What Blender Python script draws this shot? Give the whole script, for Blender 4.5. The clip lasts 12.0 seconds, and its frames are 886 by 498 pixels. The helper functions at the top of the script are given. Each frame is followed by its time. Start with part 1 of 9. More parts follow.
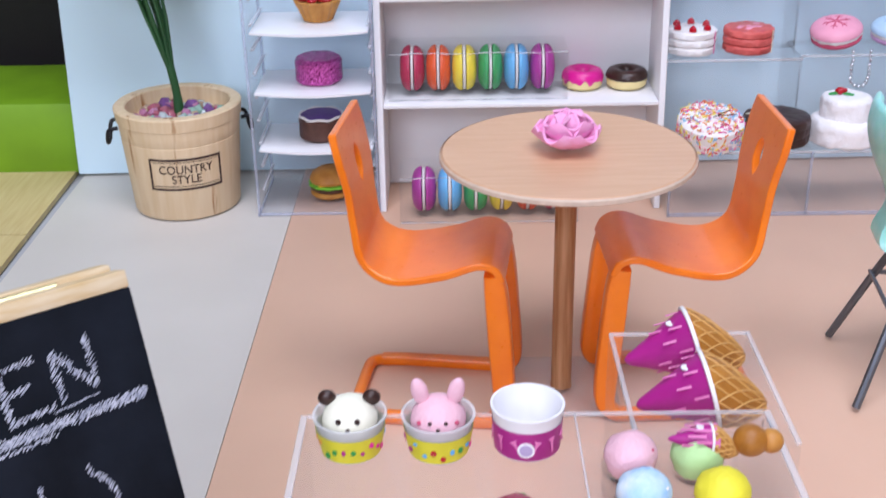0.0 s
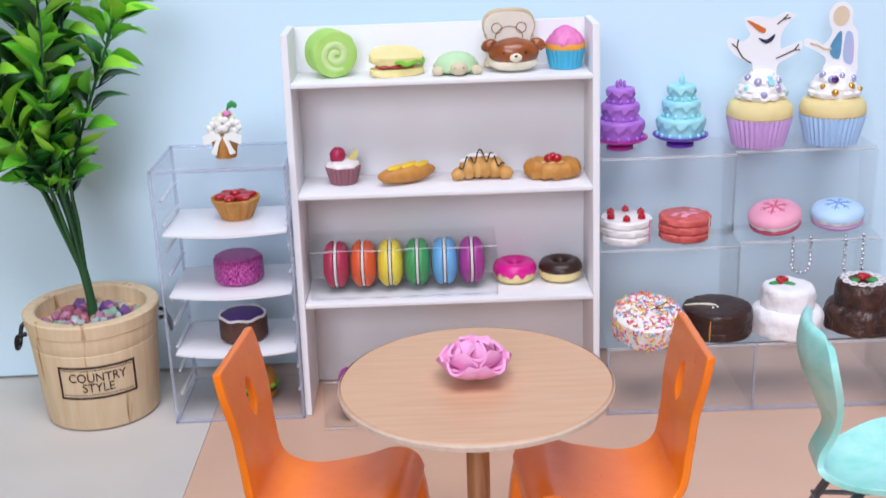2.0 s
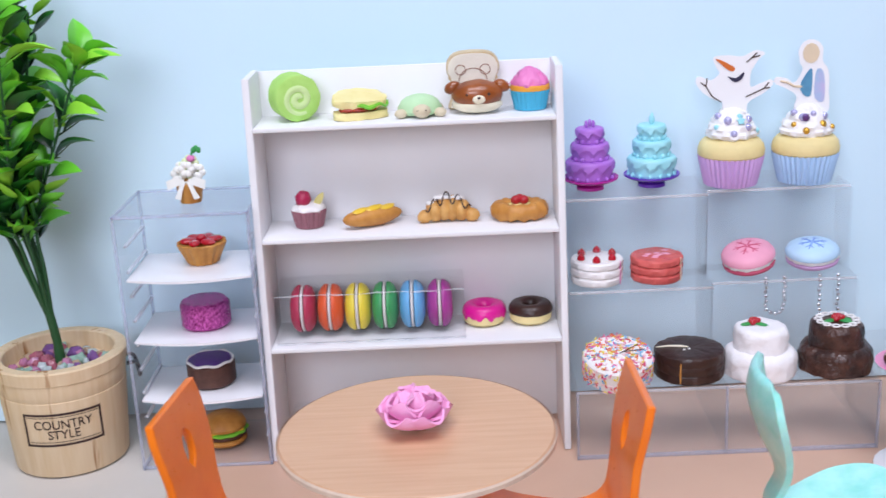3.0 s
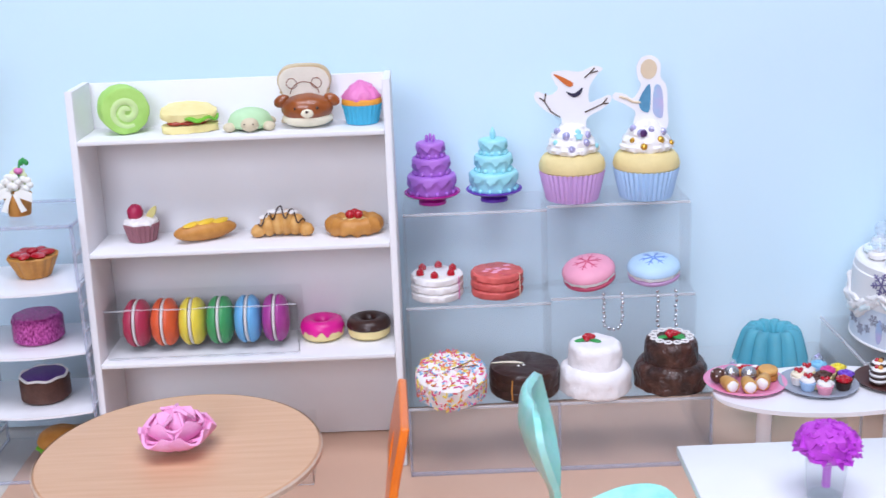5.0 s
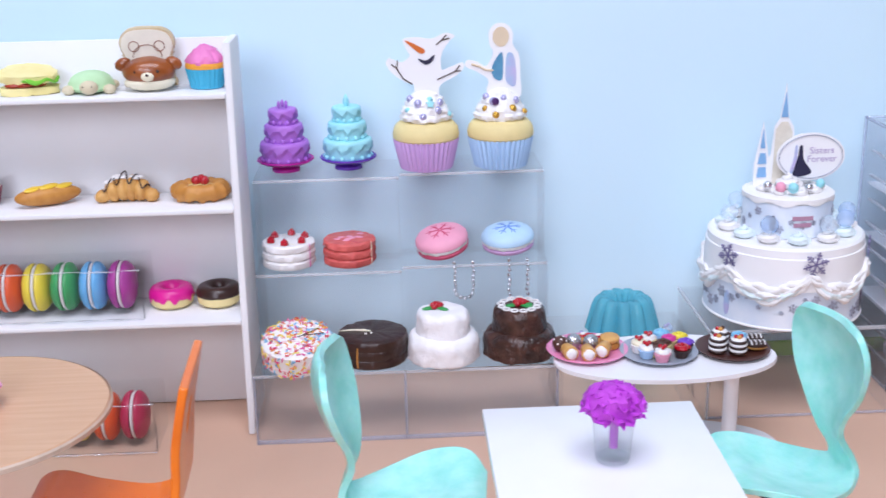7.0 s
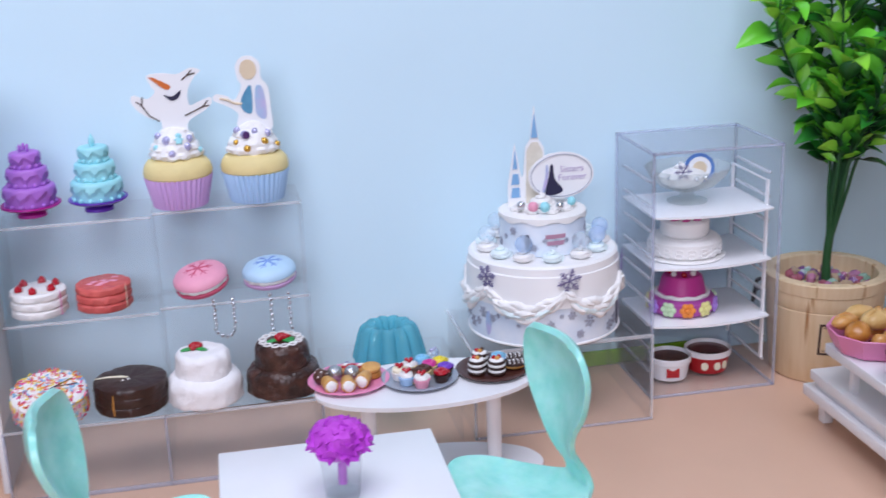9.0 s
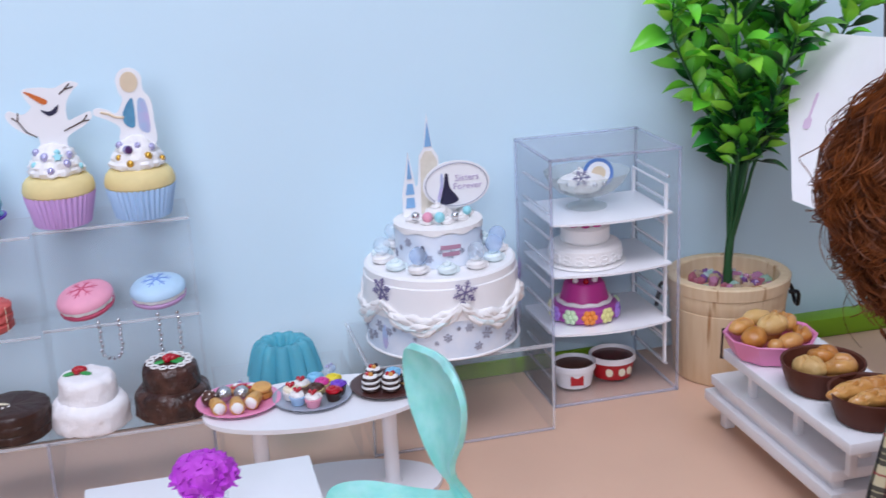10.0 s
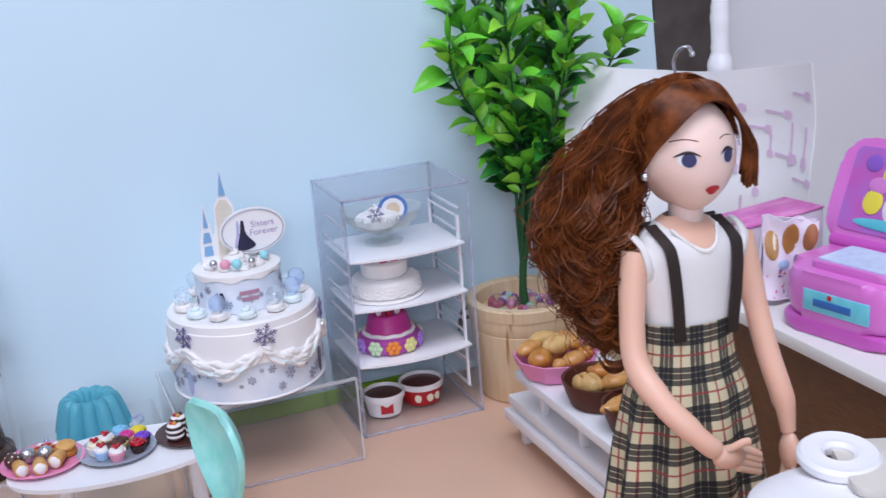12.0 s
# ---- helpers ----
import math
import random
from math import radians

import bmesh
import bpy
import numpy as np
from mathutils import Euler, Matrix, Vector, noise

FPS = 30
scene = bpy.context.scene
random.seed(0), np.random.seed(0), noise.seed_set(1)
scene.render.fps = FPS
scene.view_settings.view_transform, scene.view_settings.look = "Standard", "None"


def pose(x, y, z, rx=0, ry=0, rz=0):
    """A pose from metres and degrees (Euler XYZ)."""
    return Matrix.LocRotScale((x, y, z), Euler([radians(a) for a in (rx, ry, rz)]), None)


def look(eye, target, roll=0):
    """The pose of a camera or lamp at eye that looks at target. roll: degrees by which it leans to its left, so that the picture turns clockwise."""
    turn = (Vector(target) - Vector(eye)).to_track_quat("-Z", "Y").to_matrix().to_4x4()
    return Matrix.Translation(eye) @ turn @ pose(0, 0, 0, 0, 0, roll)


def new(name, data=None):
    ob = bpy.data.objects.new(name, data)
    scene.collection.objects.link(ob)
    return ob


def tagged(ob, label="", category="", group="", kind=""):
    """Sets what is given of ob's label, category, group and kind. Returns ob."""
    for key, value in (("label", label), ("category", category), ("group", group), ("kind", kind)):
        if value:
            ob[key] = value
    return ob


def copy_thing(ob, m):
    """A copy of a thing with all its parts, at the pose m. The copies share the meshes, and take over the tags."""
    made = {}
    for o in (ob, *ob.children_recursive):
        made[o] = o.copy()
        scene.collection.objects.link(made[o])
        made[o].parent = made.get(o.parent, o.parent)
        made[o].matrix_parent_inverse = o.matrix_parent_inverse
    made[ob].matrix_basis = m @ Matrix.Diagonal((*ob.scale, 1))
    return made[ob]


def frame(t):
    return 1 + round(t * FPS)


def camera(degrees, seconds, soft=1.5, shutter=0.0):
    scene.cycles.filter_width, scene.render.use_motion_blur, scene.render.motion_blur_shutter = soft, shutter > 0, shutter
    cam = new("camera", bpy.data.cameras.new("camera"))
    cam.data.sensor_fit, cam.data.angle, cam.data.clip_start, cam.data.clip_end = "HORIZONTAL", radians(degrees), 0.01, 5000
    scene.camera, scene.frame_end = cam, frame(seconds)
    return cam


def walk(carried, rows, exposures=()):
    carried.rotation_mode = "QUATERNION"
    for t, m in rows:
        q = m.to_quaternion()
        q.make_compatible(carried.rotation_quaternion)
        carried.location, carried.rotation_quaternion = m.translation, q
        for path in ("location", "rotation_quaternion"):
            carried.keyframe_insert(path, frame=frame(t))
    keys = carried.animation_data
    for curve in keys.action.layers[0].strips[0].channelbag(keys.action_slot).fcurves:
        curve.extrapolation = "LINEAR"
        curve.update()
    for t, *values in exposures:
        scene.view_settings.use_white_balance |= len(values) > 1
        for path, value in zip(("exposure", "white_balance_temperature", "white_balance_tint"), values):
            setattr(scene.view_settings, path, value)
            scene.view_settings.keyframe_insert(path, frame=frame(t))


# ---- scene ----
cam = camera(41.13, 12.0, shutter=0.5)
PATH = [
    (0, (0.0170, -0.0590, 0.2455), (0.0096, 0.4843, -0.0091), -1.10),
    (0.5, (0.0214, -0.0480, 0.2502), (0.0213, 0.5022, 0.0110), -0.98),
    (1, (0.0281, -0.0390, 0.2558), (0.0319, 0.5186, 0.0344), -1.07),
    (1.5, (0.0368, -0.0274, 0.2598), (0.0423, 0.5359, 0.0530), -1.30),
    (2, (0.0458, -0.0198, 0.2646), (0.0480, 0.5485, 0.0724), -2.00),
    (2.5, (0.0565, -0.0149, 0.2661), (0.0488, 0.5575, 0.0863), -2.42),
    (3, (0.0737, -0.0136, 0.2665), (0.0643, 0.5600, 0.0907), -2.83),
    (5, (0.1408, -0.0091, 0.2663), (0.1447, 0.5654, 0.0932), -2.19),
    (5.5, (0.1527, -0.0103, 0.2621), (0.1589, 0.5627, 0.0843), -1.93),
    (6, (0.1682, -0.0106, 0.2604), (0.1757, 0.5619, 0.0811), -1.97),
    (6.5, (0.1836, -0.0095, 0.2583), (0.1955, 0.5621, 0.0763), -1.61),
    (8.5, (0.2202, -0.0114, 0.2557), (0.3041, 0.5552, 0.0770), -1.82),
    (9, (0.2329, -0.0091, 0.2583), (0.3381, 0.5556, 0.0849), -2.22),
    (9.5, (0.2449, -0.0049, 0.2591), (0.3653, 0.5567, 0.0857), -2.16),
    (10, (0.2578, -0.0001, 0.2615), (0.3921, 0.5572, 0.0846), -2.69),
    (10.5, (0.2676, 0.0037, 0.2690), (0.4153, 0.5564, 0.0883), -2.92),
    (11, (0.2776, -0.0020, 0.2726), (0.4361, 0.5481, 0.0930), -3.94),
    (11.5, (0.2839, -0.0156, 0.2778), (0.4691, 0.5267, 0.1000), -4.40),
    (12, (0.2838, -0.0277, 0.2780), (0.4857, 0.5097, 0.1035), -4.48),
]
walk(cam, [(t, look(eye, target, roll)) for t, eye, target, roll in PATH],
     [(0, -0.05, 6540, 10), (1, -0.06, 6700, 10), (2, -0.12, 6820, 10), (3, -0.10, 6720, 10), (5, -0.06, 6540, 10), (6.5, -0.05, 6540, 10), (8.5, -0.24, 6500, 10), (9.5, -0.29, 6500, 10), (11.5, -0.33, 6500, 10), (12, -0.31, 6500, 10)])

# ---- world and lights ----
world = bpy.data.worlds.new("room_world")
scene.world = world
world.use_nodes = True
world.node_tree.nodes["Background"].inputs[0].default_value = (0.8, 0.93, 1.15, 1)
world.node_tree.nodes["Background"].inputs[1].default_value = 0.2


def area_lamp(name, eye, target, sx, sy, power, colour):
    data = bpy.data.lights.new(name, "AREA")
    data.shape, data.size, data.size_y, data.energy, data.color = "RECTANGLE", sx, sy, power, colour
    ob = new(name, data)
    ob.matrix_world = look(eye, target)
    tagged(ob, "white rectangular studio softbox lamp hanging overhead", "lamp")
    return ob


area_lamp("ceiling_softbox", (0.15, -0.25, 1.65), (0.2, 0.45, 0.05), 1.3, 0.9, 27.0, (0.95, 0.985, 1.17))
area_lamp("front_softbox", (-0.35, -1.5, 0.95), (0.2, 0.5, 0.1), 1.0, 0.8, 21.0, (0.93, 0.985, 1.2))
scene.view_settings.exposure = 0.0


# ---- tools ----
def lin(h, k=1.0):
    """Linear colour from a hex code."""
    v = [int(h[i:i + 2], 16) / 255 for i in (0, 2, 4)]
    return tuple(k * (c / 12.92 if c <= 0.04045 else ((c + 0.055) / 1.055) ** 2.4) for c in v) + (1.0,)


def mat(name, h, rough=0.5, metal=0.0, var=0.1, vscale=90.0, bump=0.1, bscale=700.0, coat=0.0, sss=0.0, h2=None, spec=0.5, stretch=(1, 1, 1), dist=0.0006):
    m = bpy.data.materials.new(name)
    m.use_nodes = True
    t = m.node_tree
    b = t.nodes["Principled BSDF"]
    c1 = lin(h)
    c2 = lin(h2) if h2 else tuple(c * (1 - var) for c in c1[:3]) + (1.0,)
    co = t.nodes.new("ShaderNodeTexCoord")
    mp = t.nodes.new("ShaderNodeMapping")
    mp.inputs["Scale"].default_value = stretch
    t.links.new(co.outputs["Object"], mp.inputs[0])
    n1 = t.nodes.new("ShaderNodeTexNoise")
    n1.inputs["Scale"].default_value, n1.inputs["Detail"].default_value = vscale, 4
    n2 = t.nodes.new("ShaderNodeTexNoise")
    n2.inputs["Scale"].default_value, n2.inputs["Detail"].default_value = bscale, 2
    for n in (n1, n2):
        t.links.new(mp.outputs[0], n.inputs["Vector"])
    ramp = t.nodes.new("ShaderNodeMapRange")
    ramp.inputs[1].default_value, ramp.inputs[2].default_value = 0.32, 0.68
    t.links.new(n1.outputs[0], ramp.inputs[0])
    mix = t.nodes.new("ShaderNodeMix")
    mix.data_type = "RGBA"
    mix.inputs[6].default_value, mix.inputs[7].default_value = c1, c2
    t.links.new(ramp.outputs[0], mix.inputs[0])
    t.links.new(mix.outputs[2], b.inputs["Base Color"])
    rr = t.nodes.new("ShaderNodeMapRange")
    rr.inputs[3].default_value, rr.inputs[4].default_value = max(0.02, rough - 0.06), min(1, rough + 0.06)
    t.links.new(n2.outputs[0], rr.inputs[0])
    t.links.new(rr.outputs[0], b.inputs["Roughness"])
    b.inputs["Metallic"].default_value = metal
    b.inputs["Specular IOR Level"].default_value = spec
    b.inputs["Coat Weight"].default_value = coat
    b.inputs["Coat Roughness"].default_value = 0.12
    if sss:
        b.inputs["Subsurface Weight"].default_value = sss
        b.inputs["Subsurface Radius"].default_value = (0.004, 0.002, 0.0012)
        b.inputs["Subsurface Scale"].default_value = 0.6
    if bump:
        bp = t.nodes.new("ShaderNodeBump")
        bp.inputs["Strength"].default_value, bp.inputs["Distance"].default_value = bump, dist
        t.links.new(n2.outputs[0], bp.inputs["Height"])
        t.links.new(bp.outputs[0], b.inputs["Normal"])
    return m


def clear(name, tint=(0.96, 0.97, 0.98), rough=0.03, ior=1.45, body=0.0, bcol=(0.9, 0.92, 0.97)):
    """Thin clear plastic: light goes straight through, gloss by Fresnel; body is a share of milky plastic."""
    m = bpy.data.materials.new(name)
    m.use_nodes = True
    t = m.node_tree
    t.nodes.remove(t.nodes["Principled BSDF"])
    tr = t.nodes.new("ShaderNodeBsdfTransparent")
    tr.inputs[0].default_value = (*tint, 1)
    gl = t.nodes.new("ShaderNodeBsdfGlossy")
    gl.inputs["Roughness"].default_value = rough
    lw = t.nodes.new("ShaderNodeLayerWeight")
    lw.inputs[0].default_value = 0.5
    pw = t.nodes.new("ShaderNodeMath")
    pw.operation = "POWER"
    pw.inputs[1].default_value = 4.0
    t.links.new(lw.outputs["Facing"], pw.inputs[0])
    fr = t.nodes.new("ShaderNodeMapRange")
    fr.inputs[3].default_value, fr.inputs[4].default_value = (ior - 1) * 0.05, (ior - 1) * 0.8
    t.links.new(pw.outputs[0], fr.inputs[0])
    mx = t.nodes.new("ShaderNodeMixShader")
    t.links.new(fr.outputs[0], mx.inputs[0])
    t.links.new(tr.outputs[0], mx.inputs[1])
    t.links.new(gl.outputs[0], mx.inputs[2])
    last = mx
    if body:
        df = t.nodes.new("ShaderNodeBsdfDiffuse")
        df.inputs[0].default_value = (*bcol, 1)
        last = t.nodes.new("ShaderNodeMixShader")
        last.inputs[0].default_value = body
        t.links.new(mx.outputs[0], last.inputs[1])
        t.links.new(df.outputs[0], last.inputs[2])
    t.links.new(last.outputs[0], t.nodes["Material Output"].inputs[0])
    return m


def fin(name, bm, material, parent=None, label="", sharp=38, at=None):
    """Links a bmesh as one mesh object, under a thing or part where one is given."""
    bmesh.ops.recalc_face_normals(bm, faces=bm.faces)
    me = bpy.data.meshes.new(name)
    bm.to_mesh(me)
    bm.free()
    me.shade_smooth()
    me.set_sharp_from_angle(angle=radians(sharp))
    me.materials.append(material)
    ob = new(name, me)
    if parent is not None:
        ob.parent = parent
    if at is not None:
        ob.matrix_basis = at
    if label:
        ob["label"] = label
    return ob


part = fin


def thing(name, label, category, at, group="", kind=""):
    ob = new(name)
    ob.empty_display_size = 0.01
    ob.matrix_basis = at if isinstance(at, Matrix) else Matrix.Translation(at)
    return tagged(ob, label, category, group, kind)


def B():
    return bmesh.new()


def box(bm, c, s, bevel=0.0, seg=2, m=None):
    M = (m or Matrix()) @ Matrix.Translation(c) @ Matrix.Diagonal((*s, 1))
    r = bmesh.ops.create_cube(bm, size=1.0, matrix=M)
    if bevel:
        ed = list({e for v in r["verts"] for e in v.link_edges})
        bmesh.ops.bevel(bm, geom=ed, offset=bevel, segments=seg, affect="EDGES", profile=0.5)
    return bm


def lathe(bm, prof, n=32, c=(0, 0, 0), wob=None, m=None):
    """Turns a list of (radius, z); wob(a, k) scales the radius at angle a, ring k."""
    M = (m or Matrix()) @ Matrix.Translation(c)
    rings = []
    for k, (r, z) in enumerate(prof):
        if r <= 1e-7:
            rings.append([bm.verts.new(M @ Vector((0, 0, z)))])
        else:
            ring = []
            for i in range(n):
                a = 2 * math.pi * i / n
                q = r * (wob(a, k) if wob else 1)
                ring.append(bm.verts.new(M @ Vector((q * math.cos(a), q * math.sin(a), z))))
            rings.append(ring)
    for p, q in zip(rings, rings[1:]):
        for i in range(n):
            j = (i + 1) % n
            if len(p) == 1 and len(q) == 1:
                continue
            if len(p) == 1:
                bm.faces.new((p[0], q[i], q[j]))
            elif len(q) == 1:
                bm.faces.new((p[i], p[j], q[0]))
            else:
                bm.faces.new((p[i], p[j], q[j], q[i]))
    return bm


def ball(bm, c, r, u=16, v=10, m=None, rough=0.0, rs=120.0):
    M = (m or Matrix()) @ Matrix.Translation(c) @ Matrix.Diagonal((*((r,) * 3 if isinstance(r, float) else r), 1))
    res = bmesh.ops.create_uvsphere(bm, u_segments=u, v_segments=v, radius=1.0, matrix=M)
    if rough:
        mid = M.translation
        for w in res["verts"]:
            w.co += (w.co - mid) * rough * noise.noise(w.co * rs)
    return bm


def tube(bm, pts, r, n=8, closed=False, m=None):
    """A round tube along points; r is one radius or one for each point."""
    P = [Vector(p) for p in pts]
    M = m or Matrix()
    R = [r] * len(P) if isinstance(r, (int, float)) else list(r)
    rings = []
    up = None
    for i, p in enumerate(P):
        a = P[(i - 1) % len(P)] if (closed or i > 0) else p
        b = P[(i + 1) % len(P)] if (closed or i < len(P) - 1) else p
        d = (b - a).normalized()
        if up is None:
            up = Vector((0, 0, 1)) if abs(d.z) < 0.9 else Vector((1, 0, 0))
        s = d.cross(up)
        s = s.normalized() if s.length > 1e-6 else Vector((1, 0, 0))
        up = s.cross(d).normalized()
        rings.append([bm.verts.new(M @ (p + R[i] * (math.cos(2 * math.pi * k / n) * s + math.sin(2 * math.pi * k / n) * up))) for k in range(n)])
    pairs = list(zip(rings, rings[1:])) + ([(rings[-1], rings[0])] if closed else [])
    for p, q in pairs:
        for k in range(n):
            bm.faces.new((p[k], p[(k + 1) % n], q[(k + 1) % n], q[k]))
    if not closed:
        bm.faces.new(rings[0][::-1])
        bm.faces.new(rings[-1])
    return bm


def plate(bm, outline, h, m=None, bevel=0.0):
    """A flat outline in x, y, raised by h along z."""
    M = m or Matrix()
    lo = [bm.verts.new(M @ Vector((x, y, 0))) for x, y in outline]
    hi = [bm.verts.new(M @ Vector((x, y, h))) for x, y in outline]
    n = len(lo)
    fs = [bm.faces.new(lo[::-1]), bm.faces.new(hi)]
    fs += [bm.faces.new((lo[i], lo[(i + 1) % n], hi[(i + 1) % n], hi[i])) for i in range(n)]
    if bevel:
        ed = list(set(fs[0].edges) | set(fs[1].edges))
        bmesh.ops.bevel(bm, geom=ed, offset=bevel, segments=2, affect="EDGES", profile=0.5)
    return bm


def oval(rx, ry, n=40, c=(0, 0)):
    return [(c[0] + rx * math.cos(2 * math.pi * i / n), c[1] + ry * math.sin(2 * math.pi * i / n)) for i in range(n)]


def spline(pts, n=6):
    """Catmull-Rom through points."""
    P = [Vector(p) for p in pts]
    P = [2 * P[0] - P[1]] + P + [2 * P[-1] - P[-2]]
    out = []
    for i in range(1, len(P) - 2):
        a, b, c, d = P[i - 1:i + 3]
        for k in range(n):
            s = k / n
            out.append(0.5 * (2 * b + (c - a) * s + (2 * a - 5 * b + 4 * c - d) * s * s + (3 * b - a - 3 * c + d) * s ** 3))
    return out + [P[-2]]


def ribbon(bm, rows, th, m=None):
    """A sheet through rows of points, with thickness th along its normals."""
    M = m or Matrix()
    R = [[Vector(p) for p in row] for row in rows]
    nr, nc = len(R), len(R[0])

    def nrm(i, j):
        a = R[min(i + 1, nr - 1)][j] - R[max(i - 1, 0)][j]
        b = R[i][min(j + 1, nc - 1)] - R[i][max(j - 1, 0)]
        return a.cross(b).normalized()
    f = [[bm.verts.new(M @ (R[i][j] + nrm(i, j) * th / 2)) for j in range(nc)] for i in range(nr)]
    g = [[bm.verts.new(M @ (R[i][j] - nrm(i, j) * th / 2)) for j in range(nc)] for i in range(nr)]
    for i in range(nr - 1):
        for j in range(nc - 1):
            bm.faces.new((f[i][j], f[i + 1][j], f[i + 1][j + 1], f[i][j + 1]))
            bm.faces.new((g[i][j], g[i][j + 1], g[i + 1][j + 1], g[i + 1][j]))
    for i in range(nr - 1):
        for j in (0, nc - 1):
            bm.faces.new((f[i][j], g[i][j], g[i + 1][j], f[i + 1][j]))
    for j in range(nc - 1):
        for i in (0, nr - 1):
            bm.faces.new((f[i][j], f[i][j + 1], g[i][j + 1], g[i][j]))
    return bm


def smooth_outline(pts, n=5):
    P = [Vector((x, y, 0)) for x, y in pts]
    out = []
    m = len(P)
    for i in range(m):
        a, b, c, d = P[(i - 1) % m], P[i], P[(i + 1) % m], P[(i + 2) % m]
        for k in range(n):
            s = k / n
            v = 0.5 * (2 * b + (c - a) * s + (2 * a - 5 * b + 4 * c - d) * s * s + (3 * b - a - 3 * c + d) * s ** 3)
            out.append((v.x, v.y))
    return out


def strap(bm, pts, wid, th, m=None):
    """A flat rounded strap along points in x, z; wid is its width along y, th its thickness."""
    P = [Vector(p) for p in pts]
    M = m or Matrix()
    sec = [(0.5, 0.28), (0.42, 0.44), (0.28, 0.5), (-0.28, 0.5), (-0.42, 0.44), (-0.5, 0.28), (-0.5, -0.28), (-0.42, -0.44), (-0.28, -0.5), (0.28, -0.5), (0.42, -0.44), (0.5, -0.28)]
    rings = []
    for i, p in enumerate(P):
        d = P[min(i + 1, len(P) - 1)] - P[max(i - 1, 0)]
        nn = Vector((-d.z, 0, d.x)).normalized()
        rings.append([bm.verts.new(M @ (p + Vector((0, wid[i] * a, 0)) + nn * (th[i] * b))) for a, b in sec])
    for p, q in zip(rings, rings[1:]):
        for k in range(12):
            bm.faces.new((p[k], p[(k + 1) % 12], q[(k + 1) % 12], q[k]))
    bm.faces.new(rings[0][::-1])
    bm.faces.new(rings[-1])
    return bm


def lump(bm, amp, scale, seed=0.0):
    """Uneven surface: moves each corner along its normal by smooth noise."""
    bm.normal_update()
    for v in bm.verts:
        v.co += v.normal * amp * noise.noise(v.co * scale + Vector((seed, 0, 0)))
    return bm


def tier(bm, r, z0, z1, e, n=64, c=(0, 0), wob=None, m=None, taper=1.0):
    """A round cake tier with soft edges and enough rings to be shaped."""
    prof = [(0, z0), (r * 0.6, z0), (r * 0.97, z0)]
    for k in range(7):
        z = z0 + 0.0006 + (z1 - e - z0 - 0.0006) * k / 6
        prof.append((r * (1 + (taper - 1) * k / 6), z))
    for k in range(1, 6):
        a = math.pi / 2 * k / 5
        prof.append((r * taper - e + e * math.cos(a), z1 - e + e * math.sin(a)))
    for q in (0.75, 0.5, 0.25):
        prof.append(((r * taper - e) * q, z1))
    prof.append((0, z1))
    return lathe(bm, prof, n, (c[0], c[1], 0), wob, m)


# ---- materials ----
M_wall = mat("blue_board", "cfe8f4", 0.6, var=0.04, vscale=6, bump=0.05, bscale=500)
M_peach = mat("peach_sheet", "e4bca2", 0.42, var=0.07, vscale=14, bump=0.06, bscale=900, spec=0.35)
M_whitefloor = mat("white_sheet", "d2cdc5", 0.5, var=0.05, vscale=18, bump=0.05)
M_yellowfloor = mat("pale_wood_floor", "d8c690", 0.5, h2="cbb47c", vscale=30, stretch=(12, 1, 1), bump=0.1)
M_green = mat("green_board", "7fae1c", 0.55, var=0.2, vscale=30, bump=0.1)
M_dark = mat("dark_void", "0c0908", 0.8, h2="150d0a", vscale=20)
M_foam = mat("white_foamboard", "eeeef0", 0.55, var=0.04, vscale=25, bump=0.05)
M_white = mat("white_plastic", "f0eff2", 0.32, var=0.03, vscale=50, bump=0.02)
M_room = mat("room_paint", "b4b6ba", 0.8, var=0.05, vscale=3, bump=0.1, bscale=60)
M_grey = mat("grey_wall", "e8ebf0", 0.6, var=0.06, vscale=10)
M_darkgrey = mat("dark_grey_post", "55504d", 0.6, h2="463f3c", vscale=60, bump=0.2)
M_clear = clear("clear_acrylic", (0.994, 0.995, 0.998), 0.03, 1.22, 0.022, (0.93, 0.95, 1.0))
M_tint = clear("clear_styrene", (0.965, 0.97, 0.985), 0.06, 1.32, 0.05, (0.92, 0.94, 1.0))
M_edge = clear("acrylic_edge", (0.86, 0.88, 0.94), 0.1, 1.4, 0.22, (0.80, 0.82, 0.92))
M_edge_f = clear("acrylic_faint_edge", (0.97, 0.975, 0.98), 0.08, 1.5, 0.26, (0.97, 0.97, 1.0))
M_edge_w = clear("acrylic_bright_edge", (0.9, 0.92, 0.95), 0.08, 1.5, 0.4, (0.95, 0.96, 1.0))
M_blister = clear("blister_plastic", (1.0, 1.0, 1.0), 0.08, 1.05, 0.012, (0.97, 0.97, 0.98))

# ---- the room and the set ----
g = B()
box(g, (0, 0, -0.02), (6, 6, 0.03))
tagged(fin("ground", g, M_room), "plain pale table top under the set", "ground", kind="structure")
for nm, c, s in (("wall_back", (0.2, 1.6, 1.2), (4.4, 0.05, 2.5)), ("wall_front", (0.2, -2.2, 1.2), (4.4, 0.05, 2.5)),
                 ("wall_left", (-2.0, -0.3, 1.2), (0.05, 3.75, 2.5)), ("wall_right", (2.4, -0.3, 1.2), (0.05, 3.75, 2.5))):
    tagged(fin(nm, box(B(), c, s), M_room), "plain off-white painted room wall", "wall", kind="structure")
tagged(fin("ceiling", box(B(), (0.2, -0.3, 2.47), (4.4, 3.8, 0.04)), M_room), "plain white ceiling", "ceiling", kind="structure")


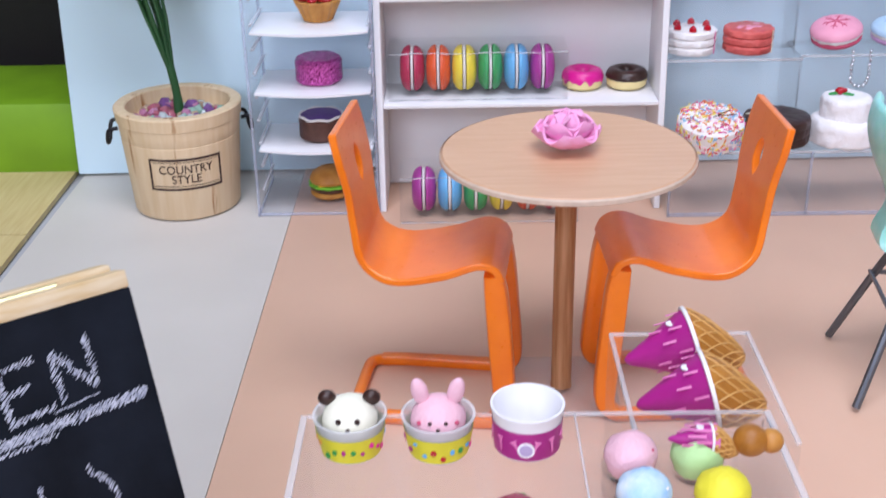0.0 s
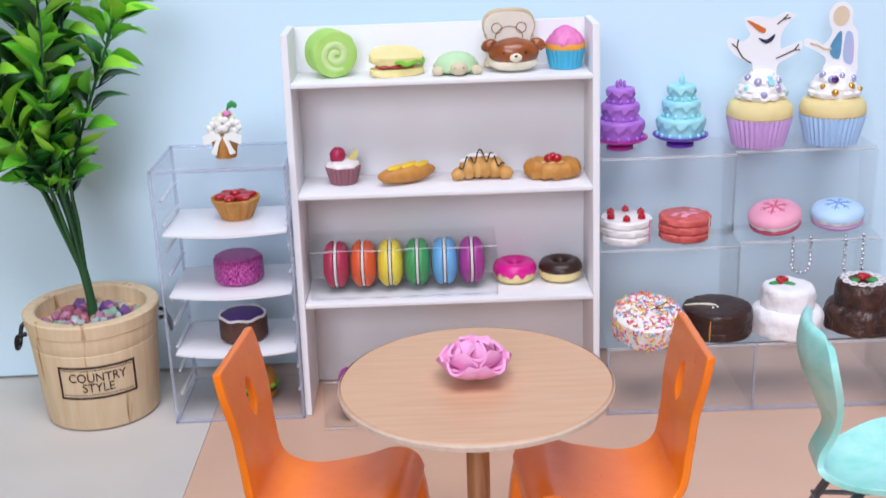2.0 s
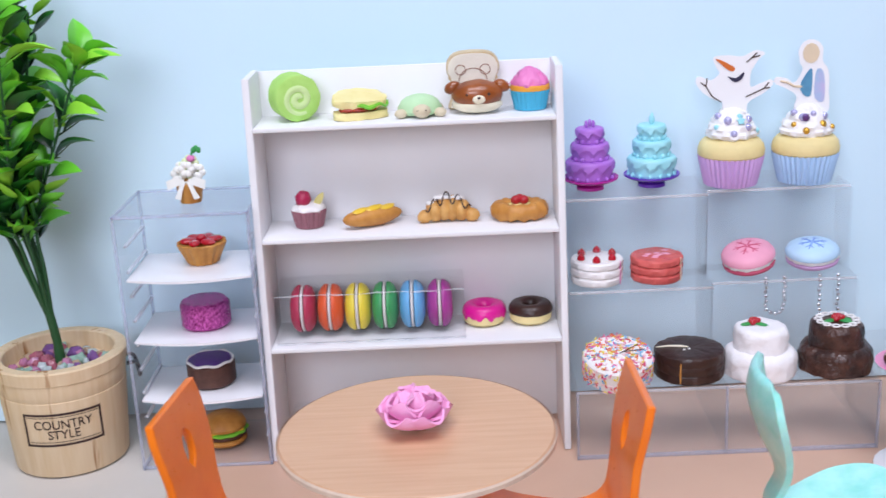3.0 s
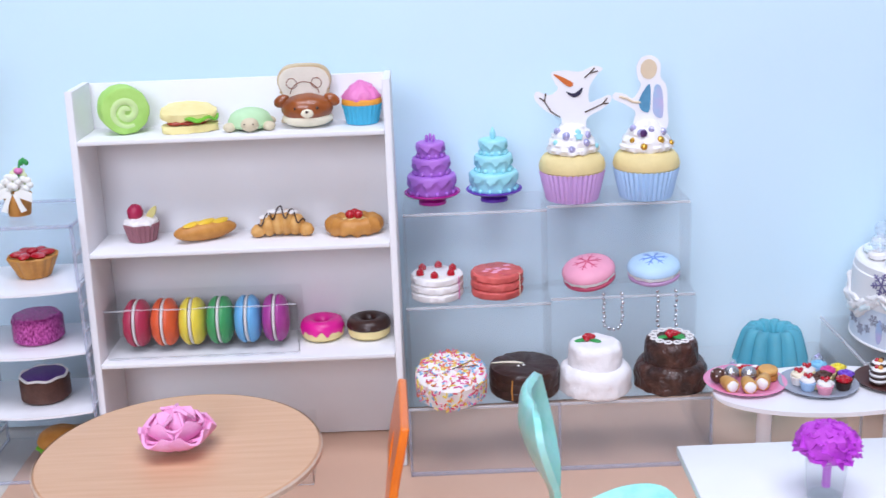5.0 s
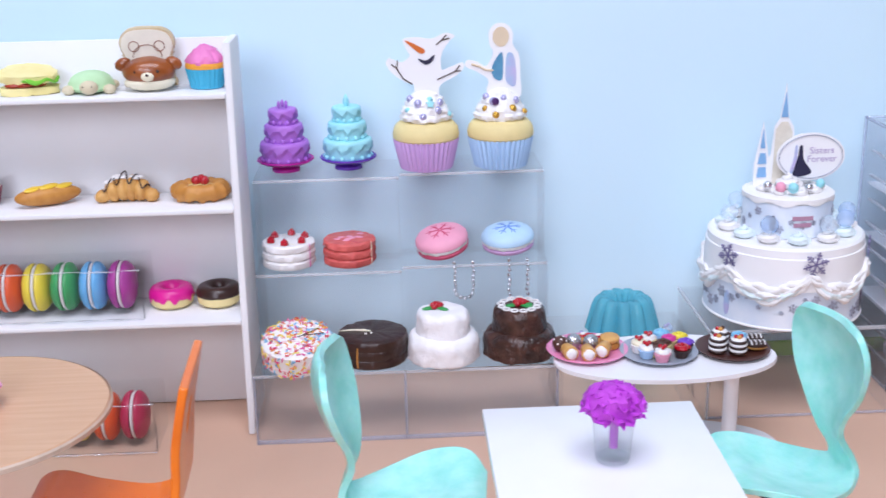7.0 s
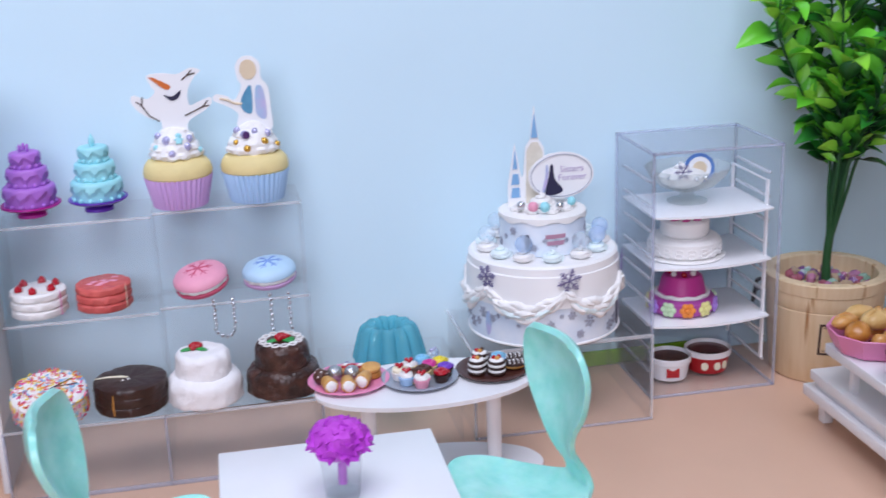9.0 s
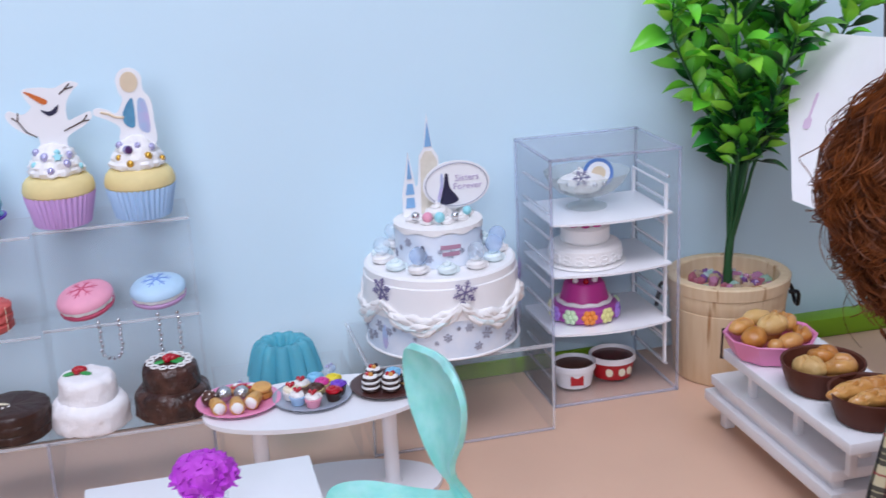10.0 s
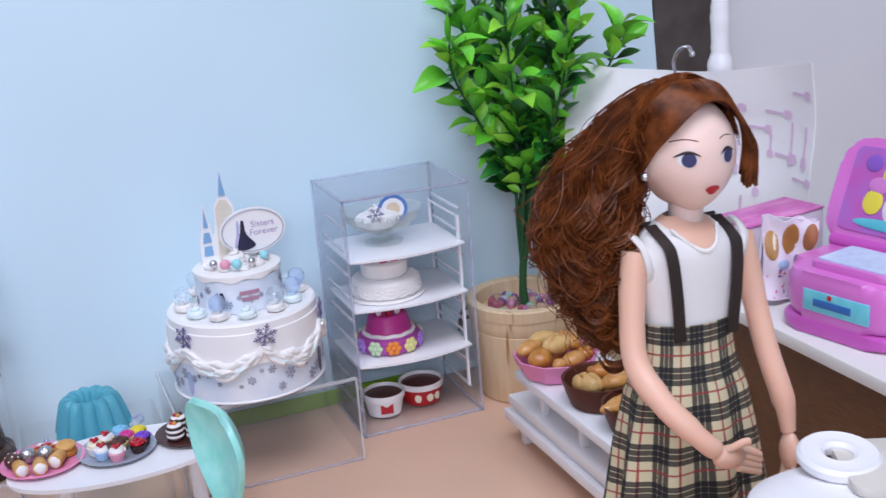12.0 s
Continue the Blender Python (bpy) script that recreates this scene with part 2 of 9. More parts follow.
def wall_y(x, z=0.0):
    return 0.5745 + 0.022 * x + 0.10 * z


# blue backdrop board, leaning back a little
g = B()
rows = [[(x, wall_y(x, z) + 0.002, z) for x in (-0.199, 0.0, 0.2, 0.4, 0.55, 0.672)] for z in (0.001, 0.1, 0.2, 0.3, 0.42)]
ribbon(g, rows, 0.004)
tagged(fin("wall_north", g, M_wall), "pale sky-blue backdrop board leaning back slightly", "backdrop board", kind="structure")

# floor sheets
tagged(fin("floor", box(B(), (0.46, 0.235, -0.0022), (1.06, 0.72, 0.0044), 0.0008), M_peach),
       "smooth peach-coloured floor sheet", "floor", kind="structure")
g = B()
plate(g, [(-0.2035, -0.15), (-0.0702, -0.15), (-0.0702, 0.5965), (-0.1965, 0.5965)], 0.0034, Matrix.Translation((0, 0, -0.004)))
tagged(fin("floor_sheet_white", g, M_whitefloor), "off-white floor sheet beside the peach one", "floor", kind="structure")
g = B()
for i in range(7):
    plate(g, [(-0.9, -0.15 + i * 0.107), (-0.204, -0.15 + i * 0.107), (-0.204, -0.0445 + i * 0.107), (-0.9, -0.0445 + i * 0.107)], 0.003, Matrix.Translation((0, 0, -0.004)))
tagged(fin("floor_boards_pale", g, M_yellowfloor), "pale yellowish wooden floor boards", "floor", kind="structure")
# things past the ends of the backdrop
tagged(fin("green_board", box(B(), (-0.4, 0.62, 0.019), (0.40, 0.08, 0.042), 0.001), M_green), "low bright green board behind the backdrop", "board", kind="structure")
# Added block for the dark area at left; its darkness is put into the colour.
tagged(fin("dark_backing", box(B(), (-0.55, 0.78, 0.28), (0.85, 0.2, 0.6), 0.004), M_dark), "near-black block standing in for the dark area past the backdrop", "cabinet")
tagged(fin("green_strip", box(B(), (0.400, 0.5820, 0.0045), (0.19, 0.0025, 0.0085), 0.0004), M_green), "narrow green strip along the foot of the backdrop", "strip", kind="structure")
tagged(fin("green_mat", box(B(), (0.625, 0.5754, 0.0059), (0.15, 0.0140, 0.0114), 0.0006), M_green), "low bright green board at the foot of the backdrop", "board", kind="structure")
tagged(fin("trim_dark", box(B(), (0.7, 0.625, 0.25), (0.046, 0.02, 0.5), 0.001), M_darkgrey), "dark grey upright strip beside the backdrop", "trim", kind="structure")
tagged(fin("wall_grey", box(B(), (1.02, 0.66, 0.3), (0.64, 0.02, 0.6), 0.001), M_grey), "plain grey panel wall", "wall", kind="structure")


# ---- bookcase ----
def front_y(z):
    return 0.5110 + 0.060 * z


BACK_Y = 0.5515
SHELVES = (0.0580, 0.1118, 0.1644)
bookcase = thing("bookcase", "white foamboard open bookcase with three shelves", "bookcase", (0, 0, 0))
for nm, x, lab in (("side_panel", -0.0215, ""), ("side_panel", 0.1215, "")):
    g = B()
    out = [(front_y(0), 0), (BACK_Y, 0), (BACK_Y, 0.1865), (front_y(0.186), 0.1865)]
    plate(g, out, 0.0034, Matrix(((0, 0, 1, x - 0.0017), (1, 0, 0, 0), (0, 1, 0, 0.0004), (0, 0, 0, 1))), 0.0004)
    part(nm, g, M_foam, bookcase)
part("back_panel", box(B(), (0.05, BACK_Y + 0.0016, 0.0932), (0.1462, 0.003, 0.1855), 0.0003), M_foam, bookcase)
for z in SHELVES:
    g = B()
    y0 = front_y(z) - 0.001
    box(g, (0.05, (y0 + BACK_Y) / 2, z - 0.0011), (0.1394, BACK_Y - y0 - 0.0004, 0.0022), 0.0004)
    part("shelf", g, M_foam, bookcase)


# ---- clear drawer cases ----
def drawer_case(x0, x1, y0, y1, h, shelves, label):
    w, d = x1 - x0, y1 - y0
    c = thing("display_case", label, "display case", (x0, y0, 0))
    t = 0.0011
    part("top_panel", box(B(), (w / 2, d / 2, h - t / 2), (w, d, t)), M_tint, c)
    part("bottom_panel", box(B(), (w / 2, d / 2, t / 2 + 0.0003), (w - 2 * t, d, t)), M_tint, c)
    part("back_panel", box(B(), (w / 2, d - t / 2, h / 2), (w - 2 * t, t, h - 2 * t)), M_tint, c)
    for sx in (0, 1):
        x = t / 2 if sx == 0 else w - t / 2
        part("side_panel", box(B(), (x, d / 2, h / 2), (t, d, h - 2 * t)), M_tint, c)
        xi = t + 0.001 if sx == 0 else w - t - 0.001
        for k in range(9):
            z = 0.012 + k * (h - 0.022) / 8.5
            part("rail", box(B(), (xi, d * 0.52, z), (0.0016, d * 0.72, 0.0014), 0.0003), M_edge_w, c)
    # bright edges
    for a, b in (((0, 0, 0), (w, 0, 0)), ((0, 0, h), (w, 0, h)), ((0, 0, 0), (0, 0, h)), ((w, 0, 0), (w, 0, h)),
                 ((0, d, h), (w, d, h)), ((0, 0, h), (0, d, h)), ((w, 0, h), (w, d, h)), ((0, d, 0), (0, d, h)), ((w, d, 0), (w, d, h)), ((0, 0, 0), (0, d, 0)), ((w, 0, 0), (w, d, 0))):
        a, b = Vector(a), Vector(b)
        e = B()
        s = [abs(q) + 0.0014 for q in (b - a)]
        box(e, (a + b) / 2 + Vector((0, 0, 0.0008 if a.z == b.z == 0 else 0)), s, 0.0003, 1)
        part("edge", e, M_edge, c)
    for z in shelves:
        g = B()
        n = 14
        front = [(0.002 + (w - 0.004) * i / n, 0.0035 - 0.0055 * math.sin(math.pi * i / n)) for i in range(n + 1)]
        plate(g, front + [(w - 0.002, d - 0.004), (0.002, d - 0.004)], 0.0012, Matrix.Translation((0, 0, z - 0.0012)), 0.0002)
        part("shelf", g, M_white, c, "white curved-front shelf")
    return c


CA, CB = (0.0354, 0.0656, 0.0967), (0.0390, 0.0703, 0.0975)
drawer_case(-0.0865, -0.0238, 0.509, 0.5585, 0.128, CA, "clear plastic display case with three white shelves of pastries")
case_b = drawer_case(0.441, 0.5095, 0.5305, 0.586, 0.131, CB, "clear plastic display case with three white shelves of cakes")
for k in range(6):
    part("insert_bar", box(B(), (0.0652, 0.030, 0.028 + k * 0.0165), (0.0010, 0.0396, 0.0008)), M_white, case_b, "white slotted side insert")
for y in (0.009, 0.051):
    part("insert_upright", box(B(), (0.0652, y, 0.062), (0.0012, 0.0022, 0.098)), M_white, case_b, "white side insert upright")


# ---- stepped acrylic stand ----
TREADS = ((0.0355, 0.500, 0.537), (0.0735, 0.537, 0.5655), (0.1165, 0.5525, 0.589))
for u, (xa, xb) in enumerate(((0.1255, 0.1962), (0.1968, 0.268))):
    st = thing("step_stand", "clear acrylic three-step display stand", "display stand", (0, 0, 0), "stepped stands")
    w, xm = xb - xa, (xa + xb) / 2
    t = 0.0016
    low = 0.0
    for z, ya, yb in TREADS:
        sh = 0.08 * (xm - 0.197) if z > 0.05 else 0.0
        part("tread", box(B(), (xm, (ya + yb) / 2 + sh, z - t / 2), (w, yb - ya, t), 0.0002), M_clear, st)
        part("riser", box(B(), (xm, ya + sh + t / 2, (z + low) / 2), (w, t, z - low - t), 0.0002), M_tint if low == 0 else M_clear, st)
        part("edge", box(B(), (xm, ya + sh, z - t / 2), (w, 0.0010, 0.0014), 0.0003), M_edge_f, st)
        low = z
    for x in ((xa, xb) if u == 0 else (xb,)):
        g = B()
        out = []
        for (z, ya, yb), z0 in zip(TREADS, (0, 0.0355, 0.0735)):
            out += [(ya + 0.001, z0), (ya + 0.001, z - 0.0018)]
        out += [(0.578, 0.1147), (0.570, 0.0)]
        plate(g, out, 0.0010, Matrix(((0, 0, 1, x - 0.0005), (1, 0, 0, 0), (0, 1, 0, 0.0003), (0, 0, 0, 1))))
        part("side_panel", g, M_clear, st)
        part("edge", box(B(), (x, 0.500, 0.0175), (0.0012, 0.0014, 0.035), 0.0002), M_edge, st)
    part("foot_edge", box(B(), (xm, 0.5002, 0.0010), (w, 0.0016, 0.0018), 0.0003), M_edge, st)

# ---- clear riser under the big cake ----
st = thing("cake_riser", "clear acrylic riser under the big cake", "display stand", (0, 0, 0))
t = 0.0016
XA, XB, YA, YB, ZT = 0.342, 0.4325, 0.507, 0.572, 0.046
part("top_plate", box(B(), ((XA + XB) / 2, (YA + YB) / 2, ZT - t / 2), (XB - XA, YB - YA, t), 0.0002), M_clear, st)
part("front_panel", box(B(), ((XA + XB) / 2, YA + t / 2, ZT / 2 - t / 2 + 0.0005), (XB - XA, t, ZT - t - 0.0004), 0.0002), M_clear, st)
for x in (XA + t / 2, XB - t / 2):
    part("side_panel", box(B(), (x, (YA + YB) / 2, ZT / 2 - t / 2 + 0.0005), (t, YB - YA - 2 * t, ZT - t - 0.0004), 0.0002), M_clear, st)
part("back_panel", box(B(), ((XA + XB) / 2, YB - t / 2, ZT / 2 - t / 2 + 0.0005), (XB - XA, t, ZT - t - 0.0004), 0.0002), M_clear, st)
part("edge", box(B(), ((XA + XB) / 2, YA, ZT - 0.0006), (XB - XA, 0.0014, 0.0018), 0.0003), M_edge_f, st)
part("edge", box(B(), ((XA + XB) / 2, YA, 0.001), (XB - XA, 0.0010, 0.0012), 0.0003), M_edge, st)
for x in (XA, XB):
    part("edge", box(B(), (x, YA, ZT / 2), (0.0012, 0.0012, ZT - 0.001), 0.0003), M_edge_f, st)
part("edge", box(B(), (XA, (YA + YB) / 2, ZT - 0.0006), (0.0012, YB - YA, 0.0014), 0.0003), M_edge_f, st)

# ---- round table ----
M_wood = mat("light_oak_veneer", "d8ae8c", 0.40, h2="d0a380", vscale=34, stretch=(1, 14, 8), bump=0.06, bscale=300, spec=0.45)
M_pole = mat("oak_dowel", "b98a63", 0.5, h2="98683f", vscale=60, stretch=(10, 10, 0.6), bump=0.15)
M_rim = mat("raw_table_edge", "d9c2ae", 0.7, var=0.15, vscale=300, bump=0.3)
TX, TY, TZ, TR = 0.0565, 0.335, 0.0988, 0.0452
tb = thing("round_table", "round light oak table on a wooden pole", "table", (TX, TY, 0))
part("tabletop", lathe(B(), [(0, TZ - 0.0024), (TR - 0.0002, TZ - 0.0024), (TR - 0.0002, TZ - 0.0006), (TR - 0.0008, TZ), (0, TZ)], 96), M_wood, tb)
part("edge_band", lathe(B(), [(TR - 0.0002, TZ - 0.0026), (TR + 0.0004, TZ - 0.0022), (TR + 0.0004, TZ - 0.0008), (TR - 0.0001, TZ - 0.0002)], 96), M_rim, tb, "pale raw edge")
part("pole", lathe(B(), [(0, 0.002), (0.0042, 0.002), (0.0039, 0.003), (0.0039, TZ - 0.0025), (0, TZ - 0.0025)], 24), M_pole, tb)
part("base_plate", box(B(), (0, 0, 0.0014), (0.042, 0.042, 0.002), 0.0004), M_tint, tb, "clear square base plate")

# ---- white square table ----
WX0, WX1, WY0, WY1, WZ = 0.222, 0.2955, 0.290, 0.3635, 0.0792
wt = thing("square_table", "small glossy white square table", "table", ((WX0 + WX1) / 2, (WY0 + WY1) / 2, 0))
part("tabletop", box(B(), (0, 0, WZ - 0.0018), (WX1 - WX0, WY1 - WY0, 0.0036), 0.0006), M_white, wt)
part("pole", lathe(B(), [(0.0044, 0.003), (0.0034, 0.006), (0.0034, WZ - 0.0036)], 20), M_white, wt)
part("base", lathe(B(), [(0, 0.0002), (0.024, 0.0002), (0.024, 0.0015), (0.02, 0.0028), (0.0042, 0.0042), (0, 0.0042)], 40), M_white, wt)

# ---- oval serving stand ----
ov = thing("oval_stand", "white oval serving table on two posts", "table", (0.3135, 0.478, 0))
part("tabletop", plate(B(), oval(0.0505, 0.0262, 56), 0.0020, Matrix.Translation((0, 0, 0.0450)), 0.0005), M_white, ov)
part("base", plate(B(), oval(0.054, 0.0275, 56), 0.0022, Matrix.Translation((0, 0, 0.0002)), 0.0006), M_white, ov)
for x in (-0.027, 0.031):
    part("post", lathe(B(), [(0.0044, 0.0024), (0.0034, 0.004), (0.0034, 0.042), (0.0046, 0.0450)], 24, (x, 0, 0)), M_white, ov)


# ---- orange chairs ----
M_orange = mat("orange_plastic", "fa8416", 0.3, var=0.12, vscale=60, bump=0.02, coat=0.2, h2="ee7410")
M_mint = mat("mint_plastic", "b2eee6", 0.36, var=0.1, vscale=120, bump=0.35, bscale=330, coat=0.2, h2="8edfd4", sss=0.3)
M_steel = mat("grey_metal_rod", "6b7078", 0.35, metal=0.7, var=0.1)


def cut_shell(name, prof, half, hole, th, material, parent, label="", dish=None, lift=None):
    """A bent sheet along a side profile in x, z; half gives the half width at each step; hole is (start, end, half width)."""
    g = B()
    P = spline([(x, 0, z) for x, z in prof], 6)
    W = spline([(w, 0, 0) for w in half], 6)
    cols = [-1, -0.86, -0.6, -0.36, -0.19, 0.19, 0.36, 0.6, 0.86, 1]
    D = spline([(q, 0, 0) for q in (dish or [0.0] * len(prof))], 6)
    U = spline([(q, 0, 0) for q in (lift or [0.0] * len(prof))], 6)
    R = [[Vector((p.x + q.x * abs(c) ** 1.8, w.x * c, p.z + u.x * abs(c) ** 1.8)) for c in cols] for p, w, q, u in zip(P, W, D, U)]
    if hole:
        for i in range(hole[0], hole[1] + 1):
            k = math.sin(math.pi * (i - hole[0]) / (hole[1] - hole[0])) ** 0.6
            for j in (4, 5):
                R[i][j].y *= 0.10 + 0.85 * k
    n = len(R)
    f, b = [], []
    for i in range(n):
        d = (P[min(i + 1, n - 1)] - P[max(i - 1, 0)]).normalized()
        nn = Vector((-d.z, 0, d.x))
        f.append([g.verts.new(v + nn * th / 2) for v in R[i]])
        b.append([g.verts.new(v - nn * th / 2) for v in R[i]])
    open_cell = set()
    if hole:
        for i in range(hole[0], hole[1]):
            open_cell.add((i, 4))
    nc = len(cols)
    for i in range(n - 1):
        for j in range(nc - 1):
            if (i, j) in open_cell:
                for (a, c2), (e, h) in ((((i, j), (i, j + 1)), (i - 1, j)), (((i + 1, j), (i + 1, j + 1)), (i + 1, j)), (((i, j), (i + 1, j)), (i, j - 1)), (((i, j + 1), (i + 1, j + 1)), (i, j + 1))):
                    if (e, h) not in open_cell:
                        g.faces.new((f[a[0]][a[1]], f[c2[0]][c2[1]], b[c2[0]][c2[1]], b[a[0]][a[1]]))
                continue
            g.faces.new((f[i][j], f[i + 1][j], f[i + 1][j + 1], f[i][j + 1]))
            g.faces.new((b[i][j], b[i][j + 1], b[i + 1][j + 1], b[i + 1][j]))
    for i in range(n - 1):
        for j in (0, nc - 1):
            g.faces.new((f[i][j], b[i][j], b[i + 1][j], f[i + 1][j]))
    for j in range(nc - 1):
        for i in (0, n - 1):
            g.faces.new((f[i][j], f[i][j + 1], b[i][j + 1], b[i][j]))
    ob = part(name, g, material, parent, label, 50)
    md = ob.modifiers.new("round", "BEVEL")
    md.width, md.segments, md.limit_method, md.angle_limit = 0.0006, 2, "ANGLE", radians(50)
    return ob


def orange_chair(at):
    ch = thing("cantilever_chair", "glossy orange plastic cantilever chair with a hole in its back", "chair", at, "chairs at the round table")
    # local: faces +x, width along y, origin on the floor under the seat's middle
    prof = [(-0.0304, 0.1122), (-0.0286, 0.104), (-0.0260, 0.091), (-0.0248, 0.078), (-0.0220, 0.0645), (-0.0115, 0.0585), (0.006, 0.0612), (0.0185, 0.0655), (0.0248, 0.0640), (0.0274, 0.0590)]
    half = [0.0196, 0.0208, 0.0196, 0.0186, 0.0195, 0.0215, 0.0218, 0.0212, 0.0206, 0.0202]
    cut_shell("seat_shell", prof, half, (7, 13), 0.0028, M_orange, ch)
    for s in (-1, 1):
        way = [(0.0240, 0.0162, 0.0612), (0.0252, 0.0164, 0.0535), (0.0268, 0.0170, 0.0340), (0.0284, 0.0180, 0.0120), (0.0276, 0.0190, 0.0058), (0.0244, 0.0200, 0.0030), (0.0200, 0.0206, 0.0024), (-0.0120, 0.0212, 0.0024), (-0.0240, 0.0206, 0.0024)]
        wide = (0.0082, 0.0078, 0.0072, 0.0066, 0.0062, 0.0058, 0.0052, 0.0048, 0.0046)
        deep = (0.0064, 0.0082, 0.0086, 0.0080, 0.0066, 0.0052, 0.0044, 0.0044, 0.0044)
        both = spline([(a, b, 0) for a, b in zip(wide, deep)], 5)
        g = strap(B(), spline([(x, s * y, z) for x, y, z in way], 5), [v.x for v in both], [v.y for v in both])
        part("leg", g, M_orange, ch)
    g = B()
    tube(g, spline([(-0.023, -0.0207, 0.0024), (-0.0275, -0.018, 0.0024), (-0.0285, -0.012, 0.0024), (-0.0285, 0.012, 0.0024), (-0.0275, 0.018, 0.0024), (-0.023, 0.0207, 0.0024)], 5), 0.0023, 10)
    part("floor_bar", g, M_orange, ch)
    return ch


c1 = orange_chair(pose(0.0075, 0.3325, 0, 0, 0, -7))
copy_thing(c1, pose(0.0985, 0.3345, 0, 0, 0, 182))


# ---- mint chairs ----
def mint_chair(at, lean, high=1.0):
    ch = thing("shell_chair", "mint green moulded shell chair on grey metal legs", "chair", at, "chairs at the square table")
    prof = [(-0.0272, 0.1164), (-0.0290, 0.1145), (-0.0298, 0.1060), (-0.0266, 0.0945), (-0.0216, 0.0835), (-0.0200, 0.0750), (-0.0222, 0.0665), (-0.0214, 0.0605), (-0.0130, 0.0578), (0.0030, 0.0600), (0.0165, 0.0645), (0.0235, 0.0635)]
    prof = [(x + lean * max(0.0, z - 0.062) / 0.05, min(z, 0.062) + high * max(0.0, z - 0.062)) for x, z in prof]
    half = [0.0100, 0.0172, 0.0210, 0.0184, 0.0108, 0.0067, 0.0067, 0.0092, 0.0170, 0.0250, 0.0212, 0.0100]
    dish = [0.0020, 0.0045, 0.0066, 0.0060, 0.0030, 0.0010, 0.0, 0.0, 0.0, 0.0, 0.0, 0.0]
    rise = [0.0, 0.0, 0.0, 0.0, 0.0, 0.0, 0.0, 0.001, 0.003, 0.0045, 0.003, 0.001]
    cut_shell("seat_shell", prof, half, None, 0.0024, M_mint, ch, "mint green moulded shell", dish, rise)
    for sx, sy in ((-1, -1), (-1, 1), (1, -1), (1, 1)):
        g = B()
        tube(g, spline([(sx * 0.0035, sy * 0.004, 0.0555), (sx * 0.010, sy * 0.0095, 0.0540), (sx * 0.0140, sy * 0.0135, 0.048), (sx * 0.0285, sy * 0.0270, 0.0018)], 5), 0.0016, 8)
        part("leg", g, M_steel, ch, "grey metal leg")
    g = B()
    tube(g, [(0.0262 * math.cos(a), 0.0250 * math.sin(a), 0.038) for a in [k * math.pi / 2 + math.pi / 4 for k in range(4)]], 0.0011, 8, True)
    part("stretcher", g, M_steel, ch, "grey metal stretcher")
    box_ = box(B(), (0, 0, 0.0560), (0.02, 0.02, 0.002), 0.0006)
    part("mount", box_, M_steel, ch)
    return ch


mint_chair(pose(0.1972, 0.3410, 0, 0, 0, -6) @ Matrix.Diagonal((1.03, 1.03, 0.955, 1)), 0.0)
mint_chair(pose(0.3225, 0.341, 0, 0, 0, 193), 0.0115)


# ---- food materials ----
def pl(name, h, rough=0.4, **k):
    k.setdefault("var", 0.12)
    k.setdefault("bump", 0.12)
    return mat(name, h, rough, **k)


F_green = pl("pale_green_sponge", "b6e27c", 0.75, bump=0.5, bscale=1400, h2="a6d668")
F_cream = pl("cream", "f4ecd2", 0.6)
F_lime = pl("lime_cream", "cfeaa2", 0.7, bump=0.3)
F_bread = pl("pale_bread", "f2e6a8", 0.7, h2="ead890", bump=0.3, bscale=1100)
F_toast = pl("toast_face", "f7f1e2", 0.75, bump=0.5, bscale=1200)
F_crust = pl("brown_crust", "a05624", 0.32, h2="783a14", vscale=110, coat=0.3)
F_tan = pl("golden_pastry", "cf9346", 0.5, h2="b57630", vscale=160, bump=0.3)
F_tan2 = pl("light_golden_pastry", "deac64", 0.5, h2="c48a44", vscale=160, bump=0.3)
F_red = pl("glossy_red", "b81226", 0.2, coat=0.4)
F_tomato = pl("tomato_red", "a8301c", 0.4)
F_lettuce = pl("lettuce", "7ccb3a", 0.5)
F_mintg = pl("soft_green_bun", "c2e4b6", 0.7, h2="b4d8a6", bump=0.3, bscale=1300)
F_paw = pl("beige_bun", "dfd2b2", 0.65)
F_pink = pl("pink_icing", "e583bd", 0.5, h2="d870ac")
F_hot = pl("hot_pink_icing", "e61f96", 0.35)
F_blue = pl("sky_blue_cup", "3fb3d6", 0.45)
F_or = pl("orange_band", "f0a53c", 0.5)
F_choc = pl("dark_chocolate", "2e1a15", 0.35, h2="3c231b", vscale=200, bump=0.25)
F_choc2 = pl("brown_chocolate", "4a2a20", 0.45, h2="5c382c", vscale=250, bump=0.4)
F_white = pl("white_icing", "f3f0ee", 0.55, var=0.05, bump=0.35, bscale=900)
F_basket = pl("plum_basket", "96606a", 0.55)
F_yel = pl("yellow_glaze", "f0c83a", 0.35)
F_lav = pl("violet_icing", "b476d2", 0.5, h2="a866c8")
F_violetbase = pl("violet_plate", "6a35b8", 0.35)
F_magbase = pl("magenta_plate", "c0209c", 0.35)
F_teal = pl("aqua_icing", "a4e2ea", 0.5, h2="94d8e2")
F_lilacup = pl("lilac_cup", "cda6dc", 0.55, var=0.05)
F_bluecup = pl("pale_blue_cup", "aed0f2", 0.55, var=0.05)
F_sponge = pl("yellow_sponge", "eeda9c", 0.65, bump=0.25)
F_velvet = pl("red_velvet", "de6a64", 0.5, h2="c8524e", vscale=220)
F_macpink = pl("macaron_rose", "f0a4bc", 0.55)
F_macrose = pl("macaron_dark_rose", "cc4f70", 0.55)
F_macblue = pl("macaron_pale_blue", "bcdcf4", 0.55)
F_maclilac = pl("macaron_lilac", "cda3cf", 0.55)
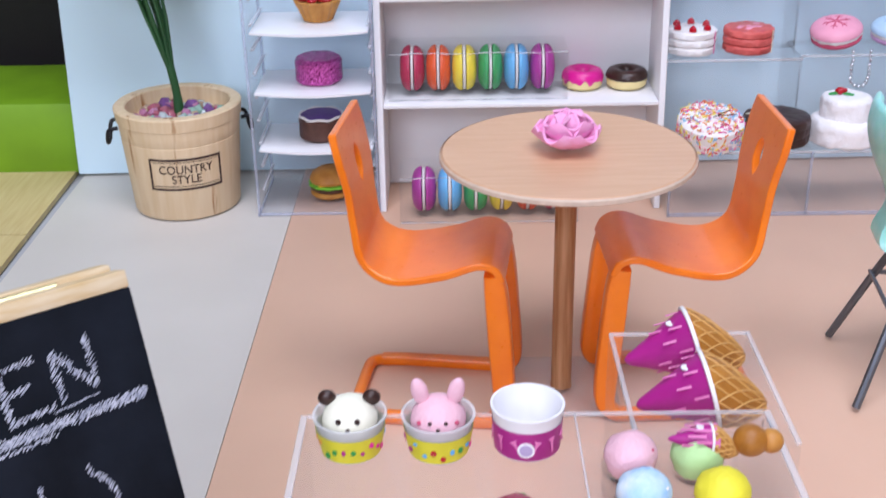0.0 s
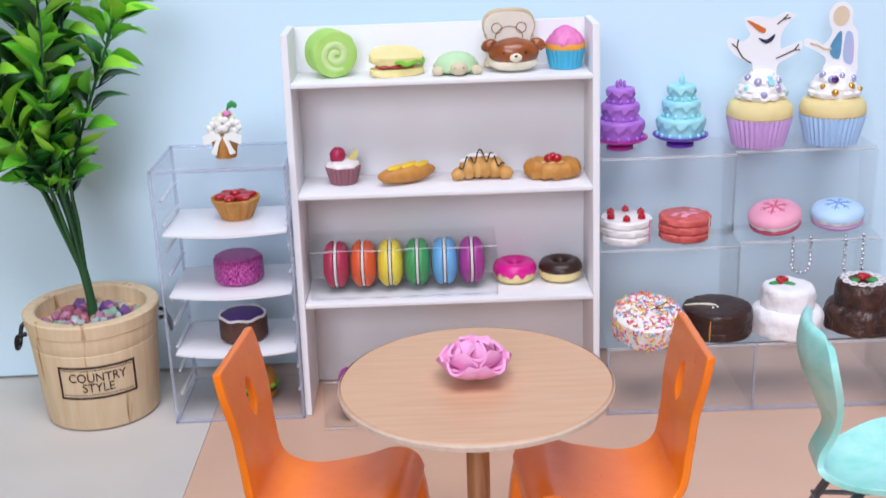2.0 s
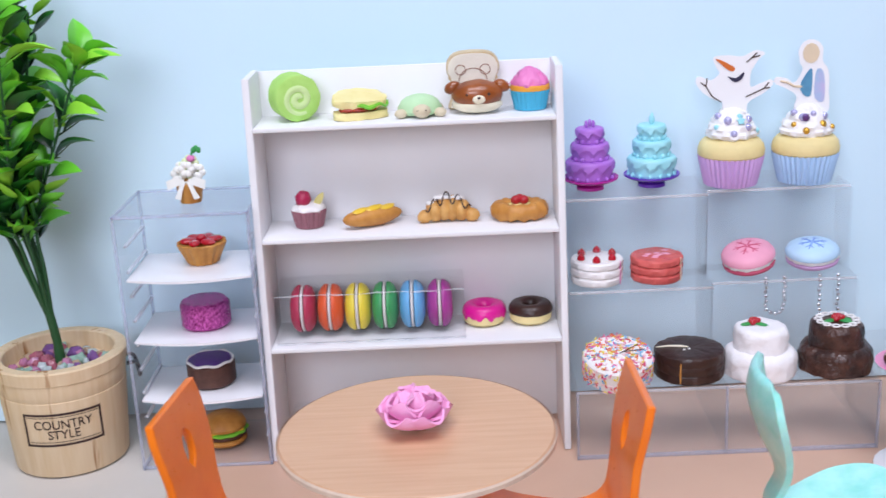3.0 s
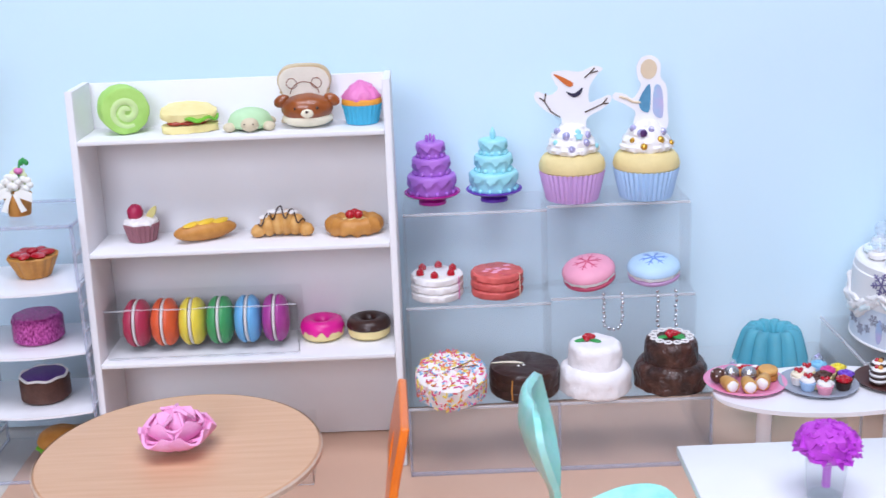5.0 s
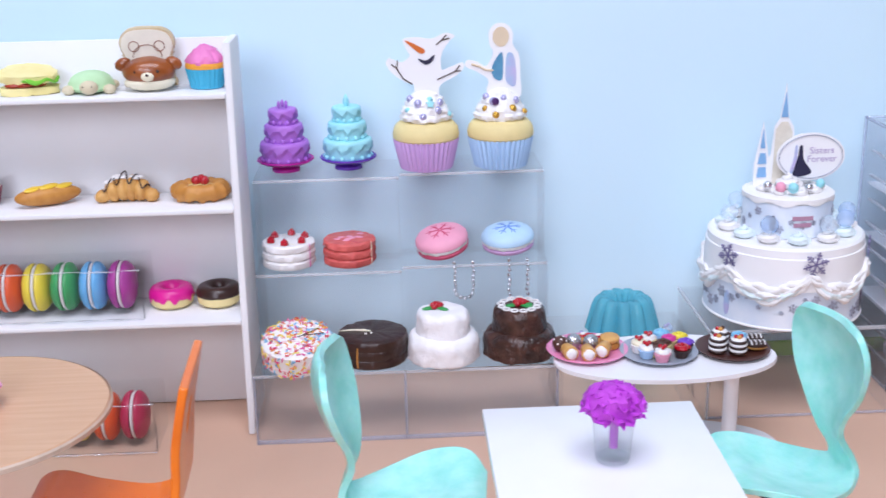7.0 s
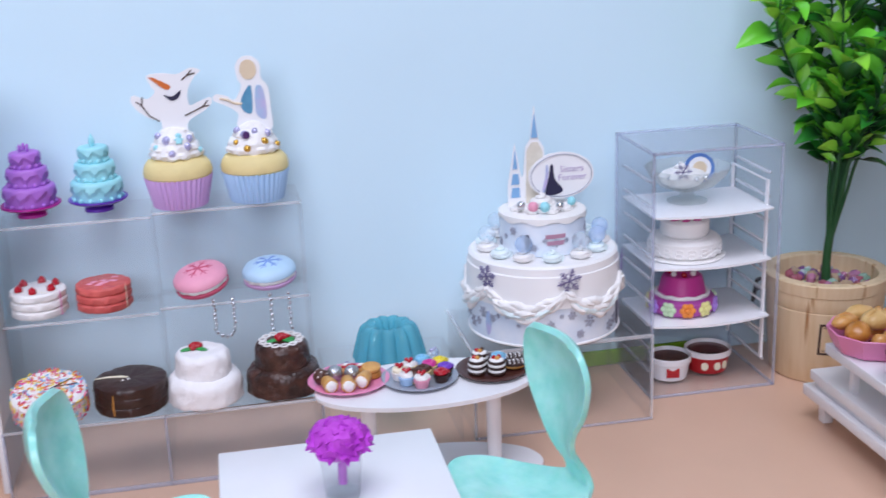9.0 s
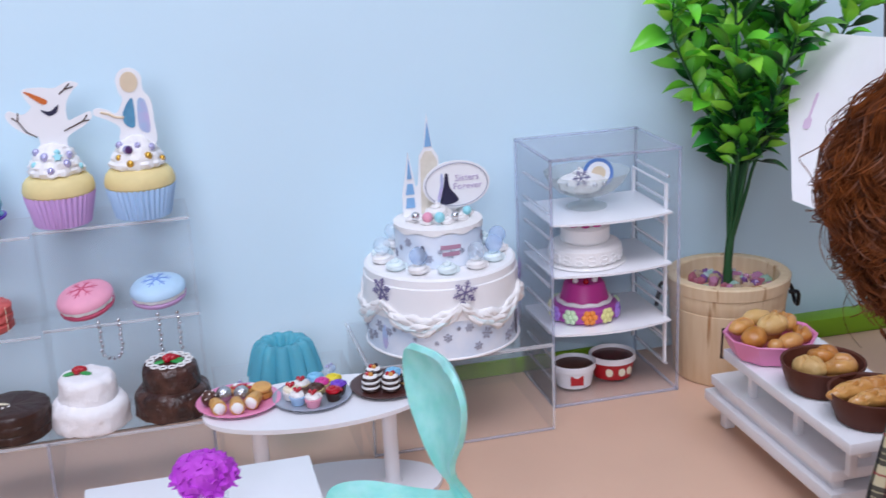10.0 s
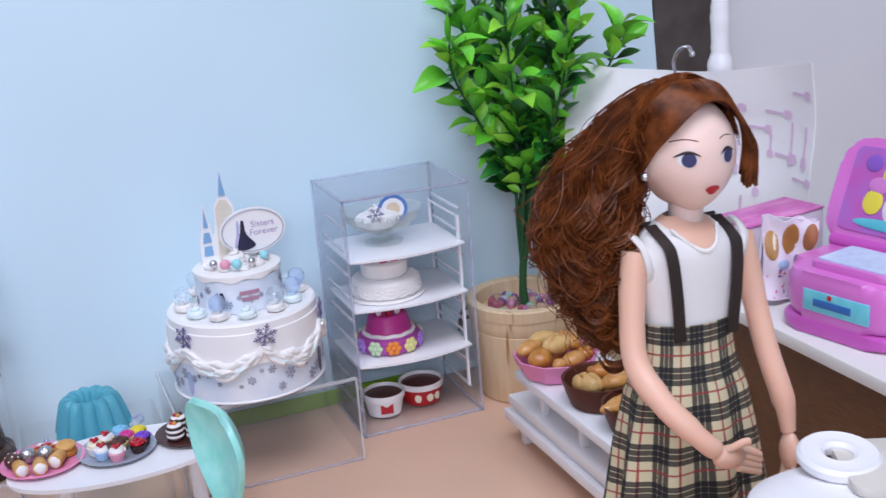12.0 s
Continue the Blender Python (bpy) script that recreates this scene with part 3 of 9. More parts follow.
F_glit = pl("magenta_glitter", "780a56", 0.22, metal=0.45, h2="f070cc", vscale=1300, bump=1.0, bscale=1900, stretch=(1, 1, 0.5))
F_purple = pl("purple_jam", "5a1d86", 0.35, h2="43106c", bump=0.6, bscale=1500)
F_leaf = pl("sugar_leaf", "2f9a4c", 0.45)
M_silver = mat("silver_bead", "d8d8dc", 0.2, metal=0.9, var=0.05)
M_pearl = mat("lilac_pearl", "b9b6de", 0.15, metal=0.35, var=0.05, coat=0.5)
M_gold = mat("gold_pearl", "d9a83c", 0.2, metal=0.6, var=0.05, coat=0.4)
MAC = [pl("macaron_%s" % n, h, 0.45) for n, h in (("crimson", "b31a4a"), ("orange", "e2551c"), ("yellow", "ecd63c"), ("green", "2f9b55"), ("blue", "63b0e4"), ("magenta", "a5288f"))]


def disc(bm, r, z0, z1, n=40, e=0.001, c=(0, 0), m=None, wob=None):
    """A squat round solid with eased edges."""
    return lathe(bm, [(0, z0), (r - e, z0), (r, z0 + e), (r, z1 - e), (r - e * 0.7, z1 - e * 0.25), (r - e * 1.6, z1), (0, z1)], n, (c[0], c[1], 0), wob, m)


def rz(a):
    return Matrix.Rotation(radians(a), 4, "Z")


def rx(a):
    return Matrix.Rotation(radians(a), 4, "X")


def ry(a):
    return Matrix.Rotation(radians(a), 4, "Y")


# ---- top shelf ----
Z1, Z2, Z3 = SHELVES[2] + 0.0002, SHELVES[1] + 0.0002, SHELVES[0] + 0.0002


def cake_roll():
    t = thing("roll_cake", "round slice of pale green roll cake with a cream spiral", "cake", pose(-0.0018, 0.5385, Z1, 0, 0, 24) @ Matrix.Scale(0.87, 4))
    r = 0.0126
    mm = Matrix.Translation((0, 0, r)) @ rx(90)
    prof = [(0, -0.0085), (r * 0.5, -0.0085), (r - 0.0016, -0.0085), (r - 0.0004, -0.0079), (r, -0.0068), (r, 0.0068), (r - 0.0004, 0.0079), (r - 0.0016, 0.0085), (r * 0.5, 0.0085), (0, 0.0085)]
    part("sponge", lump(lathe(B(), prof, 72, m=mm), 0.0004, 260), F_green, t)
    g = B()
    sp = []
    for k in range(90):
        a = 0.6 + k / 90 * 2 * math.pi * 1.75
        q = 0.0008 + 0.0074 * k / 90
        sp.append((q * math.cos(a), -0.0086, r - 0.0004 + q * math.sin(a)))
    tube(g, sp, [0.0009 + 0.0009 * min(1, (90 - k) / 26) for k in range(90)], 8)
    for v in g.verts:
        v.co.y = -0.0086 + (v.co.y + 0.0086) * 0.30
    part("cream_spiral", g, F_lime, t, "pale cream spiral")


def sandwich():
    t = thing("sandwich", "pale bread sandwich with lettuce and tomato", "sandwich", pose(0.0292, 0.5360, Z1, 0, 0, 10))
    out = smooth_outline([(-0.0118, -0.0062), (-0.0040, -0.0074), (0.0050, -0.0066), (0.0118, -0.0040), (0.0124, 0.0040), (0.0070, 0.0086), (-0.0030, 0.0098), (-0.0108, 0.0060), (-0.0128, 0.0000)], 5)
    low = lump(plate(B(), out, 0.0034, None, 0.0012), 0.0005, 300)
    part("bread_slice", low, F_bread, t)
    lid = Matrix.Translation((-0.0002, 0.0006, 0.0066)) @ ry(3) @ rx(13)
    part("bread_slice", lump(plate(B(), out, 0.0036, lid, 0.0013), 0.0006, 280, 3.0), F_bread, t)
    for x, y, a in ((-0.0062, -0.0040, 0.0044), (-0.0012, -0.0046, 0.0042), (0.0040, -0.0034, 0.0040)):
        part("tomato", ball(B(), (x, y, 0.0047), (a, a * 0.78, 0.0013), 18, 8), F_tomato, t, "red tomato slice")
    rows = []
    for i in range(3):
        s = (0.60, 0.92, 1.05)[i]
        rows.append([(0.0016 + 0.0112 * s * math.cos(a), 0.0004 + 0.0088 * s * math.sin(a), 0.0066 - 0.0003 * i + 0.0009 * math.sin(7 * a + i) * (i > 0)) for a in [-1.9 + 2.9 * j / 30 for j in range(31)]])
    part("lettuce", ribbon(B(), rows, 0.0010), F_lettuce, t, "ruffled green lettuce")


def green_bun():
    t = thing("green_bun", "pale green domed bun with pale beige feet", "bun", pose(0.0572, 0.536, Z1, 0, 0, 0))
    part("dome", lathe(B(), [(0, 0.0010), (0.0088, 0.0010), (0.0104, 0.0024), (0.0102, 0.0044), (0.0086, 0.0070), (0.0062, 0.0086), (0.0034, 0.0095), (0, 0.0098)], 44, wob=lambda a, k: 1 + 0.02 * math.sin(5 * a + k)), F_mintg, t)
    part("bud", ball(B(), (0.0010, -0.0096, 0.0034), (0.0042, 0.0036, 0.0032)), F_paw, t, "beige front bud")
    for x, y in ((-0.0088, -0.0072), (0.0094, -0.0064), (-0.008, 0.007), (0.008, 0.007)):
        part("foot", ball(B(), (x, y, 0.0021), (0.0030, 0.0028, 0.0022), 14, 8), F_paw, t, "pale beige foot")
    for x in (-0.0010, 0.0030):
        part("dot", ball(B(), (x, -0.0129, 0.0042), (0.00035, 0.0003, 0.00035), 6, 5), F_choc, t, "dark dot")


def toast_and_bun():
    t = thing("toast_slice", "upright slice of white toast with a brown crust", "toast", pose(0.0827, 0.5455, Z1 + 0.0001, 6, 0, 0))
    out = smooth_outline([(-0.0104, 0.0004), (0.0104, 0.0004), (0.0110, 0.0020), (0.0106, 0.0140), (0.0124, 0.0185), (0.0118, 0.0236), (0.0078, 0.0270), (0.0, 0.0278), (-0.0078, 0.0270), (-0.0118, 0.0236), (-0.0124, 0.0185), (-0.0106, 0.0140), (-0.0110, 0.0020)], 5)
    mm = Matrix(((1, 0, 0, 0), (0, 0, 1, -0.002), (0, 1, 0, 0.0002), (0, 0, 0, 1)))
    part("crust", plate(B(), out, 0.0046, mm, 0.0009), pl("toast_crust", "dccbaa", 0.6, h2="c4aa80"), t, "tan crust")
    part("crumb", plate(B(), [(x * 0.94, 0.0140 + (y - 0.0140) * 0.945) for x, y in out], 0.0006, Matrix.Translation((0, -0.0005, 0)) @ mm, 0.0002), F_toast, t, "pale bread face")
    for cx, cz, r in ((-0.0058, 0.0196, 0.0024), (0.0058, 0.0196, 0.0024)):
        part("ring_mark", tube(B(), [(cx + r * math.cos(a), -0.00255, cz + r * math.sin(a)) for a in [k * math.pi / 9 for k in range(18)]], 0.0002, 6, True), F_crust, t, "thin drawn ring")
    part("arc_mark", tube(B(), [(0.0066 * math.cos(a), -0.00255, 0.0145 + 0.0058 * math.sin(a)) for a in [k * math.pi / 14 for k in range(15)]], 0.0002, 6), F_crust, t, "thin drawn arc")
    b = thing("brown_bun", "glossy brown round bun with two small knobs and a cream underside", "bun", pose(0.0842, 0.5335, Z1, 0, 0, 0))
    g = ball(B(), (0, 0, 0.0089), (0.0122, 0.0078, 0.0068), 36, 22)
    part("crust", lump(g, 0.0004, 200), F_crust, b)
    part("underside", ball(B(), (0, 0.0004, 0.0042), (0.0116, 0.0072, 0.0041), 32, 16), F_cream, b, "cream underside")
    for s in (-1, 1):
        part("knob", ball(B(), (0, 0, 0), (0.0040, 0.0026, 0.0029), 16, 12, Matrix.Translation((s * 0.0114, 0.0004, 0.0124)) @ ry(s * 24)), F_crust, b)
    part("spot", ball(B(), (0.0006, -0.0072, 0.0076), (0.0030, 0.0014, 0.0022), 16, 10), F_cream, b, "cream spot")
    for s in (-1, 1):
        part("dot", ball(B(), (0.0002 + s * 0.0050, -0.0068, 0.0098), (0.0008, 0.0006, 0.0008), 8, 6), F_choc, b, "dark dot")
    part("dot", ball(B(), (0.0006, -0.0086, 0.0084), (0.0008, 0.0004, 0.0006), 8, 6), F_choc, b, "dark dot")


def flute(n, amp):
    return lambda a, k: 1 + amp * math.cos(n * a)


def swirl(bm, r0, z0, z1, turns=3.2, thick=0.003, n=90, c=(0, 0), flat=1.0):
    """A piped cream swirl."""
    pts, R = [], []
    for k in range(n):
        s = k / (n - 1)
        a = s * turns * 2 * math.pi
        q = max(r0 * (1 - s) ** 0.8 - thick * 0.4, 0.0002)
        pts.append((c[0] + q * math.cos(a), c[1] + q * math.sin(a), z0 + (z1 - z0) * s))
        R.append(max(thick * (1 - 0.75 * s), 0.0003))
    return tube(bm, pts, R, 8)


def shelf_cupcake():
    t = thing("cupcake", "cupcake in a sky-blue ribbed cup with pink swirled icing", "cupcake", (0.1092, 0.5395, Z1))
    part("cup", lathe(B(), [(0, 0.0001), (0.0074, 0.0001), (0.0093, 0.0092), (0.0088, 0.0094), (0, 0.0094)], 96, wob=flute(24, 0.025)), F_blue, t)
    part("band", lathe(B(), [(0, 0.0092), (0.0092, 0.0092), (0.0095, 0.0104), (0.0090, 0.0118), (0, 0.012)], 40), F_or, t, "orange band")
    g = lathe(B(), [(0.0088, 0.0112), (0.0090, 0.0124), (0.0082, 0.0138), (0.0076, 0.0150), (0.0062, 0.0162), (0.0054, 0.0174), (0.0036, 0.0186), (0.0018, 0.0196), (0, 0.0200)], 56, wob=lambda a, k: 1 + 0.05 * math.sin(6 * a + 0.9 * k) + 0.02 * math.sin(13 * a - k))
    lump(g, 0.0007, 420)
    part("icing", g, F_pink, t, "pink swirled icing")


cake_roll(), sandwich(), green_bun(), toast_and_bun(), shelf_cupcake()


# ---- second shelf ----
def fruit_cupcake():
    t = thing("fruit_cupcake", "cupcake in a plum paper cup with cream, red berry and slice", "cupcake", (0.0007, 0.5385, Z2))
    part("cup", lathe(B(), [(0, 0.0001), (0.0064, 0.0001), (0.0074, 0.0040), (0.0084, 0.0084), (0.0080, 0.0086), (0, 0.0082)], 96, wob=flute(20, 0.045)), F_basket, t)
    part("cream", lump(lathe(B(), [(0, 0.0078), (0.0074, 0.0078), (0.0082, 0.0090), (0.0074, 0.0104), (0.005, 0.0114), (0.0025, 0.0118), (0, 0.0119)], 48, wob=lambda a, k: 1 + 0.06 * math.sin(7 * a + k)), 0.0006, 420), F_white, t, "white cream")
    berry = ball(B(), (-0.0022, -0.0010, 0.0140), (0.0038, 0.0037, 0.0040), 28, 20)
    for v in berry.verts:
        v.co += (v.co - Vector((-0.0022, -0.001, 0.014))) * 0.10 * math.sin(v.co.x * 4200) * math.sin(v.co.z * 4200)
    part("berry", berry, pl("raspberry", "b0214e", 0.4), t, "crimson berry")
    g = plate(B(), smooth_outline([(0, 0), (0.0026, 0.0008), (0.0044, 0.0044), (0.0040, 0.0078), (0.0010, 0.0048)], 4), 0.0014, Matrix.Translation((0.0020, 0.0006, 0.0098)) @ rx(90) @ rz(-12), 0.0003)
    part("slice", g, pl("pale_slice", "e0d488", 0.5), t, "pale yellow-green slice")


def long_bun():
    t = thing("long_bun", "long golden bun with yellow glaze stripes", "bread", pose(0.0318, 0.5345, Z2, 0, 0, 27))
    g = B()
    ball(g, (0, 0, 0.0047), (0.0152, 0.0056, 0.0047), 36, 18, rough=0.05)
    for v in g.verts:
        v.co.z += 0.0006 * math.exp(-((v.co.x - 0.001) / 0.0008) ** 2) * -1 if v.co.z > 0.004 else 0.0
    part("crust", g, F_tan, t)
    for x, w in ((-0.0068, 0.0050), (0.0004, 0.0048), (0.0070, 0.0048)):
        h = 0.0047 + 0.0047 * math.sqrt(max(0, 1 - (x / 0.0152) ** 2)) * 0.94
        ball_ = ball(B(), (0, 0, 0), (w, 0.0021, 0.0009), 18, 8, Matrix.Translation((x, -0.0012, h)) @ rx(16) @ rz(14), rough=0.12, rs=400)
        part("glaze", ball_, F_yel, t, "yellow glaze stripe")


def croissant():
    t = thing("croissant", "golden croissant with white icing and chocolate zigzag", "croissant", pose(0.0682, 0.5385, Z2, 0, 0, 0) @ Matrix.Diagonal((0.92, 0.92, 0.92, 1)))
    # overlapping rolled segments, widest in the middle
    n = 6
    for k in range(n):
        s = (k + 0.5) / n
        u = 2 * s - 1
        r = 0.0022 + 0.0048 * (1 - abs(u) ** 1.7)
        g = ball(B(), (0, 0, 0), (0.0046, r * 1.05, r), 22, 16, Matrix.Translation((-0.0144 + 0.0288 * s, -0.0045 * u * u, r * 0.98)) @ rz(-26 * u) @ ry(20 * u))
        part("pastry_fold", lump(g, 0.0005, 300, k), F_tan2, t)
    for x, y, z, a, b in ((-0.0030, -0.0012, 0.0128, 0.0050, 0.0034), (0.0042, -0.0008, 0.0122, 0.0042, 0.0032), (-0.0088, -0.0016, 0.0098, 0.0030, 0.0024)):
        part("icing", ball(B(), (x, y, z), (a, b, 0.0012), 18, 8, rough=0.2, rs=500), F_white, t, "white icing")
    way = []
    for k in range(34):
        x = -0.0120 + 0.0240 * k / 33
        u = x / 0.0144
        r = 0.0022 + 0.0050 * (1 - abs(u) ** 1.7)
        a = 0.55 + 0.62 * math.sin(k * 0.72)
        way.append((x, -r * 1.08 * math.sin(a) - 0.004 * u * u - 0.0003, r + r * math.cos(a) * 1.04 + 0.0006))
    part("drizzle", tube(B(), spline(way, 2), 0.00038, 6), F_choc, t, "chocolate zigzag")


def danish():
    t = thing("danish_pastry", "round golden danish with custard and glossy red cherries", "pastry", pose(0.1027, 0.537, Z2) @ Matrix.Scale(1.06, 4))
    g = B()
    ring = []
    for k in range(40):
        a = 2 * math.pi * k / 40
        ring.append((0.0094 * math.cos(a), 0.0070 * math.sin(a), 0.0040))
    tube(g, ring, [0.0038 + 0.0004 * math.sin(k * 1.9) for k in range(40)], 14, True)
    part("pastry", lump(g, 0.0009, 260), F_tan, t)
    part("base", disc(B(), 0.0088, 0.0002, 0.0040, 30, m=Matrix.Diagonal((1, 0.75, 1, 1))), F_tan2, t)
    part("custard", lathe(B(), [(0.0068, 0.0042), (0.0060, 0.0062), (0.003, 0.0070), (0, 0.0072)], 28, m=Matrix.Diagonal((1, 0.72, 1, 1))), F_bread, t, "pale custard")
    for x, y in ((-0.0018, -0.0008), (0.0018, -0.001), (0.0002, 0.0016)):
        part("cherry", ball(B(), (x, y, 0.0086), (0.0023, 0.0021, 0.0021), 14, 10), F_red, t, "glossy red cherry")


fruit_cupcake(), long_bun(), croissant(), danish()


# ---- macarons in blister boxes ----
def macaron_box(at, label, order, x_step=0.0134):
    t = thing("macaron_box", label, "macaron box", at, "macaron boxes")
    for k, m in enumerate(order):
        x = -0.0335 + x_step * k
        r = 0.0117
        mm = Matrix.Translation((x, 0, r + 0.0016)) @ ry(90) @ Matrix.Diagonal((1, 0.96, 1, 1))
        mac = B()
        half = [(0, 0.0063), (0.0050, 0.0062), (0.0080, 0.0056), (0.0101, 0.0044), (0.0113, 0.0030), (r, 0.0018), (r * 0.985, 0.0011), (0.0100, 0.0010), (0, 0.0010)]
        lathe(mac, [(q, -z) for q, z in half], 40, m=mm)
        lathe(mac, half[::-1], 40, m=mm)
        ob = part("macaron", lump(mac, 0.0003, 330, k), m, t)
        part("filling", lathe(B(), [(0, -0.0006), (0.0110, -0.0006), (0.0115, 0), (0.0110, 0.0006), (0, 0.0006)], 40, m=mm), F_white, ob, "white filling ring")
    L, D, H = 0.0455, 0.0142, 0.0252
    part("tray", box(B(), (0, 0, 0.0006), (2 * L, 2 * D, 0.0005), 0.0002), M_blister, t, "clear plastic tray")
    part("lid", box(B(), (0, 0, H), (2 * L, 2 * D, 0.0004), 0.0001), M_blister, t, "clear plastic lid")
    for s in (-1, 1):
        part("long_wall", box(B(), (0, s * D, H / 2), (2 * L, 0.0004, H - 0.0014), 0.0001), M_blister, t)
        part("end_cap", box(B(), (s * L, 0, H / 2), (0.0004, 2 * D - 0.001, H - 0.0014), 0.0001), M_blister, t)
    # folded bright edges, a little uneven; the foot's broken highlight is modelled in
    wav = lambda u: 0.00025 * math.sin(170 * u) + 0.00015 * math.sin(530 * u)
    xs = [-L + 2 * L * i / 24 for i in range(25)]
    part("rim_front", tube(B(), [(x, -D - 0.0002, H - 0.0006 + wav(x)) for x in xs], [0.00034 + 0.00016 * math.sin(310 * x) for x in xs], 6), M_rim_clear, t, "bright folded rim")
    part("rim_back", tube(B(), [(x, D, H + wav(x)) for x in xs], 0.0002, 6), M_blister, t)
    part("rim_foot", tube(B(), [(x, -D - 0.0014, 0.0006 + 0.6 * abs(wav(x))) for x in xs], [0.00034 + 0.0002 * math.sin(420 * x) for x in xs], 6), M_rim_clear, t, "pale flange edge shaped as a broken highlight")
    part("flange", box(B(), (0, -D - 0.0006, 0.0005), (2 * L, 0.0018, 0.0003)), M_blister, t)
    for s in (-1, 1):
        part("rim_upright", tube(B(), [(s * L, -D, 0.001), (s * L, -D, H)], 0.00025, 6), M_blister, t)
    return t


M_rim_clear = clear("bright_blister_rim", (0.95, 0.96, 0.98), 0.06, 1.5, 0.22, (0.95, 0.95, 0.98))
macaron_box((0.0284, 0.5335, Z3), "clear plastic box of six rainbow macarons on the shelf", MAC)
macaron_box((0.0335, 0.510, 0.0004), "clear plastic box of six rainbow macarons on the floor", [MAC[5], MAC[4], MAC[3], MAC[2], MAC[1], MAC[0]])


def donut(x, y, icing, label, drip):
    """A squat ring of dough with an icing cap; drip is how far the cap's hem waves."""
    t = thing("donut", label, "donut", pose(x, y, Z3) @ Matrix.Diagonal((1, 1, 1.22, 1)), "donuts")
    ring = [(0.0030, 0.0040), (0.0034, 0.0014), (0.0052, 0.0002), (0.0084, 0.0002), (0.0102, 0.0014), (0.0106, 0.0038), (0.0103, 0.0058), (0.0088, 0.0072), (0.0062, 0.0076), (0.0040, 0.0068), (0.0030, 0.0040)]
    part("dough", lathe(B(), ring, 48), F_sponge, t, "pale dough ring")
    g = B()
    rings = []
    n = 72
    for k in range(n):
        a = 2 * math.pi * k / n
        hem = 0.0044 - drip * (0.5 + 0.5 * math.sin(9 * a)) - 0.4 * drip * math.sin(14 * a + 1)
        col = [(0.0107, hem), (0.0110, hem + 0.0008), (0.0106, 0.0064), (0.0096, 0.0077), (0.0080, 0.0083), (0.0060, 0.0083), (0.0043, 0.0077), (0.0033, 0.0064), (0.0032, 0.0056)]
        rings.append([g.verts.new((q * math.cos(a), q * math.sin(a), z)) for q, z in col])
    for k in range(n):
        for j in range(8):
            g.faces.new((rings[k][j], rings[(k + 1) % n][j], rings[(k + 1) % n][j + 1], rings[k][j + 1]))
    part("icing", g, icing, t, "smooth icing")


donut(0.0836, 0.5395, F_hot, "donut with dripping hot pink icing", 0.0014)
donut(0.1066, 0.539, F_choc, "donut with dark chocolate icing", 0.0001)


# ---- clear case on the white floor sheet ----
def tart():
    t = thing("fruit_tart", "golden fluted tart topped with glossy red fruit", "tart", (-0.0525, 0.5365, CA[2] + 0.0002))
    part("crust", lathe(B(), [(0, 0.0001), (0.0072, 0.0001), (0.0118, 0.0102), (0.0112, 0.0108), (0.0102, 0.0096), (0, 0.0092)], 84, wob=flute(14, 0.045)), F_tan, t)
    for k in range(6):
        a = k * math.pi / 3 + 0.2
        part("fruit_piece", ball(B(), (0, 0, 0), (0.0044, 0.0028, 0.0016), 14, 8, Matrix.Translation((0.0062 * math.cos(a), 0.0062 * math.sin(a), 0.0112)) @ rz(60 * k + 30)), F_red, t, "glossy red fruit piece")
    part("berry", ball(B(), (0, 0, 0.0124), (0.0026, 0.0026, 0.0018), 12, 8), F_red, t)


def small_cake(x, y, z, r, h, side, top, label, name="cake", rim=None):
    t = thing(name, label, "cake", (x, y, z))
    part("sponge", disc(B(), r, 0.0001, h, 40, 0.0014, wob=lambda a, k: 1 + 0.012 * math.sin(5 * a)), side, t)
    g = disc(B(), r * 0.9, h - 0.0002, h + 0.0006, 40, 0.0003, wob=lambda a, k: 1 + 0.03 * math.sin(6 * a + 1) + 0.02 * math.sin(11 * a))
    part("topping", g, top, t)
    if rim:
        part("cream_rim", tube(B(), [(r * 0.93 * math.cos(a), r * 0.93 * math.sin(a), h + 0.0002 + 0.0004 * math.sin(7 * a)) for a in [k * math.pi / 24 for k in range(48)]], 0.0007, 6, True), rim, t, "white cream rim")
    return t


tart()
small_cake(-0.0535, 0.5325, CA[1] + 0.0002, 0.0122, 0.0125, F_glit, F_glit, "round cake covered in magenta glitter")
small_cake(-0.0535, 0.531, CA[0] + 0.0002, 0.0120, 0.0122, F_choc2, F_purple, "small chocolate cake with purple jam topping", rim=F_white)


def burger():
    t = thing("hamburger", "small toy hamburger with lettuce and a brown patty", "hamburger", (-0.051, 0.5345, 0.0018))
    part("bottom_bun", disc(B(), 0.0112, 0.0001, 0.0034, 32, 0.0012), F_tan, t)
    part("patty", disc(B(), 0.0112, 0.0034, 0.0062, 32, 0.0010), F_choc2, t, "brown patty")
    part("lettuce", disc(B(), 0.0120, 0.0060, 0.0074, 48, 0.0005, wob=lambda a, k: 1 + 0.04 * math.sin(11 * a)), F_lettuce, t, "green lettuce")
    part("cheese", box(B(), (0, 0, 0.0078), (0.0172, 0.0172, 0.0008), 0.0002, m=rz(20)), F_yel, t, "yellow cheese slice")
    part("top_bun", lathe(B(), [(0, 0.0081), (0.0110, 0.0081), (0.0114, 0.0096), (0.0098, 0.0128), (0.0060, 0.0150), (0, 0.0158)], 36), F_tan, t)


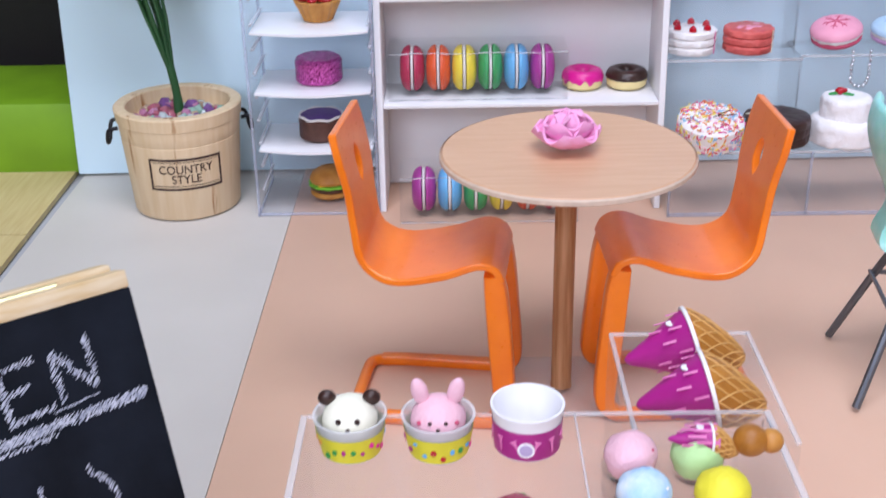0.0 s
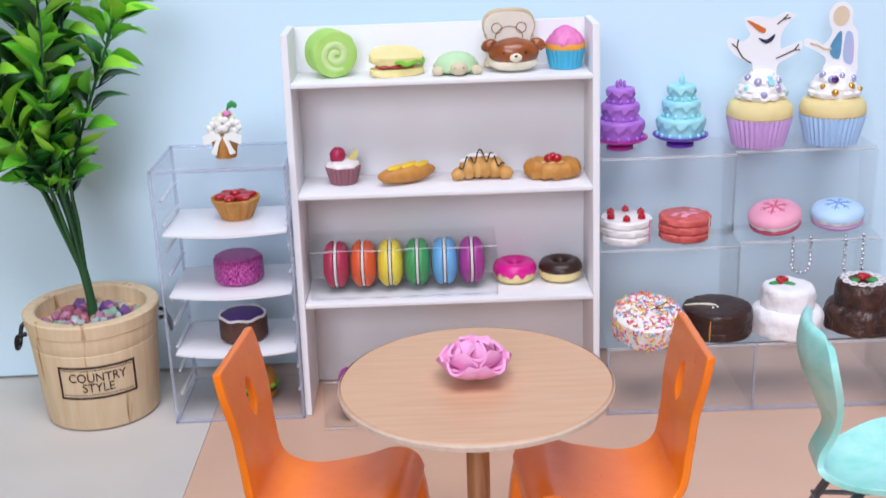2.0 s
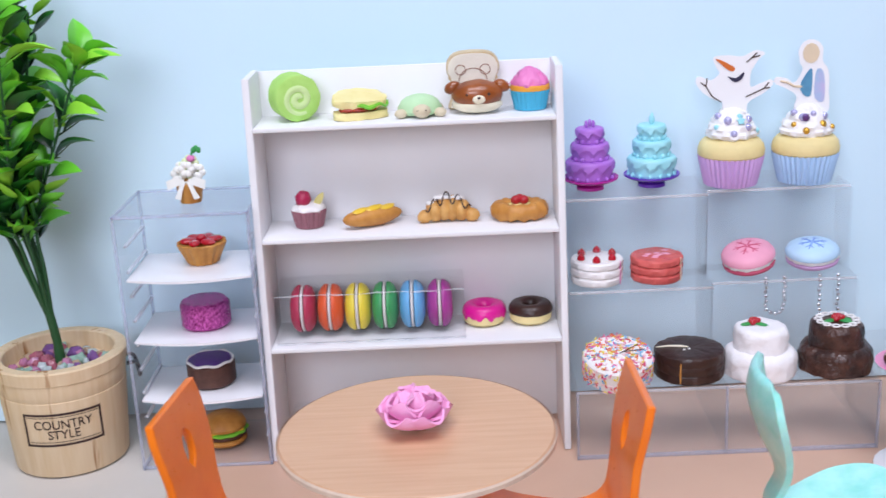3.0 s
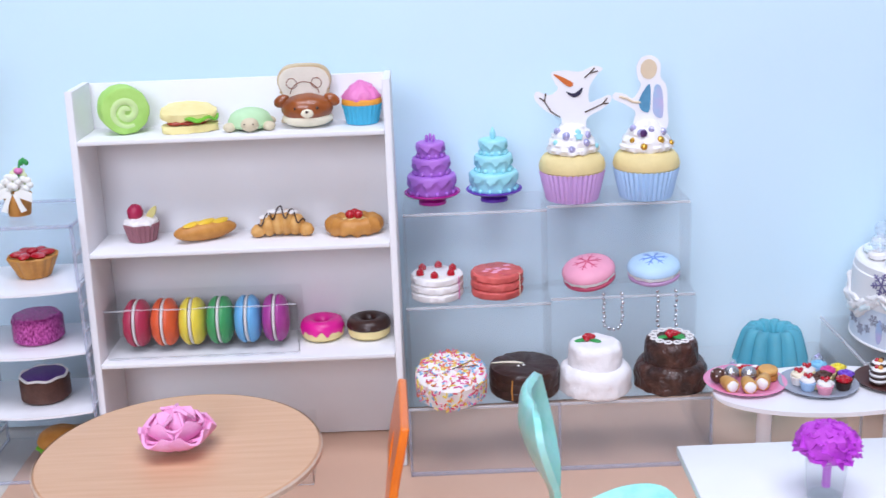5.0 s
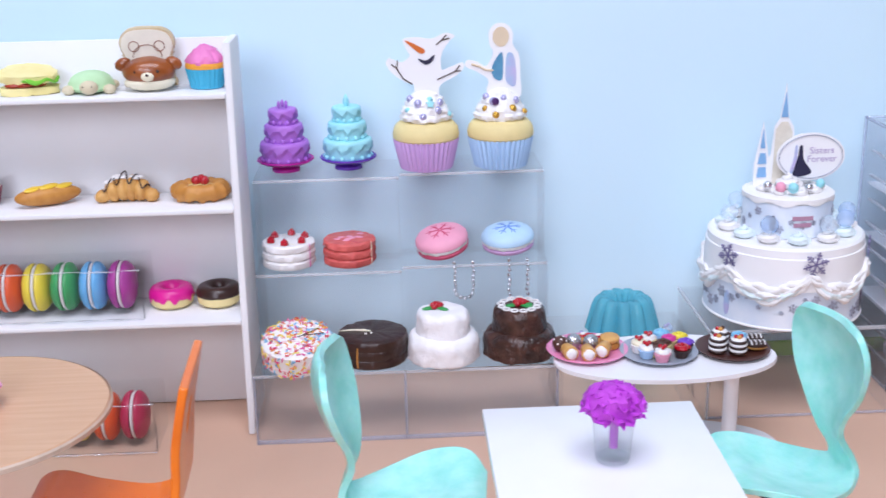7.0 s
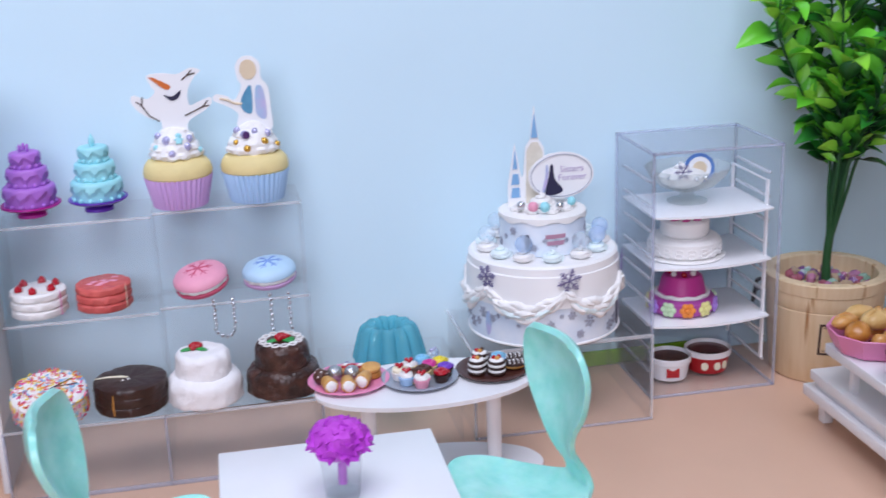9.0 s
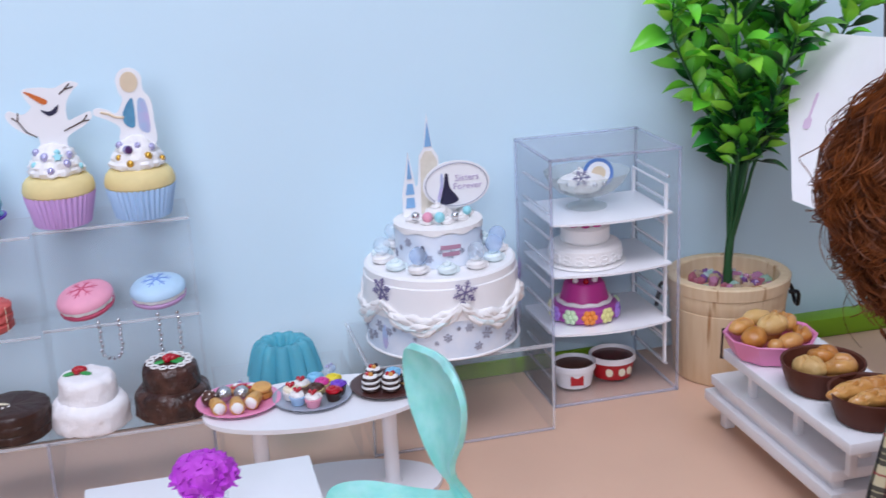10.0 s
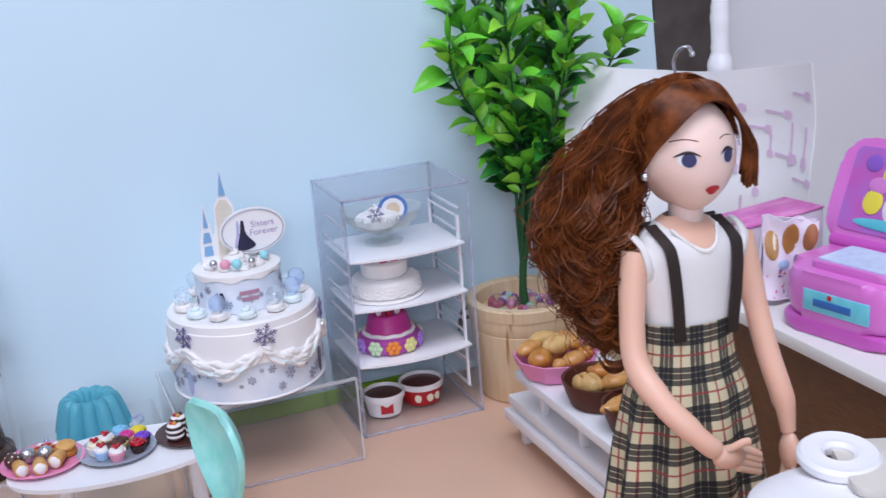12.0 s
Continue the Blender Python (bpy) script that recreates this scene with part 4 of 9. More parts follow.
def flower_pot():
    t = thing("flower_pot", "tiny brown pot of white fabric flowers with a bow", "flower pot", pose(-0.0545, 0.5335, 0.1282) @ Matrix.Scale(1.2, 4))
    part("pot", lathe(B(), [(0, 0.0001), (0.0042, 0.0001), (0.0056, 0.0082), (0.0052, 0.0086), (0.0046, 0.0076), (0, 0.0076)], 28), F_tan, t)
    M_fab = mat("white_ribbon", "f0f0ea", 0.7, var=0.05)
    for k in range(7):
        a = k * 2.4
        q = 0.0052 * (0.4 + 0.6 * (k % 3) / 2)
        c = Vector((q * math.cos(a), q * math.sin(a) * 0.8, 0.0115 + 0.0042 * ((k * 5) % 4) / 3))
        g = B()
        for j in range(6):
            b = j * math.pi / 3 + k
            ball(g, c + Vector((0.0019 * math.cos(b), -0.0006, 0.0019 * math.sin(b))), (0.0015, 0.0009, 0.0015), 8, 6)
        part("flower", g, M_fab if k % 3 else pl("pale_green_petal", "dfe8b8", 0.6), t, "white flower")
    for s in (-1, 1):
        g = ribbon(B(), [[(s * 0.0008, -0.0052, 0.0102), (s * 0.004, -0.0062, 0.0126 - 0.001), (s * 0.0078, -0.0056, 0.0098)], [(s * 0.0008, -0.0054, 0.0086), (s * 0.004, -0.0066, 0.0078), (s * 0.0072, -0.0058, 0.0062)]], 0.0003)
        part("bow_loop", g, M_fab, t)
        g = ribbon(B(), [[(0, -0.0054, 0.0096), (s * 0.0016, -0.0062, 0.006), (s * 0.0026, -0.006, 0.0022)], [(s * 0.0022, -0.0055, 0.009), (s * 0.0036, -0.0062, 0.0056), (s * 0.0050, -0.006, 0.0030)]], 0.0003)
        part("bow_tail", g, M_fab, t)
    part("stem", tube(B(), [(0.001, 0, 0.008), (0.0012, 0, 0.016), (0.0026, 0, 0.0212)], 0.0005, 6), F_leaf, t, "green stem")
    part("bud", ball(B(), (0.0016, 0, 0.0175), (0.0018, 0.0015, 0.0014), 10, 8), F_pink, t, "pink bud")
    g = B()
    for k in range(3):
        ball(g, (0.003 + 0.001 * k, 0, 0.0208 + 0.0007 * (k % 2)), (0.0010, 0.0007, 0.0013), 8, 6)
    part("leaf_tuft", g, F_leaf, t, "green leaf tuft")


burger(), flower_pot()


# ---- cakes on the stepped stands ----
ZA, ZB, ZC = TREADS[0][0] + 0.0002, TREADS[1][0] + 0.0002, TREADS[2][0] + 0.0002


def drip_tier(bm, r, z0, z1, n=72, drips=9, ph=0.0):
    """A tier with a soft dripping icing coat, all one moulded skin."""
    h = z1 - z0
    prof = [(0, z0)] + [(r * q, z0 + h * v) for q, v in ((0.97, 0.0), (1.0, 0.05), (1.0, 0.16), (1.0, 0.27), (1.0, 0.38), (1.0, 0.49), (1.0, 0.60), (1.0, 0.71), (1.0, 0.82), (0.985, 0.91), (0.95, 0.97), (0.88, 1.0), (0.5, 1.0))] + [(0, z1)]
    v0 = len(bm.verts)
    lathe(bm, prof, n)
    bm.verts.ensure_lookup_table()
    for v in list(bm.verts)[v0:]:
        q = math.hypot(v.co.x, v.co.y)
        if q > r * 0.85:
            a = math.atan2(v.co.y, v.co.x)
            hem = 1 - 0.45 - 0.15 * math.sin(drips * a + ph) - 0.05 * math.sin(2.0 * drips * a + 1)
            u = ((v.co.z - z0) / h - hem) / 0.12
            bulge = 0.0009 / (1 + math.exp(-4 * u)) + 0.0005 * math.exp(-(u - 0.5) ** 2)
            v.co.x *= 1 + bulge / q
            v.co.y *= 1 + bulge / q
    return bm


def tower_cake(x, y, icing, stand, foot, label, tip):
    t = thing("tiered_cake", label, "cake", pose(x, y - 0.0050, ZC) @ Matrix.Diagonal((1.0, 1.0, 1.10, 1)), "tiered toy cakes")
    part("foot", lathe(B(), [(0, 0.0001), (0.0070, 0.0001), (0.0068, 0.0014), (0.0032, 0.0030), (0.0030, 0.0042), (0, 0.0042)], 32), foot, t)
    part("stand_plate", lathe(B(), [(0, 0.0040), (0.0120, 0.0040), (0.0141, 0.0052), (0.0140, 0.0058), (0.0118, 0.0052), (0, 0.0050)], 48, wob=flute(24, 0.008)), stand, t)
    z = 0.0052
    for r, h, n, ph in ((0.0113, 0.0088, 10, 0.3), (0.0086, 0.0078, 8, 1.0), (0.0062, 0.0068, 7, 2.0)):
        tier = part("tier", drip_tier(B(), r, z, z + h, 72, n, ph), icing, t)
        g = B()
        for k in range(n + 4):
            a = 2 * math.pi * k / (n + 4)
            ball(g, ((r + 0.0003) * math.cos(a), (r + 0.0003) * math.sin(a), z + 0.0009), 0.0011, 8, 6)
        part("bead_border", g, icing, tier)
        z += h
    if tip:
        part("flame", lathe(B(), [(0.0008, z), (0.0016, z + 0.0016), (0.0013, z + 0.0034), (0, z + 0.0058)], 14), icing, t)
    else:
        g = B()
        for k in range(3):
            ball(g, (0.0018 * (k - 1), 0, z + 0.0016 + 0.0006 * (k == 1)), (0.0009, 0.0009, 0.0018), 10, 8)
        part("crown", g, icing, t)


tower_cake(0.1404, 0.5735, F_lav, F_magbase, F_magbase, "violet three-tier toy cake on a magenta pedestal", False)
tower_cake(0.1716, 0.5750, F_teal, F_violetbase, F_violetbase, "aqua three-tier toy cake on a purple pedestal", True)

M_card = mat("white_card", "f4f4f6", 0.5, var=0.02, bump=0.02)
M_cardblue = mat("pale_blue_print", "9fc4e2", 0.5, h2="c4b8e0", vscale=120, bump=0.02)
M_cardteal = mat("teal_print", "5f9fc0", 0.5, h2="4a86ac", vscale=150, bump=0.02)
M_cardskin = mat("pale_beige_print", "e6d2b4", 0.5, var=0.1, bump=0.02)
M_twig = mat("dark_brown_print", "4a3328", 0.5, bump=0.02)
M_carrot = mat("orange_print", "d9702c", 0.5, bump=0.02)
M_darkprint = mat("dark_print", "2a2746", 0.5, bump=0.02)
UP = Matrix(((1, 0, 0, 0), (0, 0, -1, 0), (0, 1, 0, 0), (0, 0, 0, 1)))


def giant_cupcake(x, y, cup, label, kind):
    t = thing("giant_cupcake", label, "cupcake", (x, y, ZC), "giant cupcakes")
    part("cup", lathe(B(), [(0, 0.0001), (0.0126, 0.0001), (0.0130, 0.0012), (0.0160, 0.0146), (0.0156, 0.0152), (0, 0.0148)], 216, wob=flute(36, 0.032)), cup, t)
    part("sponge_dome", lathe(B(), [(0.0154, 0.0146), (0.0164, 0.0156), (0.0166, 0.0176), (0.0158, 0.0206), (0.0140, 0.0228), (0.011, 0.0242), (0, 0.0250)], 56), F_sponge, t, "pale yellow sponge dome")
    # frosting: a soft mound with combed, leaning ridges
    g = B()
    prof = [(0.0112, 0.0240), (0.0126, 0.0250), (0.0128, 0.0266), (0.0116, 0.0278), (0.0118, 0.0290), (0.0110, 0.0306), (0.0098, 0.0316), (0.0098, 0.0328), (0.0086, 0.0346), (0.0068, 0.0358), (0.0062, 0.0370), (0.0040, 0.0386), (0, 0.0394)]
    lathe(g, prof, 84, wob=lambda a, k: 1 + 0.035 * math.sin(3 * a + 0.8 * k + 2 * kind) + 0.014 * math.sin(11 * a + 2.1 * k))
    lump(g, 0.0010, 330, 4.0 * kind)
    part("frosting", g, F_white, t, "white piped frosting")
    R = random.Random(5 + kind)
    for k in range(8):
        a = -math.pi * (0.08 + 0.84 * (k + 0.5) / 8) + R.uniform(-0.1, 0.1)
        z = (0.0275, 0.0335, 0.030, 0.0352)[k % 4]
        r = 0.0130 - (z - 0.026) * 0.52
        m = (M_gold if k % 2 == 0 else M_pearl) if kind else (M_pearl if k % 3 else F_teal)
        part("pearl", ball(B(), (r * math.cos(a), r * 0.95 * math.sin(a), z), (0.0015, 0.0018, 0.0021)[k % 3], 14, 10), m, t, "round sugar pearl")
    if kind == 0:
        st = [(0.0024 * (1 if k % 2 == 0 else 0.5) * math.sin(k * math.pi / 5), 0.0024 * (1 if k % 2 == 0 else 0.5) * math.cos(k * math.pi / 5)) for k in range(10)]
        part("star", plate(B(), st, 0.0009, Matrix.Translation((0.0022, -0.0098, 0.0335)) @ UP @ rx(-20), 0.0002), F_teal, t, "aqua sugar star")
    else:
        part("gem", ball(B(), (-0.0032, -0.0098, 0.0338), (0.0021, 0.0013, 0.0021), 6, 4), mat("violet_gem", "6b4a86", 0.1, metal=0.4), t, "faceted violet gem")
    # die-cut card, kept to plain shapes
    mm = Matrix.Translation((0, -0.0015, 0)) @ UP
    if kind == 0:
        out = [(-0.004, 0.034), (0.006, 0.034), (0.0075, 0.041), (0.0150, 0.0455), (0.0190, 0.0490), (0.0185, 0.0520), (0.0125, 0.0500), (0.0085, 0.0490), (0.0085, 0.0560), (0.0120, 0.0620), (0.0150, 0.0650), (0.0105, 0.0665), (0.0040, 0.0640), (-0.0030, 0.0648), (-0.0100, 0.0640), (-0.0085, 0.0590), (-0.0070, 0.0560), (-0.0110, 0.0530), (-0.0170, 0.0550), (-0.0185, 0.0520), (-0.0150, 0.0470), (-0.0090, 0.0430), (-0.0055, 0.0420)]
        part("card", plate(B(), smooth_outline(out), 0.0005, mm), M_card, t, "white die-cut card")
        mf = Matrix.Translation((0, -0.0021, 0)) @ UP
        part("card_wedge", plate(B(), smooth_outline([(-0.0092, 0.0632), (-0.0066, 0.0626), (-0.0020, 0.0602), (0.0004, 0.0586), (-0.0002, 0.0570), (-0.0026, 0.0574), (-0.0062, 0.0604)], 4), 0.0002, mf), M_carrot, t, "orange printed wedge")
        part("card_arc", plate(B(), smooth_outline([(-0.0030, 0.0545), (0.001, 0.0535), (0.0050, 0.0562), (0.0040, 0.0530), (0.0005, 0.0515)], 4), 0.0002, mf), M_darkprint, t, "dark printed arc")
        for k, pts in enumerate((((-0.0060, 0.0420), (-0.0105, 0.0450), (-0.0135, 0.0500)), ((-0.0135, 0.0500), (-0.0160, 0.0520)), ((-0.0135, 0.0500), (-0.0130, 0.0540)), ((0.0062, 0.0440), (0.0110, 0.0460), (0.0150, 0.0478)), ((0.0150, 0.0478), (0.0172, 0.0506)), ((0.0145, 0.0478), (0.0178, 0.0480)), ((0.0060, 0.0610), (0.0085, 0.0630), (0.0125, 0.0640)), ((0.0085, 0.0630), (0.0110, 0.0655)))):
            part("card_twig", tube(B(), [(x, -0.0021, z) for x, z in pts], 0.00035, 6), M_twig, t, "dark brown printed twig line")
    else:
        out = [(-0.006, 0.036), (0.009, 0.034), (0.0098, 0.045), (0.0092, 0.055), (0.0062, 0.0600), (0.0060, 0.0665), (0.0025, 0.0702), (-0.0025, 0.0700), (-0.0055, 0.0660), (-0.0050, 0.0600), (-0.0035, 0.0560), (-0.0070, 0.0500), (-0.0110, 0.0520), (-0.0160, 0.0530), (-0.0170, 0.0500), (-0.0110, 0.0470), (-0.0060, 0.0430)]
        part("card", plate(B(), smooth_outline(out), 0.0005, mm), M_card, t, "white die-cut card")
        mf = Matrix.Translation((0, -0.0021, 0)) @ UP
        part("card_oval", plate(B(), oval(0.0040, 0.0048, 28, (0.0003, 0.0640)), 0.0002, mf), M_cardskin, t, "pale beige printed oval")
        part("card_patch", plate(B(), smooth_outline([(-0.0030, 0.0440), (0.0006, 0.0430), (0.0014, 0.0500), (0.0008, 0.0566), (-0.0024, 0.0530), (-0.0044, 0.0480)], 4), 0.0002, mf), M_cardteal, t, "teal blue printed patch")
        part("card_patch", plate(B(), smooth_outline([(0.0030, 0.0420), (0.0072, 0.0400), (0.0076, 0.0480), (0.0064, 0.0550), (0.0036, 0.0560), (0.0026, 0.0500)], 4), 0.0002, mf), M_cardblue, t, "pale blue and lilac printed patch")
        part("card_stroke", tube(B(), [(x, -0.0021, z) for x, z in ((-0.0036, 0.0478), (-0.0074, 0.0482), (-0.0104, 0.0500), (-0.0140, 0.0510))], 0.0006, 6), M_cardskin, t, "pale beige printed stroke")


giant_cupcake(0.2107, 0.5666, F_lilacup, "giant cupcake in a lilac cup with frosting and card topper", 0)
giant_cupcake(0.2478, 0.5666, F_bluecup, "giant cupcake in a pale blue cup with frosting and card topper", 1)


def layer_cake(x, y, icing, label, berries, rot=0):
    t = thing("layer_cake", label, "cake", pose(x, y, ZB, 0, 0, rot))
    for k in range(3):
        z = 0.0002 + k * 0.0041
        g = B()
        r = 0.0129
        n = 56
        prof = [(0, z), (r - 0.0008, z), (r, z + 0.001), (r, z + 0.0032), (r - 0.0008, z + 0.0040), (0, z + 0.0040)]
        lathe(g, prof, n, wob=lambda a, kk: 1 + 0.014 * math.sin(4 * a + k) + 0.008 * math.sin(13 * a + 2 * k))
        part("layer", lump(g, 0.0005, 420, k), icing, t)
    g = B()
    if berries:
        for k in range(6):
            a = k * math.pi / 3 + 0.4
            part("berry", lathe(B(), [(0, 0.0124), (0.0020, 0.0127), (0.0018, 0.0144), (0, 0.0160)], 14, (0.0088 * math.cos(a), 0.0088 * math.sin(a), 0)), F_red, t, "red berry")
    else:
        R = random.Random(9)
        for k in range(9):
            a, q = R.uniform(0, 6.28), R.uniform(0.001, 0.0095)
            part("fruit_slice", ball(B(), (q * math.cos(a), q * math.sin(a), 0.0124), (0.0019, 0.0013, 0.0003), 10, 6), F_macpink, t, "pale pink fruit slice")
    part("cut_line", box(B(), (0.0098, -0.0082, 0.0062), (0.0003, 0.0012, 0.0118), m=rz(8)), F_cream if not berries else F_pink, t, "wedge cut line")
    part("cut_top", box(B(), (0.0050, -0.0040, 0.01245), (0.0125, 0.0003, 0.0002), m=rz(-40 + 0)), F_macrose if not berries else F_cream, t, "wedge cut line")


layer_cake(0.1409, 0.5492, F_white, "white three-layer cake with red berries", True)
layer_cake(0.1709, 0.5500, F_velvet, "coral red three-layer fruit cake with a cut slice", False)


def charm_macaron(x, y, top, low, label, deco, tilt, z, roll):
    t = thing("macaron_charm", label, "macaron charm", pose(x, y, z, tilt, roll, 0) @ Matrix.Diagonal((0.97, 0.97, 0.84, 1)), "macaron charms")
    part("lower_shell", lathe(B(), [(0, 0.0001), (0.0070, 0.0002), (0.0112, 0.0012), (0.0132, 0.0028), (0.0134, 0.0042), (0.0126, 0.0049), (0, 0.0049)], 56), low, t)
    part("cream", lump(lathe(B(), [(0, 0.0046), (0.0118, 0.0046), (0.0130, 0.0054), (0.0132, 0.0062), (0.0126, 0.0072), (0, 0.0072)], 72, wob=lambda a, k: 1 + 0.02 * math.sin(12 * a) + 0.01 * math.sin(23 * a)), 0.0005, 600), F_white, t, "white cream filling")
    part("upper_shell", lathe(B(), [(0, 0.0070), (0.0126, 0.0070), (0.0137, 0.0078), (0.0136, 0.0094), (0.0124, 0.0114), (0.0098, 0.0130), (0.006, 0.0140), (0, 0.0144)], 56), top, t)
    h_at = lambda q: 0.0144 - 0.0034 * (q / 0.0124) ** 2.4
    for k in range(6):
        a = k * math.pi / 3
        part("print_arm", tube(B(), [(q * math.cos(a), q * math.sin(a), h_at(q)) for q in (0.0006, 0.003, 0.0054, 0.0074)], 0.00042, 6), deco, t, "printed snowflake arm")
        for b in (-0.5, 0.5):
            part("print_barb", tube(B(), [(0.0042 * math.cos(a), 0.0042 * math.sin(a), h_at(0.0042)), (0.0064 * math.cos(a + b * 0.62), 0.0064 * math.sin(a + b * 0.62), h_at(0.0064))], 0.00034, 5), deco, t)
    return t


charm_macaron(0.2178, 0.5515, F_macpink, F_macrose, "pink macaron charm with a snowflake print and ball chain", F_macrose, 12, ZB + 0.0034, -10)
charm_macaron(0.2505, 0.5555, F_macblue, F_maclilac, "pale blue macaron charm with a snowflake print and ball chain", pl("cornflower_print", "6f94d8", 0.5), 8, ZB + 0.0022, -4)


def ball_chain(x0, x1, y, ztop, zlow, n):
    """Beads at even steps down one side, round the bend and up the other."""
    t = thing("ball_chain", "thin silver ball chain loop hanging from a macaron", "chain", (0, 0, 0), "ball chains")
    r = (x1 - x0) / 2
    drop = ztop - zlow - r
    total = 2 * drop + math.pi * r
    for k in range(n):
        d = total * k / (n - 1)
        if d < drop:
            x, z = x0, ztop - d
        elif d < drop + math.pi * r:
            a = math.pi + (d - drop) / r
            x, z = x0 + r + r * math.cos(a), zlow + r + r * math.sin(a)
        else:
            x, z = x1, zlow + r + (d - drop - math.pi * r)
        part("bead", ball(B(), (x + 0.0003 * math.sin(900 * z), y, z), 0.00095, 8, 6), M_silver, t)


ball_chain(0.2222, 0.2312, 0.5352, ZB + 0.0022, 0.0575, 19)
ball_chain(0.2490, 0.2580, 0.5368, ZB + 0.0020, 0.0530, 21)


# low step
def sprinkle_cake():
    t = thing("sprinkle_cake", "white round cake covered in rainbow sugar sprinkles", "cake", pose(0.1459, 0.5115, ZA + 0.0026, 13, 0, 0))
    r, h = 0.0165, 0.0128
    part("sponge", disc(B(), r, 0.0001, h, 48, 0.0015), F_white, t)
    cols = [pl("sprinkle_%d" % 0, "ee6aa6", 0.4), pl("sprinkle_yellow", "f4dc58", 0.4), pl("sprinkle_blue", "86c0e6", 0.4), pl("sprinkle_orange", "f49a58", 0.4), pl("sprinkle_pale", "f8d8dc", 0.4), pl("sprinkle_red", "dc4a5a", 0.4)]
    cols[0].name = "sprinkle_pink"
    R = random.Random(3)
    for m in cols:
        g = B()
        for k in range(105):
            if R.random() < 0.45:
                a, q = R.uniform(0, 2 * math.pi), r * 0.95 * math.sqrt(R.random())
                M = Matrix.Translation((q * math.cos(a), q * math.sin(a), h + 0.0002)) @ rz(R.uniform(0, 180))
            else:
                a, z = R.uniform(0, 2 * math.pi), R.uniform(0.001, h - 0.001)
                M = rz(math.degrees(a)) @ Matrix.Translation((r + 0.0002, 0, z)) @ ry(90) @ rz(R.uniform(0, 180))
            box(g, (0, 0, 0), (0.0020, 0.0006, 0.0005), m=M)
        tagged(part("sprinkle_coat", g, m, t, "tiny sugar sprinkle coat"), kind="stuff")
    part("cut_line", box(B(), (0.006, -0.001, h + 0.0006), (0.012, 0.0004, 0.0002), m=rz(35)), F_choc, t, "wedge cut line")
    part("cut_line", box(B(), (0.008, 0.000, h + 0.0006), (0.010, 0.0004, 0.0002), m=rz(8)), F_choc, t, "wedge cut line")


def dark_cake():
    t = thing("chocolate_cake", "dark chocolate layer cake with a cut slice and cream line", "cake", pose(0.1812, 0.5168, ZA, 0, 0, 0))
    r = 0.0168
    prof = [(0, 0.0001), (r * 0.97, 0.0001), (r, 0.0010), (r * 1.005, 0.0038), (r * 0.985, 0.0044), (r * 1.005, 0.0050), (r * 1.01, 0.0082), (r * 0.99, 0.0088), (r, 0.0094), (r * 0.995, 0.0116), (r * 0.97, 0.0128), (r * 0.90, 0.0133), (r * 0.70, 0.0134), (r * 0.45, 0.0134), (r * 0.2, 0.0134), (0, 0.0134)]
    g = lathe(B(), prof, 84, wob=lambda a, k: 1 + 0.008 * math.sin(5 * a) + 0.005 * math.sin(17 * a + k))
    part("sponge", lump(g, 0.0005, 380), F_choc, t)
    part("cream_line", tube(B(), [(-0.0160, 0.0012, 0.0136), (-0.0100, 0.0014, 0.0138), (-0.0040, 0.0006, 0.0138), (-0.0006, -0.0004, 0.0137)], [0.0002, 0.0005, 0.0006, 0.0003], 6), F_cream, t, "cream filling line")
    part("cream_line", tube(B(), [(-0.0070, -0.0156, 0.0012), (-0.0072, -0.0158, 0.0060), (-0.0068, -0.0154, 0.0112)], [0.0003, 0.0005, 0.0003], 6), F_tan, t, "pale sponge showing in the cut")
    for x, y in ((-0.003, -0.0035), (-0.0005, -0.0025)):
        part("sugar_dot", ball(B(), (x, y, 0.0136), (0.0007, 0.0007, 0.0004), 8, 6), F_white, t, "white sugar dot")


def rose_deco(t, x, y, z, s=1.0):
    g = B()
    for k in range(9):
        a = k * 2.4
        q = 0.0004 * k ** 0.6 * s
        ball(g, (x + q * math.cos(a), y + q * math.sin(a), z + 0.0012 * s - 0.0001 * k), (0.0010 * s, 0.0008 * s, 0.0009 * s), 8, 6)
    part("rose", g, F_red, t, "small red sugar rose")
    for a in (200, 320):
        part("leaf", ball(B(), (0, 0, 0), (0.0022 * s, 0.0010 * s, 0.0005 * s), 10, 6, Matrix.Translation((x, y, z + 0.0004)) @ rz(a) @ Matrix.Translation((0.0024 * s, 0, 0))), F_leaf, t, "green sugar leaf")


